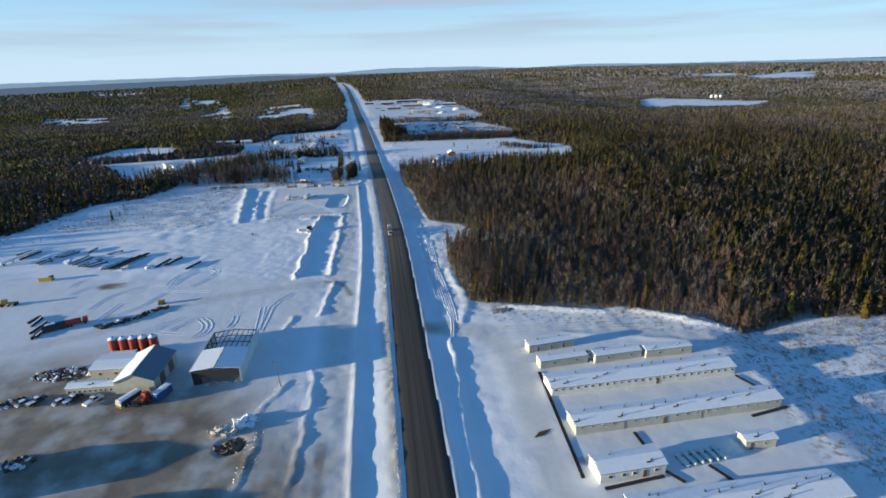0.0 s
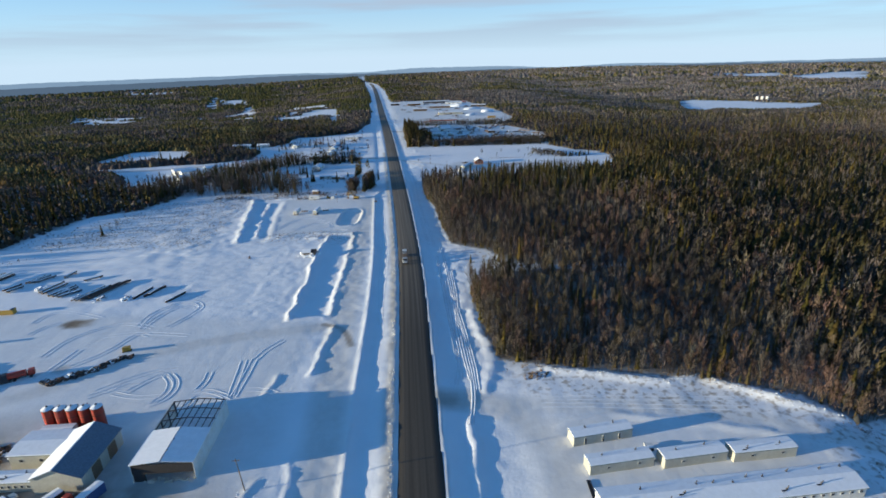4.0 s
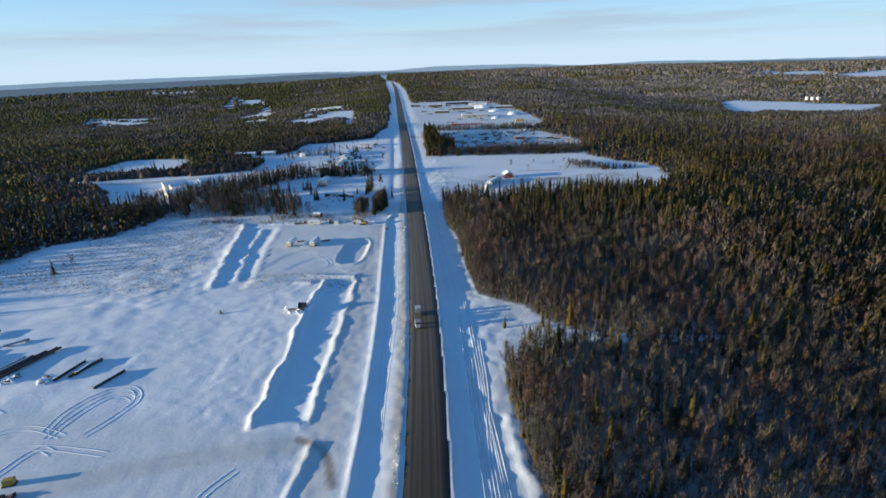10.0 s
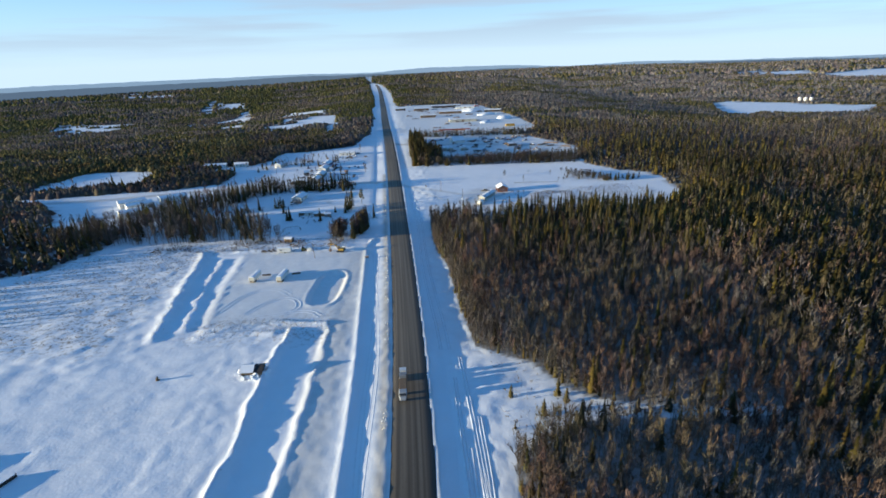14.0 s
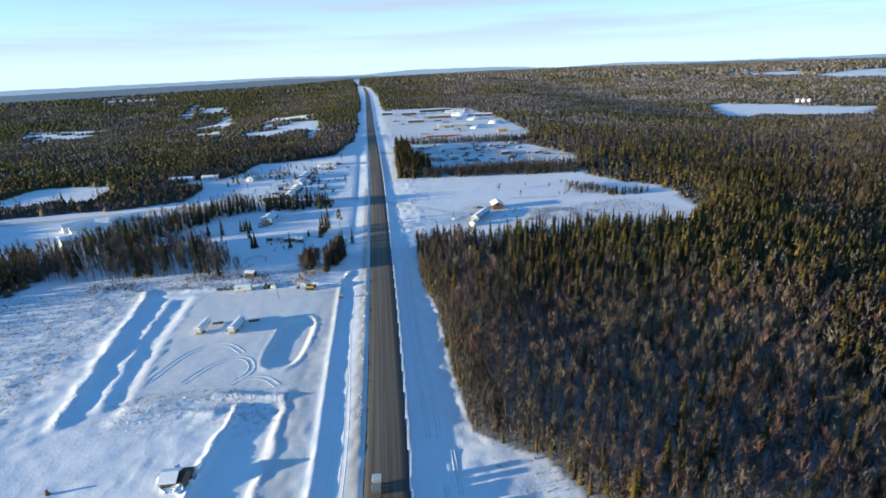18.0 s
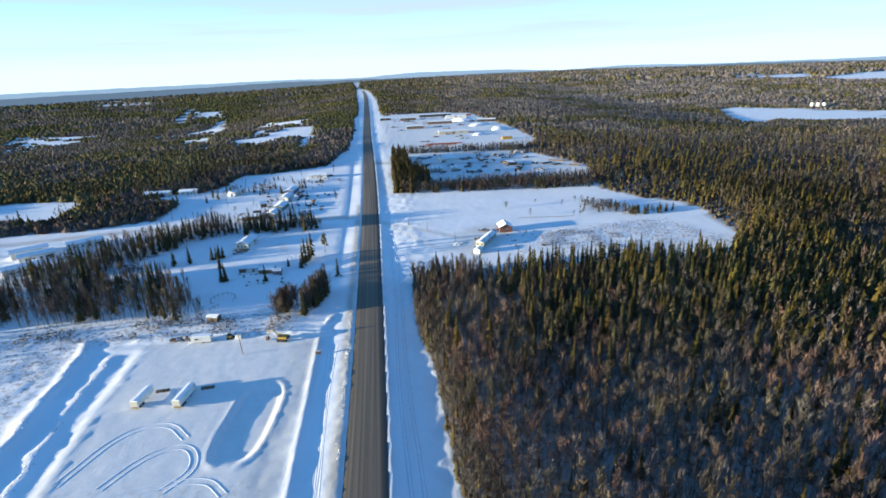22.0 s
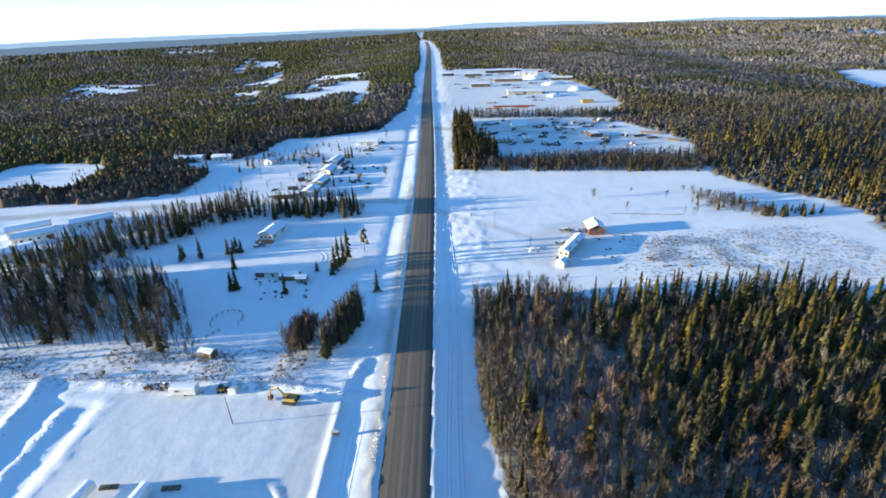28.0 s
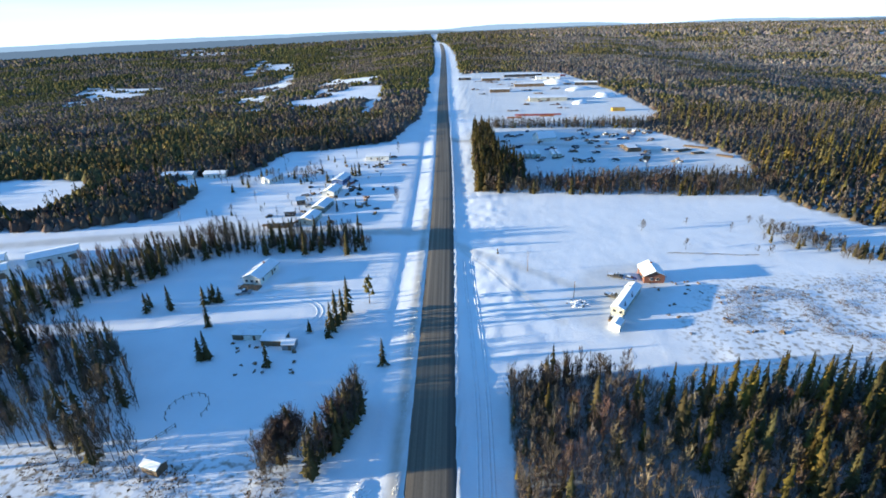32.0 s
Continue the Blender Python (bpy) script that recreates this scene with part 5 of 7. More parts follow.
# ---- work camp on the right of the road ----
def camp():
    def rows(L, n, side, w=0.75, h=0.55, sill=1.75):
        return [(-L / 2 + L * (k + 0.5) / n, side, w, h, sill) for k in range(n)]
    gable_house("camp_dormitory", 75.2, 134.3, 4.0, 60.5, 7.6, 2.9, 0.75, M_WHITE, "long white camp dormitory with a snowy roof", "building",
                windows=rows(60.5, 26, -1), doors=[(4, -1, 1.0, 2.05, 0.1)], vents=15, seed=3, group="camp dormitories")
    gable_house("camp_dormitory", 77.4, 116.2, 4.4, 62.0, 6.6, 3.0, 0.7, M_CREAM, "long cream camp dormitory with a snowy roof", "building",
                windows=rows(62.0, 20, -1, 0.5, 0.35, 2.1), doors=[(-5, -1, 1.0, 2.05, 0.1), (-17, -1, 0.2, 2.8, 0.1), (6, -1, 0.2, 2.8, 0.1)], vents=17, seed=4, group="camp dormitories")
    gable_house("camp_office", 55.1, 96.9, 5.0, 17.0, 6.4, 3.1, 0.8, M_WHITE, "short white camp hut with four windows", "building",
                windows=[(-6, -1, 0.9, 0.7, 1.5), (-2.5, -1, 0.9, 0.7, 1.5), (0.2, -1, 0.9, 0.7, 1.5), (6, -1, 0.9, 0.7, 1.5)], doors=[(3, -1, 1.0, 2.1, 0.2)], vents=2, seed=5)
    gable_house("camp_dormitory", 75.1, 83.3, 2.6, 50.0, 8.0, 3.0, 0.75, M_WHITE, "long white camp dormitory under deep snow", "building",
                windows=rows(50, 20, -1), vents=16, seed=6, group="camp dormitories")
    gable_house("generator_shed", 92.1, 101.9, 1.5, 8.4, 3.6, 2.7, 0.35, M_CREAM, "small cream metal shed with snow on top", "shed",
                windows=[(1.2, -1, 0.6, 0.5, 1.4)], doors=[(-2.6, -1, 0.9, 2.0, 0.1)], vents=1, seed=7)
    for k, ((x, y), turn, wm, lb) in enumerate((((52.4, 156.8), 9, M_CREAM, "cream skid-mounted office trailer with snow on top"),
                                                ((53.8, 146.3), 7, M_CREAM, "cream skid-mounted crew trailer with small windows"),
                                                ((72.6, 147.1), 6, M_CREAM, "cream skid-mounted crew trailer with small windows"),
                                                ((90.6, 147.8), 4, M_CREAM, "plain cream skid-mounted storage trailer"))):
        gable_house("crew_trailer", x, y, turn, 16.6, 4.0, 2.7, 0.2, wm, lb, "trailer", snow=0.25, over=0.12,
                    windows=[(-3.5, -1, 0.8, 0.5, 1.4), (4.5, -1, 0.8, 0.5, 1.4)] if k else [(-5, -1, 0.5, 1.9, 0.2), (0, -1, 0.5, 1.9, 0.2), (4.6, -1, 0.5, 1.9, 0.2)],
                    vents=2, seed=10 + k, group="crew trailers")
    car(63.2, 149.8, 80, M_WHITE, "white pickup parked between crew trailers", "pickup")
    for k in range(6):
        t = thing("propane_tank", 69.6 + k * 2.1 + 0.3, 98.3 + 0.25 * k, 100, "white propane tank lying on the snow", "tank", "propane tanks")
        b = rod(bmesh.new(), (-2.2, 0, 0.75), (2.2, 0, 0.75), 0.6, 12)
        bmesh.ops.create_uvsphere(b, u_segments=12, v_segments=6, radius=0.6, matrix=Matrix.Translation((2.2, 0, 0.75)))
        bmesh.ops.create_uvsphere(b, u_segments=12, v_segments=6, radius=0.6, matrix=Matrix.Translation((-2.2, 0, 0.75)))
        part("shell", b, M_WHITE, t)
        for sx in (-1.4, 1.4):
            part("saddle", boxed(sx - 0.15, sx + 0.15, -0.5, 0.5, -0.1, 0.3), M_STEEL, t)
        part("valve_cover", rod(bmesh.new(), (0, 0, 1.3), (0, 0, 1.5), 0.15), M_STEEL, t)
    # dark boardwalks between the huts
    for k, (a, b) in enumerate((((43.7, 95.4), (44.9, 141.7)), ((105.5, 131.8), (111.1, 118)), ((47.6, 91.4), (63.3, 93.7)), ((98.1, 112.4), (110.6, 115.1)),
                                ((63.2, 105), (62.8, 109.9)), ((64.3, 95.2), (67.2, 91.2)), ((75.9, 96), (78.9, 90.1)))):
        d = math.hypot(b[0] - a[0], b[1] - a[1])
        t = thing("boardwalk", (a[0] + b[0]) / 2, (a[1] + b[1]) / 2, math.degrees(math.atan2(b[1] - a[1], b[0] - a[0])),
                  "dark weathered boardwalk cleared of snow", "walkway", "camp boardwalks")
        for s in (-1, 1):
            part("rail", boxed(-d / 2, d / 2, s * 0.42 - 0.05, s * 0.42 + 0.05, 0.1, 0.30), M_DARK, t)
        part("deck", boxed(-d / 2, d / 2, -0.36, 0.36, -0.3, 0.24), M_DARK, t, "dark plank deck")
    t = thing("brush_pile", 41.4, 187.1, 20, "pile of cut branches half buried in snow", "brush pile")
    chunks("stick", M_WOOD, t, 60, 4.5, 2.5, 1.0, 31, (0.15, 0.5))
    t = thing("log_pile", 37.6, 112.6, 12, "low pile of dark logs in snow", "log pile")
    for k in range(5):
        part("log", rod(bmesh.new(), (-2.2 + 0.5 * k, 0.36 * k - 0.8, 0.14), (1.2 + 0.6 * k, 0.36 * k - 0.7, 0.14), 0.13), M_WOOD, t)


camp()


# ---- industrial yard on the left of the road ----
def hangar():
    x0, x1, D, eave, ridge = -7.5, 7.5, 25.5, 5.2, 6.0
    hx, hy = -58.6, 147.6
    t = thing("steel_hall", hx, hy, 1.5, "half-roofed steel-framed hall with white walls", "building")
    for s in (-1, 1):
        part("side_wall", boxed(s * 7.5 - 0.08, s * 7.5 + 0.08, 0, D, -0.6, eave), M_WHITE, t, "white sheet-metal side wall")
    # wall and door leaf near-black: the shaded front is put into their colour
    part("front_wall", prism(bmesh.new(), [(0, 2.4), (0.16, 2.4), (0.16, eave - 0.1), (0, eave - 0.1)], -7.4, 7.4), M_DARK, t, "dark brown front lintel wall with its shade painted in")
    part("door_leaf", boxed(-7.3, -4.6, 0.2, 0.35, -0.3, 2.4), M_DARK, t, "sliding door leaf darkened for the front's shade")
    for k in range(7):
        yy = D * k / 6
        f = part("portal_frame", boxed(-7.35, -7.05, yy - 0.14, yy + 0.14, -0.4, eave - 0.05) if 0 < k else boxed(-7.35, -7.05, 0.17, 0.4, -0.4, eave - 0.05), M_STEEL, t)
        b = bmesh.new()
        rod(b, (7.2, yy + (0.3 if k == 0 else 0), -0.4), (7.2, yy + (0.3 if k == 0 else 0), eave), 0.15, 4)
        for s in (-1, 1):
            rod(b, (s * 7.2, yy + (0.3 if k == 0 else 0), eave - 0.1), (0, yy + (0.3 if k == 0 else 0), ridge - 0.1), 0.17, 4)
        part("rafter", b, M_STEEL, f)
    for k in range(9):
        xx = -6.9 + 13.8 * k / 8
        z = eave + (ridge - eave) * (1 - abs(xx) / 7.5) + 0.1
        part("purlin", boxed(xx - 0.09, xx + 0.09, 13.0, D, z - 0.1, z + 0.1), M_STEEL, t, "dark open roof purlin")
    for s in (-1, 1):
        b = bmesh.new()
        prism(b, [(0.0, 0), (13.0, 0), (13.0, 0.12), (0.0, 0.12)], 0, 7.55)
        for v in b.verts:
            v.co = Vector((s * (0.18 + v.co.x), v.co.y - 0.3, v.co.z + eave + 0.15 + (ridge - eave) * (1 - v.co.x / 7.55)))
        bmesh.ops.recalc_face_normals(b, faces=b.faces)
        part("roof_panel", b, M_SNOW, t, "white snow-covered roof sheets")
    chunks("snow_clod", M_DIRTY_SNOW, t, 34, 5.5, 0.8, 0.7, 5, (0.2, 0.7))
    part("floor_snow", boxed(-7.3, 7.3, 13.2, D - 0.2, -0.5, 0.15), M_SNOW, t, "snow drifted on the open floor")


def silos():
    for k, (x, y) in enumerate(((-100, 169.9), (-96.6, 169.9), (-93.3, 169.9), (-89.9, 169.9), (-86.5, 170))):
        t = thing("storage_silo", x, y, 30 * k, "upright red steel silo with a snow-capped top", "silo", "row of silos")
        part("shell", rod(bmesh.new(), (0, 0, -0.3), (0, 0, 6.9), 1.55, 18), M_RED, t)
        part("cone_roof", rod(bmesh.new(), (0, 0, 6.9), (0, 0, 7.5), 1.6, 18, 0.35), M_SNOW, t, "snow-covered conical roof")
        part("hatch", rod(bmesh.new(), (0, 0, 7.45), (0, 0, 7.7), 0.3, 8), M_STEEL, t)
        for z in (2.2, 4.5, 6.7):
            part("hoop", rod(bmesh.new(), (0, 0, z), (0, 0, z + 0.12), 1.6, 18), M_RUST, t)
        part("ladder", boxed(1.55, 1.68, -0.25, 0.25, 0, 7.0), M_STEEL, t)


def plant_yard():
    gable_house("workshop", -82.5, 153.8, 90, 17.5, 12.0, 4.6, 2.4, M_CREAM, "tall cream workshop with a dark metal roof", "building",
                roof_mat=mat("blue_grey_roof", (0.17, 0.20, 0.24), 0.5, 0.2, grain=0.15), bare_side=-1, doors=[(-3, -1, 3.5, 3.8, 0), (4, -1, 3.5, 3.8, 0)], end_windows=0, over=0.4)
    gable_house("workshop_wing", -94.2, 158.8, 0, 12, 9.5, 4.2, 0.5, M_CREAM, "flat-roofed cream side wing under snow", "building", windows=[(-3, -1, 1, 0.8, 2.2), (2, -1, 1, 0.8, 2.2)])
    gable_house("site_hut", -95.5, 165.9, 2, 8.5, 3.4, 3.0, 0.2, M_WHITE, "white box hut with snow on top", "shed", over=0.1)
    gable_house("bunkhouse", -96.5, 148.3, 0, 14.5, 4.2, 2.7, 0.5, M_CREAM, "low cream bunkhouse with a row of windows", "building",
                windows=[(-6.3 + 1.55 * k, -1, 0.6, 0.7, 1.2) for k in range(9)], over=0.2, vents=3, seed=21)
    for k, ((x, y), turn, m, kind) in enumerate((((-114.9, 143.9), 62, M_GREY, "car"), ((-111.4, 144.1), 62, M_STEEL, "pickup"), ((-103.8, 143.1), 60, M_GREY, "car"),
                                                 ((-100.7, 143.7), 60, M_STEEL, "pickup"), ((-93.8, 142.1), 62, M_WHITE, "pickup"), ((-97.7, 172.6), 10, M_WHITE, "pickup"))):
        car(x, y, turn, m, ("dark" if m is not M_WHITE else "white") + " vehicle parked by the bunkhouse in snow", kind)
    semi_trailer(-82.5, 140.7, 62, 7.0, "dark grey tank trailer parked on the yard", M_STEEL, height=2.5)
    t = thing("red_loader", -77.6, 140.6, 70, "red loader machine parked by the workshop", "machine")
    part("body", boxed(-2.2, 1.0, -1.2, 1.2, 0.8, 2.2, 0.15), M_RED, t)
    part("cab", boxed(-0.6, 1.0, -0.8, 0.8, 2.2, 3.3, 0.1), M_RED, t)
    part("bucket", boxed(2.0, 2.9, -1.4, 1.4, 0.2, 1.2, 0.1), M_RUST, t)
    for s in (-1, 1):
        part("lift_arm", rod(bmesh.new(), (0.6, s * 0.9, 1.7), (2.2, s * 0.9, 0.8), 0.15), M_RED, t)
        for wx in (-1.4, 1.2):
            part("wheel", rod(bmesh.new(), (wx, s * 1.0, 0.75), (wx, s * 1.5, 0.75), 0.75, 12), M_RUBBER, t)
    t = thing("shipping_container", -73.7, 142.9, 68, "blue shipping container with snow on top", "container")
    part("box", boxed(-3, 3, -1.2, 1.2, 0, 2.6, 0.05), M_BLUE, t)
    part("roof_snow", snow_slab(bmesh.new(), -2.95, 2.95, [(-1.15, 2.6), (0, 2.61), (1.15, 2.6)], 0.2), M_SNOW, t)
    for s in (-0.6, 0.6):
        part("door_leaf", boxed(-3.06, -3.0, s - 0.56, s + 0.56, 0.1, 2.5), M_BLUE, t)
    pole(-37.7, 143.1, 9.5, "leaning wooden utility pole in snow", arm=0.9, lean=-0.8)
    for k, ((x, y), n, sx, sy, h, sc) in enumerate((((-112.1, 159.6), 150, 10, 4.0, 1.6, (0.25, 0.9)), ((-99.7, 116.7), 24, 4, 2.5, 1.2, (0.3, 1.0)),
                                                    ((-120.2, 144.3), 26, 5, 2.0, 1.0, (0.3, 1.0)))):
        t = thing("scrap_heap", x, y, 10 * k, "heap of scrap metal and timber dusted with snow", "scrap heap", "scrap heaps")
        chunks("scrap_piece", M_RUST, t, n, sx, sy, h, 40 + k, sc)
        chunks("snow_lump", M_SNOW, t, n // 2, sx * 1.05, sy * 1.05, h, 50 + k, sc, label="snow lumps between the scrap")
        chunks("board", M_WOOD, t, n // 2, sx, sy, h, 60 + k, (0.2, 0.6))
    t = thing("snow_mound", -44.5, 126.4, 0, "heap of broken snow blocks beside the pit", "snow heap")
    chunks("snow_block", M_SNOW, t, 45, 3.5, 2.6, 1.6, 71, (0.5, 1.4))
    t = thing("earth_heap", -46.1, 117.5, 15, "dark brown heap of dug earth in a pit", "earth heap")
    chunks("clod", M_SOIL, t, 46, 3.4, 2.6, 1.1, 72, (0.5, 1.5))
    t = thing("snow_mound", -49.5, 123, 0, "heap of dirty snow blocks at the pit's rim", "snow heap")
    chunks("snow_block", M_DIRTY_SNOW, t, 40, 4.0, 1.8, 1.6, 73, (0.5, 1.4))
    # the curved line of wrecks and scrap
    rnd = random.Random(8)
    for k in range(26):
        f = k / 25
        x, y = -117 + 18 * f + rnd.uniform(-0.8, 0.8), 193 + 9 * f + 12 * f * f * 0.55 + rnd.uniform(-0.8, 0.8)
        t = thing("scrap_item", x, y, rnd.uniform(0, 180), "dark piece of machinery scrap in snow", "scrap", "line of scrap")
        chunks("machine_piece", M_RUST if k % 3 else M_STEEL, t, 7, 1.1, 0.8, 0.9, 100 + k, (0.4, 1.1))
        chunks("snow_lump", M_SNOW, t, 3, 0.8, 0.6, 1.1, 140 + k, (0.4, 0.8))
    t = thing("yellow_compressor", -101.4, 212.5, 20, "small yellow compressor on a skid", "machine")
    part("housing", boxed(-1.3, 1.3, -0.8, 0.8, 0.2, 1.7, 0.1), M_YELLOW, t)
    part("skid", boxed(-1.5, 1.5, -0.9, 0.9, -0.1, 0.2), M_STEEL, t)
    # stacks of long pipes and beams
    rnd = random.Random(9)
    for k, (x, y, ln, turn) in enumerate(((-167.4, 273.6, 12.8, 73), (-164.5, 271.4, 11.9, 69), (-159.2, 268.3, 12.5, 64), (-157.1, 267.2, 11.4, 64), (-153.9, 265.2, 9.6, 47), (-145.2, 264.6, 16.4, 68), (-143.1, 264.8, 17.3, 68), (-140.8, 266.5, 19.8, 68), (-138.9, 268.1, 21.8, 68), (-137.4, 268.3, 21, 68), (-158, 270.1, 5.3, 77), (-186, 274.6, 8.1, 63), (-183.2, 272.3, 7.4, 65), (-181.5, 283.6, 9, 67), (-179.3, 283.9, 9.9, 69), (-177, 284.1, 9.4, 60), (-167.9, 288.6, 7.5, 81), (-153.3, 282.5, 7.9, 40))):
        t = thing("steel_pipe", x, y, turn, "long dark steel pipe lying on timbers" if 4 < k < 10 else "rusty steel pipe topped with a line of snow", "pipe", "stacked pipes")
        r = rnd.uniform(0.34, 0.5)
        part("barrel", rod(bmesh.new(), (-ln / 2, 0, r + 0.25), (ln / 2, 0, r + 0.25), r, 8), M_RUST if k % 2 else M_STEEL, t)
        if not 6 < k < 10:
            part("snow_cap", snow_slab(bmesh.new(), -ln / 2 + 0.3, ln / 2 - 0.3 - rnd.random(), [(-0.8 * r, 1.72 * r + 0.2), (0, 2 * r + 0.25), (0.8 * r, 1.72 * r + 0.2)], rnd.uniform(0.1, 0.2)), M_SNOW, t, "line of snow along the top")
        for q in (-0.35, 0.35):
            part("bearer", boxed(ln * q - 0.12, ln * q + 0.12, -0.9, 0.9, -0.1, 0.26), M_WOOD, t)
    for k, (x, y, ln, turn) in enumerate(((-199, 285.7, 13.1, 74), (-205.1, 290.7, 8.1, 60), (-120.5, 263.4, 12.2, 76), (-115.8, 264.6, 11.9, 66), (-116.1, 264.1, 7, 76), (-103.6, 257.7, 10.9, 67), (-139, 192.8, 12.9, 92), (-138, 193.4, 11.4, 92), (-145.5, 201.2, 7.6, 92), (-147.8, 203.4, 6.4, 78), (-141.8, 195.9, 9.6, 85))):
        t = thing("steel_beam", x, y, turn, "dark steel beam with a line of snow", "beam", "stacked beams")
        part("web", boxed(-ln / 2, ln / 2, -0.12, 0.12, 0.1, 0.8), M_STEEL, t)
        for z in (0.0, 0.8):
            part("flange", boxed(-ln / 2, ln / 2, -0.4, 0.4, z, z + 0.1), M_RUST, t)
        if k % 3:
            part("snow_cap", boxed(-ln / 2 + 0.2, ln / 2 - 0.2, -0.34, 0.34, 0.9, 1.04, 0.04), M_SNOW, t)
    for k, (x, y, n) in enumerate(((-148, 262, 9), (-158, 268, 8), (-137, 259, 7), (-125, 258, 6), (-172, 272, 7))):
        t = thing("scrap_heap", x, y, 35 * k, "low heap of timbers and fittings under snow", "scrap heap", "scrap heaps")
        chunks("board", M_WOOD, t, n, 2.6, 1.6, 0.7, 610 + k, (0.3, 1.0))
        chunks("snow_lump", M_SNOW, t, n + 6, 3.0, 2.0, 0.8, 620 + k, (0.5, 1.3))
    t = thing("conveyor", -200.8, 280.6, 72, "long pale conveyor on legs under snow", "conveyor")
    part("trough", boxed(-11, 11, -0.6, 0.6, 1.4, 2.3, 0.05), M_SHEET, t)
    part("snow_cap", boxed(-10.8, 10.8, -0.5, 0.5, 2.3, 2.5), M_SNOW, t)
    for k in range(5):
        part("leg", boxed(-9.5 + 4.75 * k, -9.2 + 4.75 * k, -0.6, 0.6, -0.1, 1.4), M_STEEL, t)
    t = thing("yellow_bin", -168.8, 247.7, 3, "yellow steel bin with a snow cap", "container")
    part("shell", boxed(-3.0, 3.0, -1.2, 1.2, 0.05, 2.1, 0.1), M_YELLOW, t)
    part("roof_snow", boxed(-2.9, 1.8, -1.1, 1.1, 2.1, 2.35, 0.05), M_SNOW, t)
    part("end_frame", boxed(2.0, 3.05, -1.25, 1.25, 2.1, 2.2), M_STEEL, t)
    t = thing("yellow_grader", -168.6, 220.1, 10, "old yellow grader half hidden in snow", "machine")
    part("frame", boxed(-4, 3.5, -0.5, 0.5, 1.0, 1.5), M_YELLOW, t)
    part("cab", boxed(-2, 0, -0.8, 0.8, 1.5, 3.0, 0.1), M_YELLOW, t)
    part("blade", boxed(0.6, 0.9, -1.9, 1.9, 0.2, 0.9), M_RUST, t)
    for wx in (-3.2, -1.8, 3.0):
        for s in (-1, 1):
            part("wheel", rod(bmesh.new(), (wx, s * 0.8, 0.65), (wx, s * 1.2, 0.65), 0.65, 12), M_RUBBER, t)
    t = thing("covered_machine", -134.9, 194.6, 30, "large machine under a dark tarpaulin", "machine")
    b = prism(bmesh.new(), [(-2.2, 0), (2.2, 0), (2.0, 1.6), (0.8, 2.5), (-1.2, 2.3), (-2.1, 1.4)], -4, 4)
    bmesh.ops.bevel(b, geom=list(b.edges), offset=0.25, segments=2, affect="EDGES")
    part("tarpaulin", b, M_STEEL, t)
    part("snow_patch", boxed(-2.8, 0.5, -0.6, 0.8, 2.35, 2.6, 0.1), M_SNOW, t)
    t = thing("red_tank_truck", -128.7, 197, 28, "dull red tank on a parked truck", "vehicle")
    part("tank", rod(bmesh.new(), (-2.6, 0, 1.7), (2.4, 0, 1.7), 1.1, 14), M_RED, t)
    part("chassis", boxed(-3, 4.6, -0.6, 0.6, 0.6, 0.9), M_STEEL, t)
    part("cab", boxed(2.9, 4.7, -1.1, 1.1, 0.9, 2.6, 0.15), M_RED, t)
    for wx in (-2.2, -1.0, 3.6):
        for s in (-1, 1):
            part("wheel", rod(bmesh.new(), (wx, s * 0.8, 0.5), (wx, s * 1.2, 0.5), 0.5, 10), M_RUBBER, t)


hangar()
silos()
plant_yard()


# ---- the open lot with the two trailers ----
def excavator(x, y, turn):
    t = thing("excavator", x, y, turn, "yellow tracked excavator parked by a snow windrow", "excavator")
    for s in (-1, 1):
        b = prism(bmesh.new(), [(-1.9, 0.25), (-1.6, 0), (1.6, 0), (1.9, 0.25), (1.9, 0.6), (1.6, 0.85), (-1.6, 0.85), (-1.9, 0.6)], -0.3, 0.3)
        bmesh.ops.rotate(b, verts=b.verts, matrix=Matrix.Rotation(math.pi / 2, 3, "Z"))
        bmesh.ops.translate(b, verts=b.verts, vec=(0, s * 1.15, 0))
        part("track", b, M_RUBBER, t)
    part("house", boxed(-2.0, 1.2, -1.3, 1.3, 1.0, 2.0, 0.12), M_YELLOW, t)
    part("counterweight", boxed(-2.5, -1.9, -1.25, 1.25, 1.0, 1.9, 0.15), M_STEEL, t)
    part("cab", boxed(0.0, 1.3, 0.3, 1.3, 2.0, 2.95, 0.08), M_GLASS, t, "glazed dark cab")
    part("cab_roof", boxed(-0.05, 1.35, 0.25, 1.35, 2.95, 3.05), M_YELLOW, t)
    b = rod(bmesh.new(), (1.0, 0, 1.6), (3.2, 0, 4.3), 0.28, 4)
    rod(b, (3.2, 0, 4.3), (5.4, 0, 3.7), 0.25, 4)
    part("boom", b, M_YELLOW, t)
    part("arm", rod(bmesh.new(), (5.3, 0, 3.8), (5.9, 0, 1.3), 0.2, 4), M_YELLOW, t)
    part("bucket", prism(bmesh.new(), [(-0.6, 0.2), (0.6, 0.2), (0.6, 1.3), (-0.6, 1.3)], 5.3, 6.3), M_RUST, t)


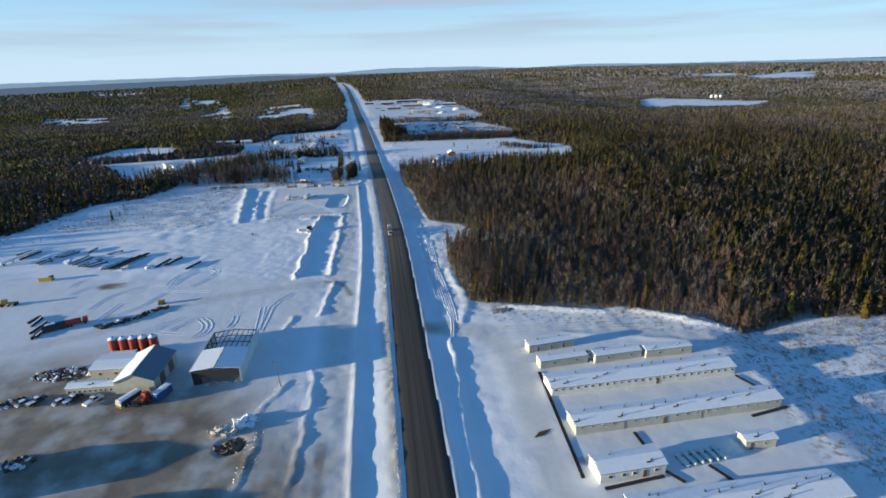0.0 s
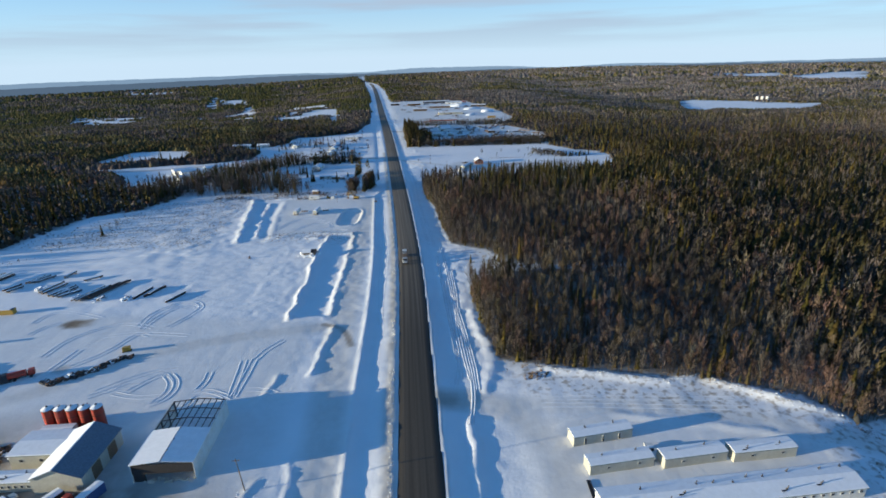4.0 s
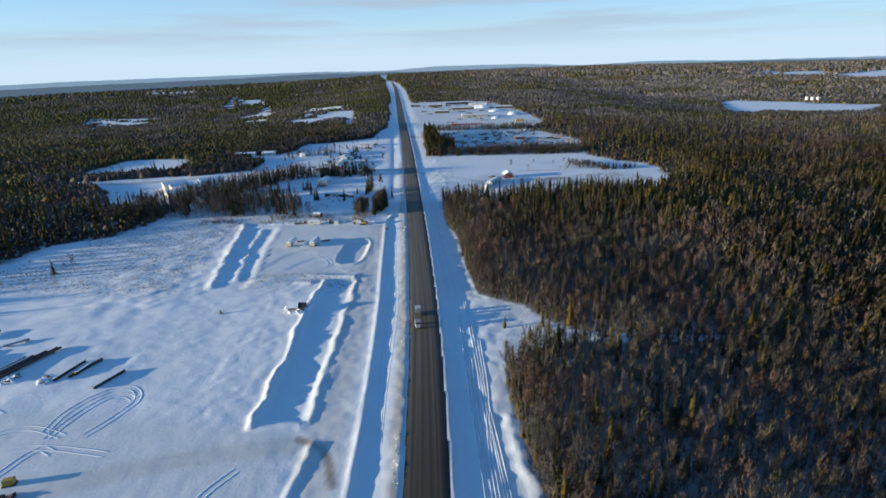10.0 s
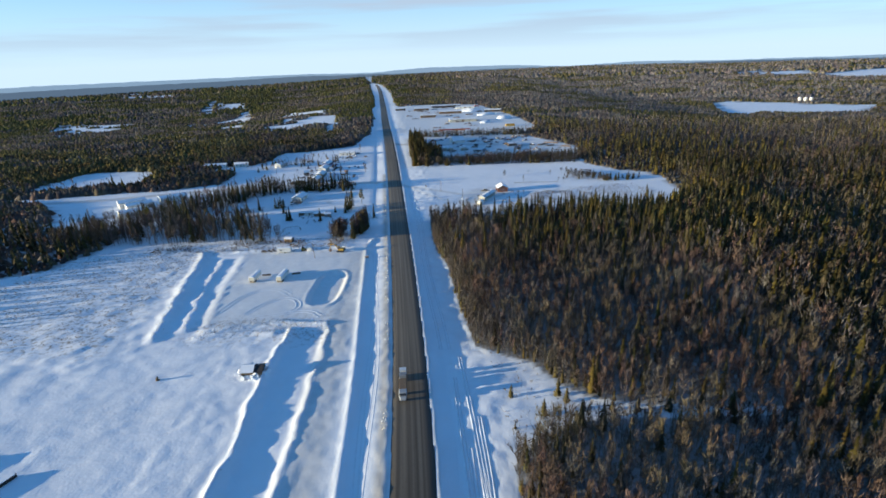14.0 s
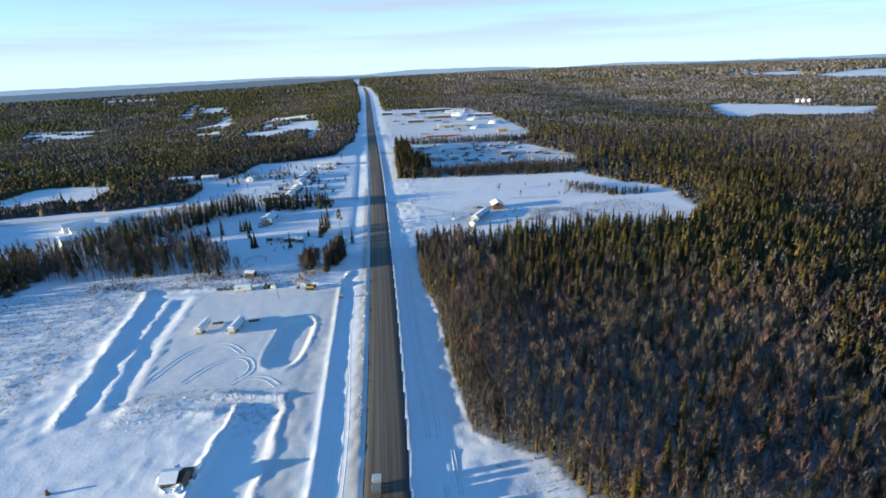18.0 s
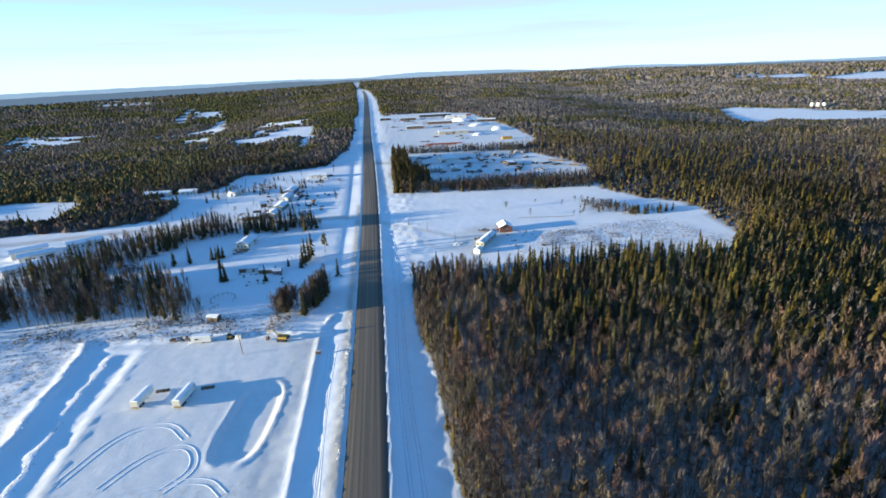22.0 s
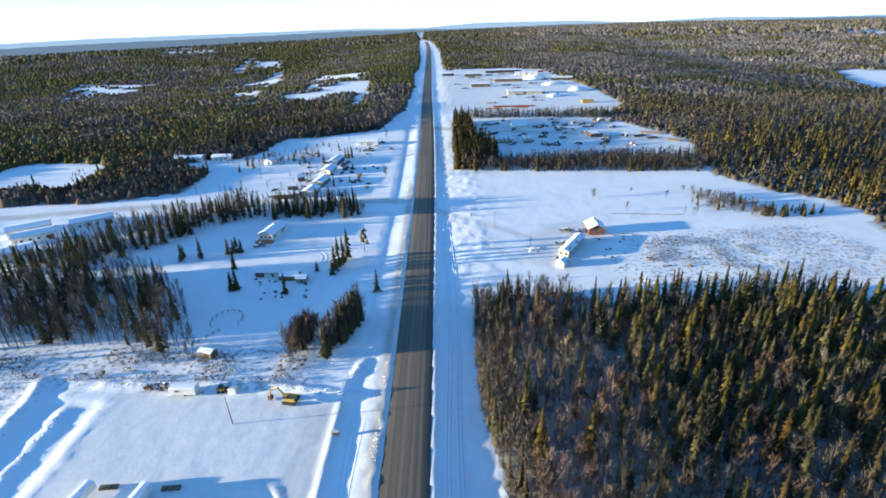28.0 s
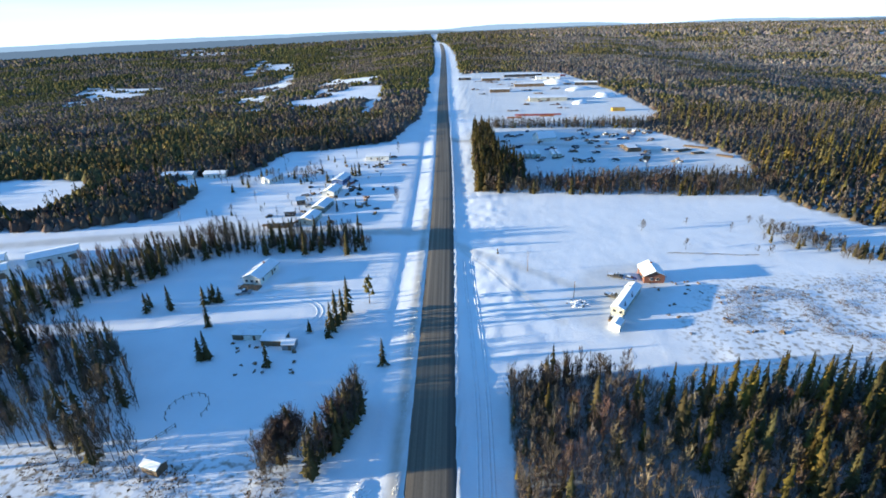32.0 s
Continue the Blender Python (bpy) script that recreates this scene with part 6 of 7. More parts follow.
def lot():
    semi_trailer(-65.9, 386.9, 84, 9.6, "white semi-trailer with snow on top standing in the lot", group="two parked trailers", height=2.9)
    semi_trailer(-79, 387.2, 84, 8.6, "white semi-trailer with snow on top standing in the lot", group="two parked trailers", height=2.8)
    for (x, y), n in (((-61, 392.6), 41), ((-75.2, 392.1), 42)):
        t = thing("pallet_stack", x, y, 8, "low dark stack of pallets beside a trailer", "pallets", "pallet stacks")
        for k in range(3):
            part("pallet", boxed(-2.0 + k * 1.4, -0.8 + k * 1.4, -0.6, 0.6, 0, 0.5), M_WOOD, t)
    excavator(-44, 422, 172)
    t = thing("office_trailer", -74.8, 424.2, 2, "white office trailer with one dark window", "trailer")
    part("body", boxed(-3.7, 3.7, -1.3, 1.3, 0.5, 2.8, 0.06), M_WHITE, t)
    part("roof_snow", snow_slab(bmesh.new(), -3.6, 3.6, [(-1.25, 2.8), (0, 2.84), (1.25, 2.8)], 0.2), M_SNOW, t)
    w = part("window", boxed(-2.2, -0.9, -1.36, -1.3, 1.5, 2.1), M_SHEET, t)
    part("pane", boxed(-2.1, -1.0, -1.39, -1.34, 1.56, 2.04), M_GLASS, w)
    for s in (-1, 1):
        part("wheel", rod(bmesh.new(), (0.6, s * 0.9, 0.4), (0.6, s * 1.2, 0.4), 0.4, 10), M_RUBBER, t)
    part("tow_bar", rod(bmesh.new(), (3.7, 0, 0.5), (5.4, 0, 0.45), 0.08), M_STEEL, t)
    t = thing("skid_steer", -64.8, 425.4, 10, "small yellow skid-steer loader in snow", "machine")
    part("body", boxed(-1.2, 0.9, -0.8, 0.8, 0.4, 1.4, 0.1), M_YELLOW, t)
    part("cab", boxed(-0.7, 0.5, -0.6, 0.6, 1.4, 2.1, 0.05), M_STEEL, t)
    part("bucket", boxed(1.1, 1.7, -0.9, 0.9, 0.1, 0.8), M_RUST, t)
    for wx in (-0.7, 0.6):
        for s in (-1, 1):
            part("wheel", rod(bmesh.new(), (wx, s * 0.7, 0.4), (wx, s * 1.0, 0.4), 0.4, 10), M_RUBBER, t)
    t = thing("white_tank", -61.3, 425.1, 0, "white plastic tank beside a snow windrow", "tank")
    part("shell", boxed(-1.2, 1.2, -0.9, 0.9, 0.0, 1.7, 0.2), M_WHITE, t)
    part("cap", rod(bmesh.new(), (0, 0, 1.7), (0, 0, 1.85), 0.3, 8), M_SHEET, t)
    t = thing("timber_pile", -83.2, 426.2, 5, "untidy pile of poles and branches in snow", "timber pile")
    chunks("stick", M_WOOD, t, 60, 5.0, 1.6, 1.2, 77, (0.15, 0.6))
    pole(-56.1, 413.1, 8.5, "thin lamp pole standing in the lot", lean=-0.5, name="lamp_pole")
    t = thing("electric_box", -28.6, 410.5, 4, "small grey-brown electric cabinet in snow", "cabinet")
    part("cabinet_body", boxed(-0.9, 0.9, -0.4, 0.4, 0, 1.0, 0.04), M_WOOD, t)
    part("lid", boxed(-0.95, 0.95, -0.45, 0.45, 1.0, 1.08), M_DIRTY_SNOW, t)
    # collapsed cabin by the long windrow
    cx, cy = -54.1, 305.4
    t = thing("derelict_cabin", cx, cy, 3, "dark derelict wooden cabin buried by snow", "cabin")
    part("wall", prism(bmesh.new(), [(-2.4, -0.5), (2.4, -0.5), (2.4, 1.9), (0, 2.9), (-2.4, 1.9)], -3.4, 3.2), M_WOOD, t)
    r = part("roof", prism(bmesh.new(), [(-2.8, 1.75), (0, 2.95), (2.8, 1.75), (2.8, 1.88), (0, 3.08), (-2.8, 1.88)], -3.7, 3.5), M_DARK, t)
    part("roof_snow", snow_slab(bmesh.new(), -3.7, 0.6, [(-2.7, 1.95), (0, 3.1), (2.7, 1.95)], 0.3), M_SNOW, r)
    # dark panel on the closed wall, painted as the unlit doorway
    part("dark_doorway_panel", boxed(0.4, 1.5, -2.46, -2.38, -0.2, 1.7), M_DARK, t)
    chunks("snow_lump", M_SNOW, t, 60, 4.6, 3.6, 1.5, 78, (0.6, 1.6))
    chunks("broken_board", M_WOOD, t, 26, 3.0, 2.4, 3.0, 178, (0.3, 0.9))
    t = thing("stump_heap", -85.6, 304, 0, "small snow-topped stump with brush", "stump")
    part("stump", rod(bmesh.new(), (0, 0, -0.2), (0.2, 0, 1.3), 0.5, 8, 0.35), M_WOOD, t)
    chunks("stick", M_WOOD, t, 8, 0.9, 0.6, 0.8, 79, (0.15, 0.4))


lot()


# ---- farm on the right ----
def farm():
    gable_house("red_house", 58.3, 544.7, 92, 9.0, 7.4, 3.0, 1.8, M_REDWOOD, "red-brown timber house with a snowy roof", "house",
                end_windows=2, windows=[(-2, 1, 1.1, 1.0, 1.0), (2, 1, 1.1, 1.0, 1.0), (0, -1, 1.1, 1.0, 1.0)], doors=[(3.4, -1, 0.95, 2.0, 0)], chimney=True, over=0.5)
    gable_house("mobile_home", 45.2, 525, 62, 20, 4.4, 2.6, 0.7, M_CREAM, "long cream mobile home with a snowy roof", "house",
                end_windows=2, windows=[(-7, -1, 1.2, 0.9, 1.2), (-3, -1, 1.2, 0.9, 1.2), (3, -1, 1.2, 0.9, 1.2), (7, -1, 1.2, 0.9, 1.2)], doors=[(0, 1, 0.9, 2, 0.2)], vents=3, seed=33)
    gable_house("garden_shed", 38.9, 508.8, 62, 4.6, 3.4, 2.0, 0.5, M_WHITE, "small pale shed with thick snow on top", "shed", snow=0.35, over=0.2)
    t = thing("porch", 39.5, 512.5, 62, "low dark timber porch by the mobile home", "porch")
    part("deck", boxed(-1.2, 1.2, -2.2, 2.2, 0, 0.7), M_WOOD, t)
    for s in (-1, 1):
        part("rail", boxed(-1.2, 1.2, s * 2.15 - 0.05, s * 2.15 + 0.05, 0.7, 1.6), M_WOOD, t)
    car(45.3, 544.5, -20, M_STEEL, "dark pickup parked by the red house", "pickup")
    car(50.3, 542.7, -20, M_BLUE, "dark blue car parked by the red house")
    car(41.4, 528.6, -35, M_STEEL, "black pickup parked by the mobile home", "pickup")
    t = thing("brush_pile", 28.7, 523.7, 0, "low ring of brush and stones under snow", "brush pile")
    chunks("snowy_stone", M_SNOW, t, 40, 4.2, 3.0, 0.6, 90, (0.2, 0.7))
    chunks("stick", M_WOOD, t, 22, 4.0, 2.8, 0.5, 91, (0.15, 0.4))
    pole(12.3, 548.3, 8.5, "slim wooden utility pole beside the drive", arm=0.8)
    pole(27.6, 526.9, 7.0, "slim wooden yard pole in snow")
    rnd = random.Random(12)
    for k in range(26):
        x, y = rnd.uniform(56, 92), rnd.uniform(506, 548)
        t = thing("field_debris", x, y, rnd.uniform(0, 180), "dark clod and stick lying in snow", "debris", "field debris")
        chunks("clod", M_WOOD, t, 4, 1.0, 0.5, 0.3, 200 + k, (0.2, 0.6))
    for (x, y), h in (((65.9, 592), 6.0), ((67, 593), 5), ((88, 600), 4.0), ((104.8, 592), 5.0), ((79, 571), 5.5), ((110, 566), 4.5), ((113, 570), 4.0), ((107, 569), 3.5)):
        bare_at(x, y, h, h * 0.9, "leafless grey shrub in a snowy field")
    spruce_at(0.5, 564.3, 3.0)
    for k in range(90):                                   # willows, then young spruces behind them
        f = rnd.random()
        x, y = 118 + 26 * f + rnd.uniform(-5, 5), 594 - 24 * f + rnd.uniform(-13, 12)
        if rnd.random() < 0.12:
            spruce_at(x, y, rnd.uniform(4, 6.5), None, "young dark spruce in a thicket")
        else:
            h = rnd.uniform(3, 5.5)
            bare_at(x, y, h, 1.15 * h, "leafless brown willow bush in snow")
    for k in range(34):
        f = rnd.random()
        spruce_at(142 + 28 * f + rnd.uniform(-2, 2), 566 + 3 * f + rnd.uniform(-5, 5), rnd.uniform(3.5, 6), None, "young dark spruce in a thicket")
    d = thing("fallen_fence", 88.3, 566.5, -2, "fallen dark fence line across the snowy field", "fence")
    for k in range(12):
        part("rail", rod(bmesh.new(), (-18 + 3 * k, rnd.uniform(-0.5, 0.5), 0.3), (-15.2 + 3 * k, rnd.uniform(-0.5, 0.5), 0.35), 0.12), M_WOOD, d)

    for x, y, h in ((29, 289, 5.0), (43, 288, 7.0), (45, 285, 6.0), (37, 279, 6.5), (28, 274, 2.6), (57, 280, 5.0), (73, 279, 6.5), (90, 277, 7.5), (49, 281, 4.0), (64, 279, 5.5), (81, 277, 6.0)):
        spruce_at(x, y, h, None, "young dark spruce at the clearing's edge")
    spruce_at(-187.5, 351.4, 8.0)
    bare_at(-181.2, 357, 9.0)
    bare_at(-183.5, 354, 6.0)


farm()


# ---- homestead and hamlet on the left ----
def homestead():
    gable_house("bungalow", -93.1, 539.5, 84, 14.5, 7.2, 2.9, 1.4, M_WHITE, "white bungalow with a broad snowy roof", "house",
                end_windows=3, windows=[(-5, 1, 1.4, 1.0, 1.0), (-1, 1, 1.4, 1.0, 1.0), (4.6, 1, 1.4, 1.0, 1.0), (-5, -1, 1.2, 1.0, 1.0), (4, -1, 1.2, 1.0, 1.0)],
                doors=[(2, -1, 0.95, 2.0, 0.1)], chimney=True, over=0.6)
    t = thing("porch", -93.5, 529.7, 84, "timber deck in front of the bungalow", "porch")
    part("deck", boxed(-1.8, 1.8, -4, 4, 0, 0.6), M_WOOD, t)
    for k in range(5):
        part("post", boxed(-1.7, -1.55, -3.9 + 1.95 * k, -3.75 + 1.95 * k, 0.6, 1.6), M_WOOD, t)
    part("rail", boxed(-1.72, -1.54, -3.9, 3.95, 1.6, 1.7), M_WOOD, t)
    car(-93.9, 524.9, 20, M_GREY, "grey pickup parked before the bungalow", "pickup")
    for (x, y), L, W, turn, m, lb in (((-81.9, 496), 3.2, 3.0, 0, M_WOOD, "small brown garden shed under snow"), ((-76.8, 496.2), 6.0, 3.2, 2, M_WHITE, "pale camper trailer under snow"),
                                      ((-69.2, 494.4), 7.5, 5.0, 2, M_WOOD, "dark low barn with a snowy roof"), ((-63.5, 491.8), 4.0, 3.5, 4, M_GREY, "grey lean-to shed under snow"),
                                      ((-76.6, 441.6), 4.6, 3.0, -14, M_WOOD, "low brown shed with a sagging snowy roof"), ((-142.4, 488.6), 5.5, 2.8, 30, M_GREY, "grey trailer parked by the trees")):
        gable_house("shed", x, y, turn, L, W, 1.9, 0.5, m, lb, "shed", snow=0.28, over=0.25, doors=[(0.4, -1, 0.9, 1.6, 0)], group="yard sheds")
    rnd = random.Random(17)
    for k in range(20):
        x, y = rnd.uniform(-84, -58), rnd.uniform(476, 496)
        t = thing("yard_junk", x, y, rnd.uniform(0, 180), "small dark junk item half buried in snow", "junk", "yard junk")
        chunks("junk_piece", M_WOOD, t, 3, 0.6, 0.5, 0.4, 260 + k, (0.2, 0.7))
    # round pen of poles
    cx, cy = -79.9, 461.3
    t = thing("round_pen", cx, cy, 0, "round pole corral standing in snow", "fence")
    for k in range(12):
        a0, a1 = math.radians(-20 + k * 22), math.radians(2 + k * 22)
        p, q = Vector((5.2 * math.cos(a0), 6.0 * math.sin(a0), 0)), Vector((5.2 * math.cos(a1), 6.0 * math.sin(a1), 0))
        part("post", rod(bmesh.new(), p - Vector((0, 0, 0.3)), p + Vector((0, 0, 1.3)), 0.09), M_WOOD, t)
        part("rail", rod(bmesh.new(), p + Vector((0, 0, 1.0)), q + Vector((0, 0, 1.0)), 0.06), M_WOOD, t)
    fx, fy = -81.9, 450.6
    t = thing("pole_fence", fx, fy, 62, "short run of dark pole fence in snow", "fence")
    for k in range(5):
        part("post", rod(bmesh.new(), (-5 + 2.5 * k, 0, -0.3), (-5 + 2.5 * k, 0, 1.3), 0.09), M_WOOD, t)
    for z in (0.5, 1.1):
        part("rail", rod(bmesh.new(), (-5, 0, z), (5, 0, z), 0.06), M_WOOD, t)
    # trees of the yards
    for (x, y), h in (((-52.6, 500.6), 8.5), ((-52, 504.3), 10.0), ((-51, 507.9), 9.0), ((-50.2, 512.5), 10.5), ((-53.1, 498), 5.0), ((-60.2, 500.7), 3.6),
                      ((-104.8, 516.4), 5.5), ((-102.9, 517.5), 5.0), ((-101.4, 517.7), 6.0), ((-99.4, 517.9), 5.0), ((-88, 483), 6.0), ((-86.9, 484.5), 7.0), ((-86, 483.4), 5.0),
                      ((-66.6, 481.5), 6.5), ((-95.4, 501.5), 7.0), ((-122.4, 509.5), 6.0), ((-114.8, 511.5), 7.5), ((-123.7, 513.3), 4.5), ((-32.4, 484.6), 7.0)):
        spruce_at(x, y, 1.45 * h)
    t = thing("pine_tree", -44.7, 520.2, 0, "open-crowned yellow-green pine beside the road", "tree")
    rod_b = rod(bmesh.new(), (0, 0, -0.2), (0.3, 0, 10.5), 0.2, 6, 0.06)
    part("trunk", rod_b, M_BARK, t)
    for k in range(9):
        co, tr = spruce_shape(300 + k, 3, 6)
        me = merged("crown", [((co, tr), 0, np.zeros(1), np.zeros(1), np.zeros(1), np.array([2.4]), np.array([1.9]), np.array([k * 0.7]), np.array([[1.7, 1.7, 1.0]]))], [M_NEEDLE])
        o = new("bough", me)
        o.parent = t
        o.location = (1.5 * math.cos(k * 2.4) * (1 - k / 12), 1.5 * math.sin(k * 2.4) * (1 - k / 12), 4.0 + k * 0.72)
    # two thickets beside the highway
    for k in range(64):
        r, a = rnd.random() ** 0.5, rnd.uniform(0, 6.283)
        x, y = -49.3 + 4.2 * r * math.cos(a) + 0.22 * (r * math.sin(a) * 9), 447 + 8 * r * math.sin(a)
        (spruce_at if rnd.random() < 0.12 else bare_at)(x, y, rnd.uniform(5, 11))
    for k in range(60):
        r, a = rnd.random() ** 0.5, rnd.uniform(0, 6.283)
        x, y = -37.2 + 2.2 * r * math.cos(a) + 0.2 * (r * math.sin(a) * 14), 455 + 13 * r * math.sin(a)
        (spruce_at if rnd.random() < 0.35 else bare_at)(x, y, rnd.uniform(8, 14))
    # taller trees by the side road
    for (x, y), h, sp in (((-82.1, 559.7), 12, 1), ((-80.6, 560.7), 10, 0), ((-63.8, 561), 12, 1), ((-62.3, 562.1), 10, 0), ((-65.3, 561.6), 9, 0), ((-99.4, 559.4), 12, 1), ((-100.9, 560.4), 9, 1),
                          ((-55.5, 631.6), 9, 0), ((-54.3, 629.5), 8, 0), ((-103.6, 662.9), 8, 1), ((-89.8, 677.4), 9, 1), ((-87.4, 678.5), 9, 1), ((-92.1, 678.4), 8, 1), ((-72.2, 734), 9, 0), ((-104.3, 706.5), 5, 1),
                          ((-122.5, 608.8), 6, 0), ((-138.7, 608.5), 7, 0), ((-116.3, 678.9), 9, 0), ((-113.3, 682.2), 10, 0), ((-120.5, 682.1), 9, 0), ((-131.5, 662.3), 7, 0), ((-155.1, 667.1), 8, 0)):
        (spruce_at if sp else bare_at)(x, y, h)
    for k in range(60):
        (spruce_at if rnd.random() < 0.3 else bare_at)(rnd.uniform(-100, -55), 562 + rnd.uniform(0, 11), rnd.uniform(4, 8))
    for k in range(40):
        (spruce_at if rnd.random() < 0.2 else bare_at)(rnd.uniform(-180, -112), 668 + rnd.uniform(-10, 8) , rnd.uniform(5, 9))
    # hamlet beyond the side road
    for (x, y), L, W, turn, m, lb in (((-107, 594.2), 11, 6, 8, M_WOOD, "dark brown mobile home beside the side road"), ((-93.8, 601.4), 12, 7, 84, M_CREAM, "cream mobile home with a snowy roof"),
                                      ((-92.8, 619), 13, 7, 84, M_GREENROOF, "green-walled mobile home with a snowy roof"), ((-94.8, 643.7), 13, 7, 84, M_WHITE, "white mobile home with a snowy roof"),
                                      ((-95.6, 665.3), 14, 7, 84, M_BLUE, "blue-grey house with a snowy roof"), ((-140.8, 667.5), 12, 7, 70, M_WHITE, "pale house among bare trees"),
                                      ((-206.2, 674.6), 20, 9, 6, M_WHITE, "long low building with a snowy roof"), ((-181.8, 676.3), 14, 7, 4, M_WHITE, "low outbuilding with a snowy roof"),
                                      ((-83.6, 717.7), 16, 8, 3, M_WHITE, "white house at the wood's edge"), ((-107.2, 609.1), 5, 4, 10, M_STEEL, "dark shed in the hamlet"),
                                      ((-107.4, 626.2), 4.5, 4, 20, M_WOOD, "small brown shed in the hamlet")):
        gable_house("hamlet_house", x, y, turn, L, W, 2.8, 1.1, m, lb, "house", windows=[(-L * 0.28, -1, 1.1, 0.9, 1.0), (L * 0.2, -1, 1.1, 0.9, 1.0)], end_windows=1, over=0.4,
                    doors=[(0, -1, 0.9, 2.0, 0)], group="hamlet houses", snow=0.28)
    for (x, y), L, W, turn in (((-192.9, 551.7), 19, 9, 38), ((-208.3, 531.8), 17, 9, 40), ((-218.5, 541), 18, 10, 38), ((-202.8, 511.8), 16, 10, 40)):
        gable_house("service_building", x, y, turn, L, W, 3.6, 0.9, M_WHITE, "pale flat-pitched building under deep snow", "building", windows=[(-L * 0.3 + k * L * 0.2, -1, 1.2, 1.0, 1.4) for k in range(4)],
                    doors=[(L * 0.38, -1, 2.4, 2.6, 0)], group="service buildings", snow=0.35)
    for k, ((x, y), m) in enumerate((((-73.2, 721.2), M_STEEL), ((-79.4, 700.6), M_STEEL), ((-88.3, 661.1), M_RED), ((-86.1, 652.5), M_STEEL), ((-83.6, 717.7), M_GREY), ((-75.3, 707.2), M_BLUE), ((-109.6, 639.1), M_STEEL),
                                     ((-101.2, 622.1), M_GREY))):
        car(x, y, 30 * k, m, "snow-dusted vehicle parked in the hamlet", "pickup" if k % 2 else "car")

    # loose things and young trees about the hamlet
    for k in range(46):
        x, y = rnd.uniform(-118, -62), rnd.uniform(588, 705)
        t = thing("yard_junk", x, y, rnd.uniform(0, 180), "small dark junk item half buried in snow", "junk", "yard junk")
        chunks("junk_piece", rnd.choice((M_WOOD, M_STEEL, M_RUST)), t, 5, 1.3, 0.9, 0.8, 500 + k, (0.4, 1.3))
    for k in range(60):
        x, y = rnd.uniform(-165, -66), rnd.uniform(592, 735)
        OVERFLOW["spruce" if rnd.random() < 0.35 else "bare"].append((x, y, rnd.uniform(3, 8), rnd.uniform(1.6, 3.0)))


homestead()


# ---- two yards beyond the field on the right ----
def far_yards():
    rnd = random.Random(23)
    for k, x in enumerate((14.5, 18.3, 22.0, 25.6, 36.0, 39.6)):
        semi_trailer(x + 1, 722 + (k % 2), 96, 13, "white box trailer with snow on top in a row", group="row of trailers", height=3.2)
    gable_house("tent_shed", 35, 771.2, 20, 14, 12, 2.5, 4.0, M_WHITE, "white tent-roofed storage shed", "shed", snow=0.15)
    for k in range(64):
        x, y = rnd.uniform(4, 118), rnd.uniform(708, 802)
        if rnd.random() < 0.45:
            car(x, y, rnd.uniform(0, 180), rnd.choice((M_STEEL, M_GREY, M_RUST, M_BLUE)), "snow-dusted vehicle stored in the yard", rnd.choice(("car", "pickup")), "stored vehicles")
        else:
            t = thing("equipment_pile", x, y, rnd.uniform(0, 180), "dark heap of stored equipment in snow", "equipment", "stored equipment")
            chunks("equipment_piece", rnd.choice((M_RUST, M_STEEL, M_WOOD)), t, 16, 3.4, 2.0, 1.6, 300 + k, (0.5, 1.6))
            chunks("snow_lump", M_SNOW, t, 8, 3.2, 1.8, 1.8, 340 + k, (0.5, 1.2))
    t = thing("timber_stack", 92.9, 740.7, 8, "large dark stack of sawn timber", "timber")
    for k in range(5):
        part("timber_block", boxed(-4.6 + k * 1.9, -2.9 + k * 1.9, -7, 7, 0, rnd.uniform(1.6, 2.4)), M_WOOD, t)
    part("snow_patch", boxed(-3.5, 3.5, -5, 5, 2.4, 2.5), M_SNOW, t)
    for (x, y), L, turn in (((126.7, 736.3), 12, 30), ((138.5, 745.2), 16, -30), ((149.2, 720.8), 10, -35), ((134.2, 729), 9, 20)):
        t = thing("log_deck", x, y, turn, "long deck of stacked brown logs in snow", "logs", "log decks")
        for k in range(6):
            part("log", rod(bmesh.new(), (-L / 2, k * 0.7 - 2, 0.4), (L / 2, k * 0.7 - 2, 0.4), 0.35, 6), M_WOOD, t)
    # farther yard
    for (x, y), L, W, turn, m, lb in (((-13, 1159), 26, 10, 6, M_WOOD, "long dark open-fronted storage hall"), ((34, 1209), 56, 12, 6, M_STEEL, "very long dark storage hall under snow"),
                                      ((38, 1085), 38, 10, 3, M_WOOD, "broad brown hall with a snowy roof"), ((111, 1090), 28, 11, -5, M_STEEL, "dark steel hall at the wood's edge"),
                                      ((52, 964), 40, 15, 3, M_CREAM, "broad pale hall with a deep snowy roof"), ((0, 1035), 24, 9, 4, M_WOOD, "low brown hall with a snowy roof"),
                                      ((-52, 1176), 18, 10, 4, M_STEEL, "dark gatehouse with a snowy roof"), ((68, 1165), 34, 11, 0, M_WHITE, "pale hall at the far side of the yard")):
        gable_house("yard_hall", x, y, turn, L, W, 3.6, 0.8, m, lb, "building", snow=0.35, windows=[(-L * 0.25, -1, 1.6, 1.2, 1.4), (L * 0.25, -1, 1.6, 1.2, 1.4)], doors=[(0, -1, 3, 3, 0)], group="yard halls")
    for k in range(8):
        t = thing("red_beam_stack", *[(14 + 5 * k, 862 + rnd.uniform(-3, 8)), (16 + 5 * k, 872)][k % 2], 6, "long red-primed steel beams stacked on snow", "beams", "red beams")
        for j in range(3):
            part("beam", boxed(-6.5, 6.5, j * 1.1 - 1.2, j * 1.1 - 0.6, 0.1, 1.0), M_RED if k % 3 else M_ORANGE, t)
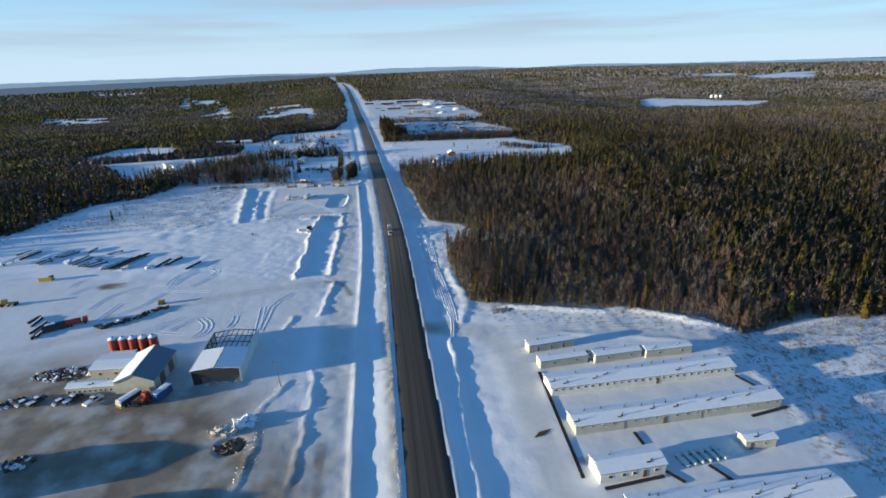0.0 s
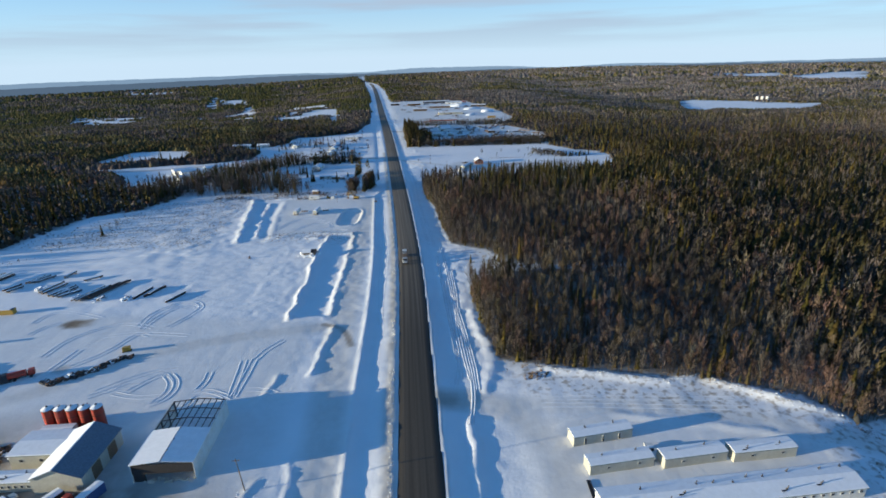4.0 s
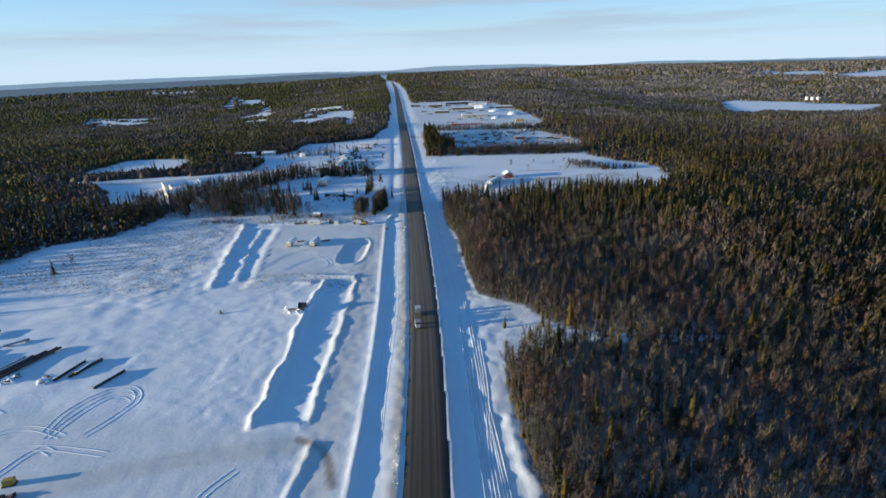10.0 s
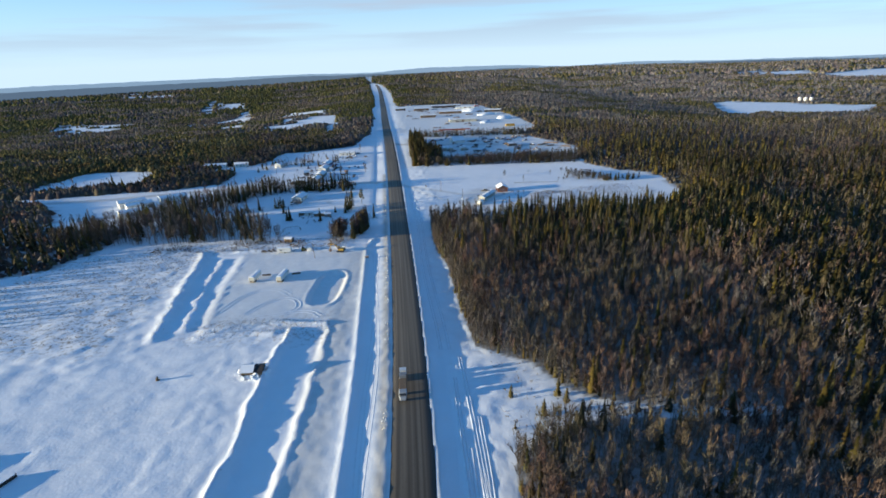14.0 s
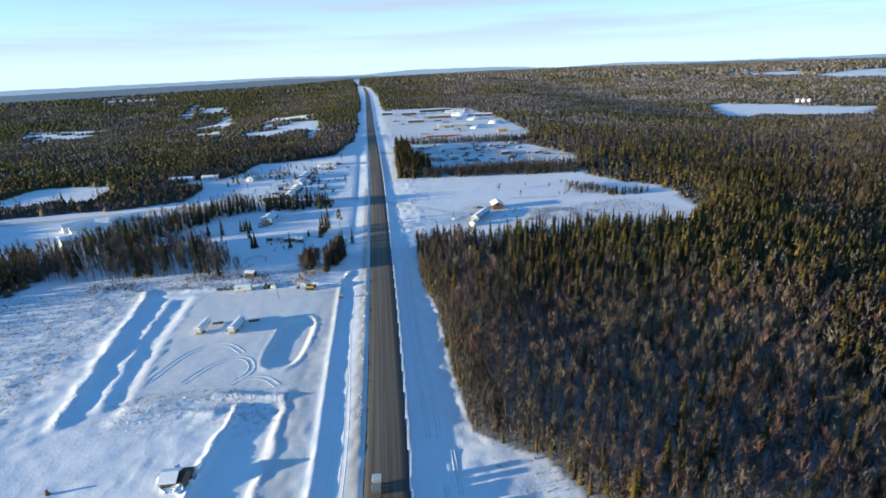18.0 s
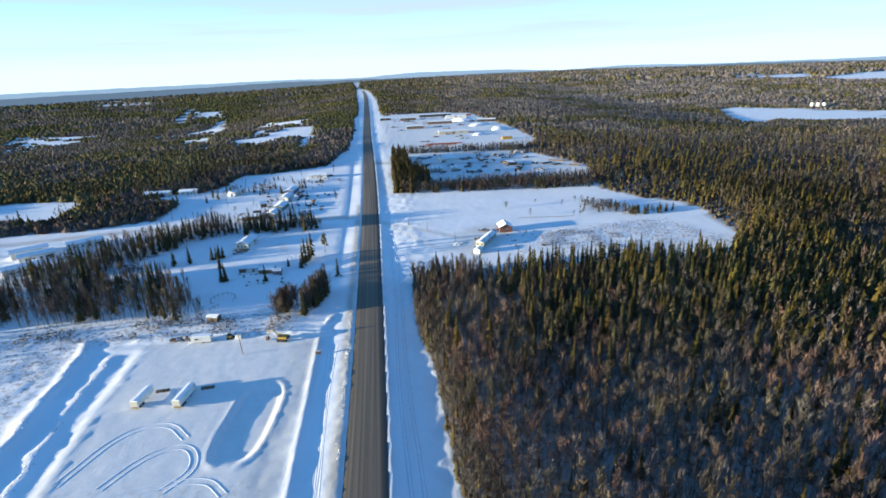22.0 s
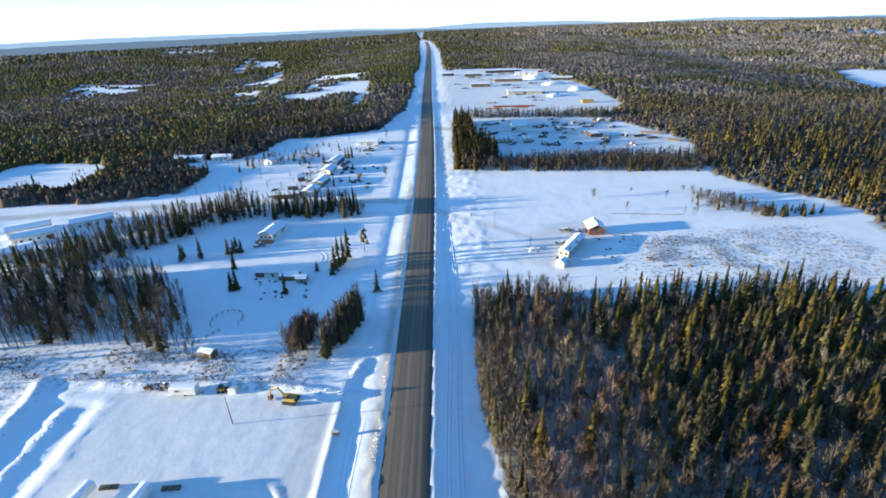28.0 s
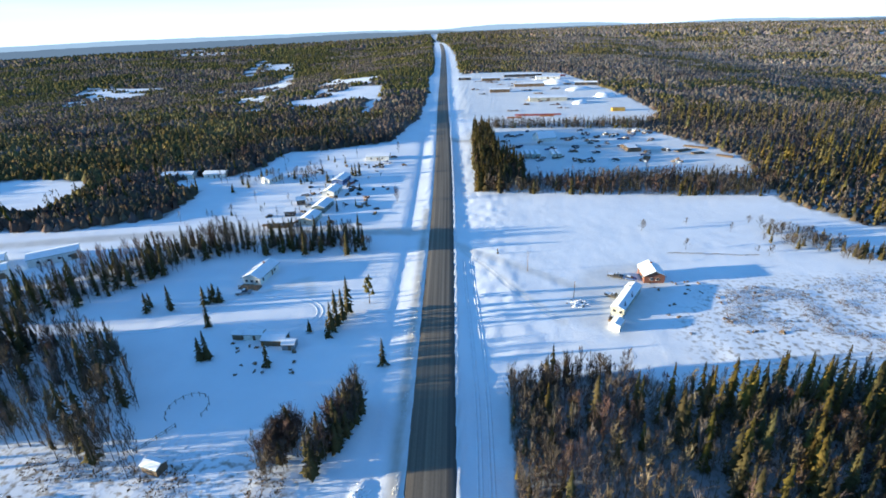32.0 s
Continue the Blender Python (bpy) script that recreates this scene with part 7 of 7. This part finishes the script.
    t = thing("yellow_container", 113, 891, 4, "bright yellow storage container block", "container")
    part("box", boxed(-6, 6, -3, 3, 0, 2.8, 0.08), M_YELLOW, t)
    part("door_leaf", boxed(-5.5, -2.5, -3.06, -3.0, 0.1, 2.6), M_YELLOW, t)
    part("roof_ridge", boxed(-6, 6, -0.1, 0.1, 2.8, 2.95), M_ORANGE, t)
    for k in range(34):
        x, y = rnd.uniform(-34, 95), rnd.uniform(885, 1190)
        t = thing("stored_goods", x, y, rnd.uniform(-8, 8), "low dark row of stored goods in snow", "goods", "stored goods")
        chunks("goods_piece", rnd.choice((M_WOOD, M_RUST, M_STEEL)), t, 12, 6.0, 1.2, 1.0, 400 + k, (0.5, 1.5))
    for k in range(3):                                    # white tanks beyond the wood
        t = thing("storage_tank", 800 + 9 * k, 1322 - 5 * k, 0, "upright white steel storage tank in a snowy field", "tank", "white storage tanks")
        part("shell", rod(bmesh.new(), (0, 0, -0.5), (0, 0, 9), 3.4, 18), M_WHITE, t)
        part("roof", rod(bmesh.new(), (0, 0, 9), (0, 0, 10), 3.5, 18, 0.5), M_SNOW, t, "snow-covered conical roof")
    for k, (x, y, sx, sy, h) in enumerate(((74, 1110, 16, 9, 4.5), (96, 1045, 14, 7, 3.5), (118, 985, 12, 8, 4.0), (84, 940, 9, 6, 2.5))):
        b = bmesh.new()
        bmesh.ops.create_icosphere(b, subdivisions=3, radius=1)
        for v in b.verts:
            f = 1 + 0.35 * float(vnoise(np.array([v.co.x * 5 + 9 * k]), np.array([v.co.y * 5]), 2.0, 70)[0])
            v.co = Vector((v.co.x * sx * f, v.co.y * sy * f, max(v.co.z, -0.2) * h * f))
        t = thing("snow_mound", x, y, 20 * k, "big mound of dumped snow in the far yard", "snow heap", "dumped snow")
        part("mound", b, M_SNOW, t)
    t = thing("red_truck", 92, 1195, 12, "red truck parked at the yard's far side", "vehicle")
    part("body", boxed(-4, 2, -1.2, 1.2, 0.8, 3.0, 0.1), M_RED, t)
    part("cab", boxed(2.2, 4.2, -1.2, 1.2, 0.7, 2.9, 0.2), M_RED, t)
    for wx in (-3, -1.8, 3.2):
        for s in (-1, 1):
            part("wheel", rod(bmesh.new(), (wx, s * 0.8, 0.5), (wx, s * 1.2, 0.5), 0.5, 10), M_RUBBER, t)


far_yards()


# ---- halls beyond the yard, which shade it ----
for (x, y), L, W in (((-122.0, 106.0), 20, 13), ((-101.0, 88.0), 16, 10)):
    gable_house("store_hall", x, y, 0, L, W, 5.2, 1.2, M_WHITE, "white storage hall beside the gravel yard", "building", windows=[(0, 1, 1.6, 1.0, 2.4)], doors=[(4, -1, 3, 3.4, 0)], group="storage halls")


# ---- wheel tracks, dry grass and shrubs ----
def wheel_tracks():
    """Low ridges thrown up beside wheel ruts."""
    rnd = random.Random(5)
    runs = []

    def run(pts, gauge=1.9, h=0.13):
        runs.append((pts, gauge, h))
    for u in (-13.6, -12.0):
        run([(float(road_x(y)) + u + 0.9 * math.sin(y / 23 + u), y) for y in range(225, 420, 4)], 1.2, 0.03)
    for u in (10.5, 13.5):
        run([(float(road_x(y)) + u + 0.9 * math.sin(y / 26 + 2 * u), y) for y in range(318, 560, 4)], 0.9, 0.10)
    for pts in ([(-106.7, 232), (-107.1, 242.4), (-100.7, 251.9), (-93.4, 253.9), (-87.8, 247.8), (-89.4, 241.5), (-92.1, 234.1), (-94.5, 230)],
                [(-104.4, 229.1), (-103, 239.1), (-99, 248.4), (-93.2, 249.7), (-89.5, 246.9)],
                [(-98.6, 187.4), (-91.1, 194.3), (-83.8, 198.8), (-77.5, 200)],
                [(-78.5, 195.7), (-74.7, 191.7), (-73.1, 186.4), (-74.5, 181.4), (-77.7, 179.2)],
                [(-80.4, 195.8), (-76, 190.9), (-74.9, 184.7), (-77, 180.7)],
                [(-87.9, 187), (-83.7, 194), (-79.9, 196.1)],
                [(-56.6, 202.7), (-55.4, 192.8), (-54.2, 182.2)],
                [(-53.1, 203.6), (-52.9, 192.7), (-53.3, 181.4)],
                [(-46.3, 215.8), (-51, 209), (-52.7, 202.6)],
                [(-65.8, 196.1), (-65.1, 190.4), (-66.1, 186.1)],
                [(-67.4, 185.3), (-62, 185.9), (-55.9, 182.3)],
                [(-92.1, 186.3), (-83.5, 183.4), (-75.9, 183.9)],
                [(-151.7, 237.3), (-150.7, 246.4), (-141.9, 247.6), (-126.1, 240.4)],
                [(-146.8, 228), (-144.7, 234), (-140.6, 236.7)],
                [(-129.9, 210.5), (-129, 222.4), (-122.6, 230), (-113.8, 235.3), (-100.6, 230.3)],
                [(-115.6, 203.3), (-108.1, 211.7), (-104.3, 226.4), (-98.4, 223.4)],
                [(-122.5, 195.7), (-120.9, 203.6), (-119.4, 214.6)],
                [(-95.1, 187.3), (-91.2, 192.4), (-84.9, 194)],
                [(-99.3, 184.9), (-92, 189.8), (-85.1, 192.2)],
                [(-66.1, 177.9), (-65.1, 182.7), (-59.7, 183.3), (-54.3, 179.8)],
                [(-159, 246.9), (-152.7, 251.5), (-142, 252.5)],
                [(-116, 224.3), (-102.8, 226.3), (-83.8, 222.7)],
                [(-50.3, 185.4), (-45.6, 185.2), (-40.2, 182.5)],
                [(14.5, 312.6), (17, 274.7), (17.9, 242.6), (19.4, 220.3), (20.1, 202.3), (21.1, 180.8), (18.6, 164.2)],
                [(15, 266.9), (16.1, 220.5), (17.5, 200.4), (15.5, 184.2)],
                [(17.3, 263), (20.8, 220.3), (22.4, 194.4), (22.2, 180.8)],
                [(-91, 526), (-80, 523), (-68, 522), (-61, 516), (-60, 509), (-64, 503), (-72, 500), (-82, 503)],
                [(-95, 524), (-102, 506), (-112, 498), (-126, 497)],
                [(-72, 350), (-66, 362), (-56, 366), (-50, 356), (-56, 348)],
                [(-84, 352), (-78, 372), (-66, 376), (-58, 368)],
                [(-40, 346), (-46, 352), (-58, 350), (-70, 346)],
                [(12.2, 300), (13.6, 262), (15.2, 230), (16.4, 205), (17.2, 188)],
                [(18.6, 280), (19.6, 250), (18.2, 226), (18.8, 206), (20.4, 186)]):
        p = np.array(pts)
        for _ in range(3):                       # round the corners off
            q = np.stack([0.75 * p[:-1] + 0.25 * p[1:], 0.25 * p[:-1] + 0.75 * p[1:]], 1).reshape(-1, 2)
            q = np.vstack([p[:1], q, p[-1:]])
            p = q
        run(p, 1.9 if p[0][0] < 0 else 0.9, 0.08 if p[0][0] < 0 else 0.15)
    for ax, ay, bx, by in (
                           (40, 172, 100, 166), (44, 175, 96, 171), (-14, 566, 20, 512)):
        n = 14
        run([(ax + (bx - ax) * k / n + 1.0 * math.sin(k * 0.5), ay + (by - ay) * k / n) for k in range(n + 1)], 1.9, 0.04)
    co, quads = [], []
    for pts, gauge, h in runs:
        p = np.array(pts, float)
        far = np.concatenate([[0], np.cumsum(np.hypot(*np.diff(p, axis=0).T))])
        to = np.linspace(0, far[-1], max(3, int(far[-1] / 0.55)))
        p = np.stack([np.interp(to, far, p[:, 0]), np.interp(to, far, p[:, 1])], 1)
        d = np.gradient(p, axis=0)
        d[1:-1] = (d[:-2] + d[1:-1] + d[2:]) / 3
        nrm = np.stack([-d[:, 1], d[:, 0]], 1) / (np.hypot(d[:, 0], d[:, 1])[:, None] + 1e-9)
        for off in (-gauge / 2, gauge / 2):
            rows = []
            for o, z in ((-0.42, -0.08), (-0.12, h), (0.12, h), (0.42, -0.08)):
                q = p + nrm * (off + o)
                zz = ground_at(q[:, 0], q[:, 1]) + z
                rows.append(np.column_stack([q, zz]))
            b = len(co)
            n = len(p)
            for r in rows:
                co.extend(r.tolist())
            for k in range(n - 1):
                for c in (0, 1, 2):
                    quads.append((b + c * n + k, b + c * n + k + 1, b + (c + 1) * n + k + 1, b + (c + 1) * n + k))
    me = mesh_from("tyre_tracks", np.array(co), quads=np.array(quads), mats=[mat("pressed_snow", (0.76, 0.765, 0.78), 0.8, grain=0.06, grain_scale=0.6)])
    me.polygons.foreach_set("use_smooth", np.ones(len(quads), bool))
    tagged(new("tyre_tracks", me), "ridges of snow along wheel ruts", "tracks", kind="stuff")


def tufts():
    """Dry stalks and low shrubs that stand out of the snow."""
    TUFT = [bare_shape(500 + k, 3, 6) for k in range(4)]
    rnd = np.random.RandomState(31)
    items = []
    for poly, n, h0, h1 in (([(-215, 335), (-120, 328), (-122, 428), (-180, 425)], 2600, 0.4, 1.0), ([(-150, 428), (-45, 428), (-45, 442), (-150, 444)], 700, 0.6, 2.2),
                            ([(74, 512), (82, 537), (112, 541), (124, 520), (116, 505)], 1900, 0.4, 1.0), ([(110, 510), (116, 545), (160, 552), (172, 505), (112, 490)], 1300, 0.4, 1.1), ([(112, 80), (116, 158), (190, 168), (240, 120), (180, 60)], 4200, 0.5, 1.4),
                            ([(32, 190), (60, 190), (128, 162), (132, 172), (95, 186), (58, 200), (34, 200)], 420, 0.6, 2.4), ([(-84, 330), (-36, 330), (-36, 345), (-84, 345)], 300, 0.3, 0.9),
                            ([(26, 272), (66, 280), (110, 277), (110, 285), (60, 300), (36, 326), (24, 326)], 260, 0.5, 1.8), ([(-240, 250), (-200, 320), (-182, 400), (-200, 400), (-250, 300)], 300, 0.8, 2.5)):
        xs, ys = [p[0] for p in poly], [p[1] for p in poly]
        x, y = rnd.uniform(min(xs), max(xs), n * 2), rnd.uniform(min(ys), max(ys), n * 2)
        m = inside(x, y, poly) & (vnoise(x, y, 7, 77) > 0.42)
        x, y = x[m][:n], y[m][:n]
        k = len(x)
        h = rnd.uniform(h0, h1, k)
        for s in range(4):
            q = np.arange(k) % 4 == s
            items.append((TUFT[s], 0, x[q], y[q], relief(x[q], y[q]) - 0.3 * h[q], h[q] * 1.5, h[q] * 1.3, rnd.uniform(0, 6.28, q.sum()), np.tile([[1.5, 1.25, 1.0]], (q.sum(), 1))))
    tagged(new("dry_scrub", merged("dry_scrub", items, [M_TWIG])), "dry brown weeds and low shrubs in snow", "scrub", kind="stuff")


def spare_trees():
    items = []
    for kind, shapes, mi in (("spruce", SPRUCE[0], 0), ("bare", BARE[0], 1)):
        a = np.array(OVERFLOW[kind], float).reshape(-1, 4)
        rnd = np.random.RandomState(7)
        tint = tree_tint(len(a), rnd, kind, a[:, 0], a[:, 1]) if len(a) else np.zeros((0, 3))
        z = relief(a[:, 0], a[:, 1]) - 0.15
        turn = rnd.uniform(0, 6.28, len(a))
        for s in range(len(shapes)):
            q = np.arange(len(a)) % len(shapes) == s
            items.append((shapes[s], mi, a[q, 0], a[q, 1], z[q], a[q, 3], a[q, 2], turn[q], tint[q]))
        items.append((TRUNK, mi + 2, a[:, 0], a[:, 1], z, a[:, 2] * 0.22, a[:, 2] * 0.97, turn, tint))
    tagged(new("thicket", merged("thicket", items, TREE_MATS)), "mixed thicket of bare trees and spruces", "thicket", kind="stuff")


def snow_lumps():
    """Broken lumps of ploughed snow along the ridges and the road bank."""
    rnd = np.random.RandomState(41)
    shapes = []
    for k in range(4):
        co = np.array([(1, 0, 0), (0, 1, 0), (-1, 0, 0), (0, -1, 0), (0, 0, 1), (0, 0, -0.6)], float) * 0.5 * rnd.uniform(0.6, 1.25, (6, 1)) + rnd.uniform(-0.1, 0.1, (6, 3))
        shapes.append((co, np.array([(0, 1, 4), (1, 2, 4), (2, 3, 4), (3, 0, 4), (1, 0, 5), (2, 1, 5), (3, 2, 5), (0, 3, 5)])))
    xs, ys, sz = [], [], []
    for pts, n, spread, size in ((WINDROWS[4][0], 330, 1.5, 1.0), (WINDROWS[5][0], 260, 1.3, 0.9), (WINDROWS[7][0], 420, 2.6, 0.9), (WINDROWS[8][0], 260, 3.0, 0.9), (WINDROWS[9][0], 420, 1.6, 0.9),
                                 (WINDROWS[10][0], 120, 1.6, 1.1), (WINDROWS[0][0], 140, 0.9, 0.7), (WINDROWS[2][0], 160, 0.8, 0.6), (WINDROWS[15][0], 300, 2.0, 0.9), (WINDROWS[13][0], 120, 2.2, 0.8)):
        p = np.array(pts)
        seg = rnd.randint(0, len(p) - 1, n)
        f = rnd.rand(n, 1)
        q = p[seg] * (1 - f) + p[seg + 1] * f + rnd.normal(0, 0.55 * spread, (n, 2))
        xs.append(q[:, 0]), ys.append(q[:, 1]), sz.append(rnd.uniform(0.3, 1.0, n) * size)
    y = rnd.uniform(80, 560, 1900)
    y = y[vnoise(0 * y, y, 9, 45) > 0.35]
    xs.append(road_x(y) - 7.0 - np.abs(rnd.normal(0, 0.7, len(y)))), ys.append(y), sz.append(rnd.uniform(0.3, 0.8, len(y)))
    x, y, w = np.concatenate(xs), np.concatenate(ys), np.concatenate(sz)
    z, turn, dirty = ground_at(x, y) + 0.02, rnd.uniform(0, 6.28, len(x)), rnd.rand(len(x)) < np.where(np.abs(x - road_x(y) + 8) < 3, 0.7, 0.2)
    items = []
    for k in range(4):
        for d in (0, 1):
            q = (np.arange(len(x)) % 4 == k) & (dirty == bool(d))
            items.append((shapes[k], d, x[q], y[q], z[q] - 0.08 * w[q], w[q], w[q] * 0.5, turn[q], np.ones((q.sum(), 3))))
    tagged(new("snow_lumps", merged("snow_lumps", items, [M_SNOW, M_DIRTY_SNOW])), "broken lumps of ploughed snow, partly dirty", "snow lumps", kind="stuff")


wheel_tracks()
snow_lumps()
tufts()
spare_trees()


# ---- the lorry on the highway ----
def lorry(x, y, turn):
    t = thing("flatbed_lorry", x, y, turn, "grey flatbed lorry with mixed load on the highway", "truck", z=float(base(x, y)) + 0.16)
    part("cab", boxed(4.6, 6.8, -1.2, 1.2, 0.9, 3.0, 0.2), M_GREY, t)
    part("windscreen", boxed(6.75, 6.84, -1.0, 1.0, 1.9, 2.7), M_GLASS, t)
    part("bonnet", boxed(6.8, 7.9, -1.0, 1.0, 0.8, 1.8, 0.2), M_GREY, t)
    part("deck", boxed(-7.4, 4.4, -1.25, 1.25, 1.0, 1.25), M_STEEL, t)
    part("timber_load", boxed(-1.5, 3.6, -1.15, 1.15, 1.25, 2.5, 0.05), M_WOOD, t, "brown timber bundle")
    part("crate", boxed(-4.2, -2.4, -1.1, 1.1, 1.25, 3.0, 0.05), M_GREY, t)
    part("crate", boxed(-7.2, -5.4, -1.1, 1.1, 1.25, 2.9, 0.05), M_SHEET, t)
    for wx in (-6.4, -5.1, -3.8, 3.4, 6.6):
        for s in (-1, 1):
            part("wheel", rod(bmesh.new(), (wx, s * 0.8, 0.5), (wx, s * 1.22, 0.5), 0.5, 10), M_RUBBER, t, "black tyre")


lorry(float(road_x(294.0)) - 2.3, 294.0, -87)
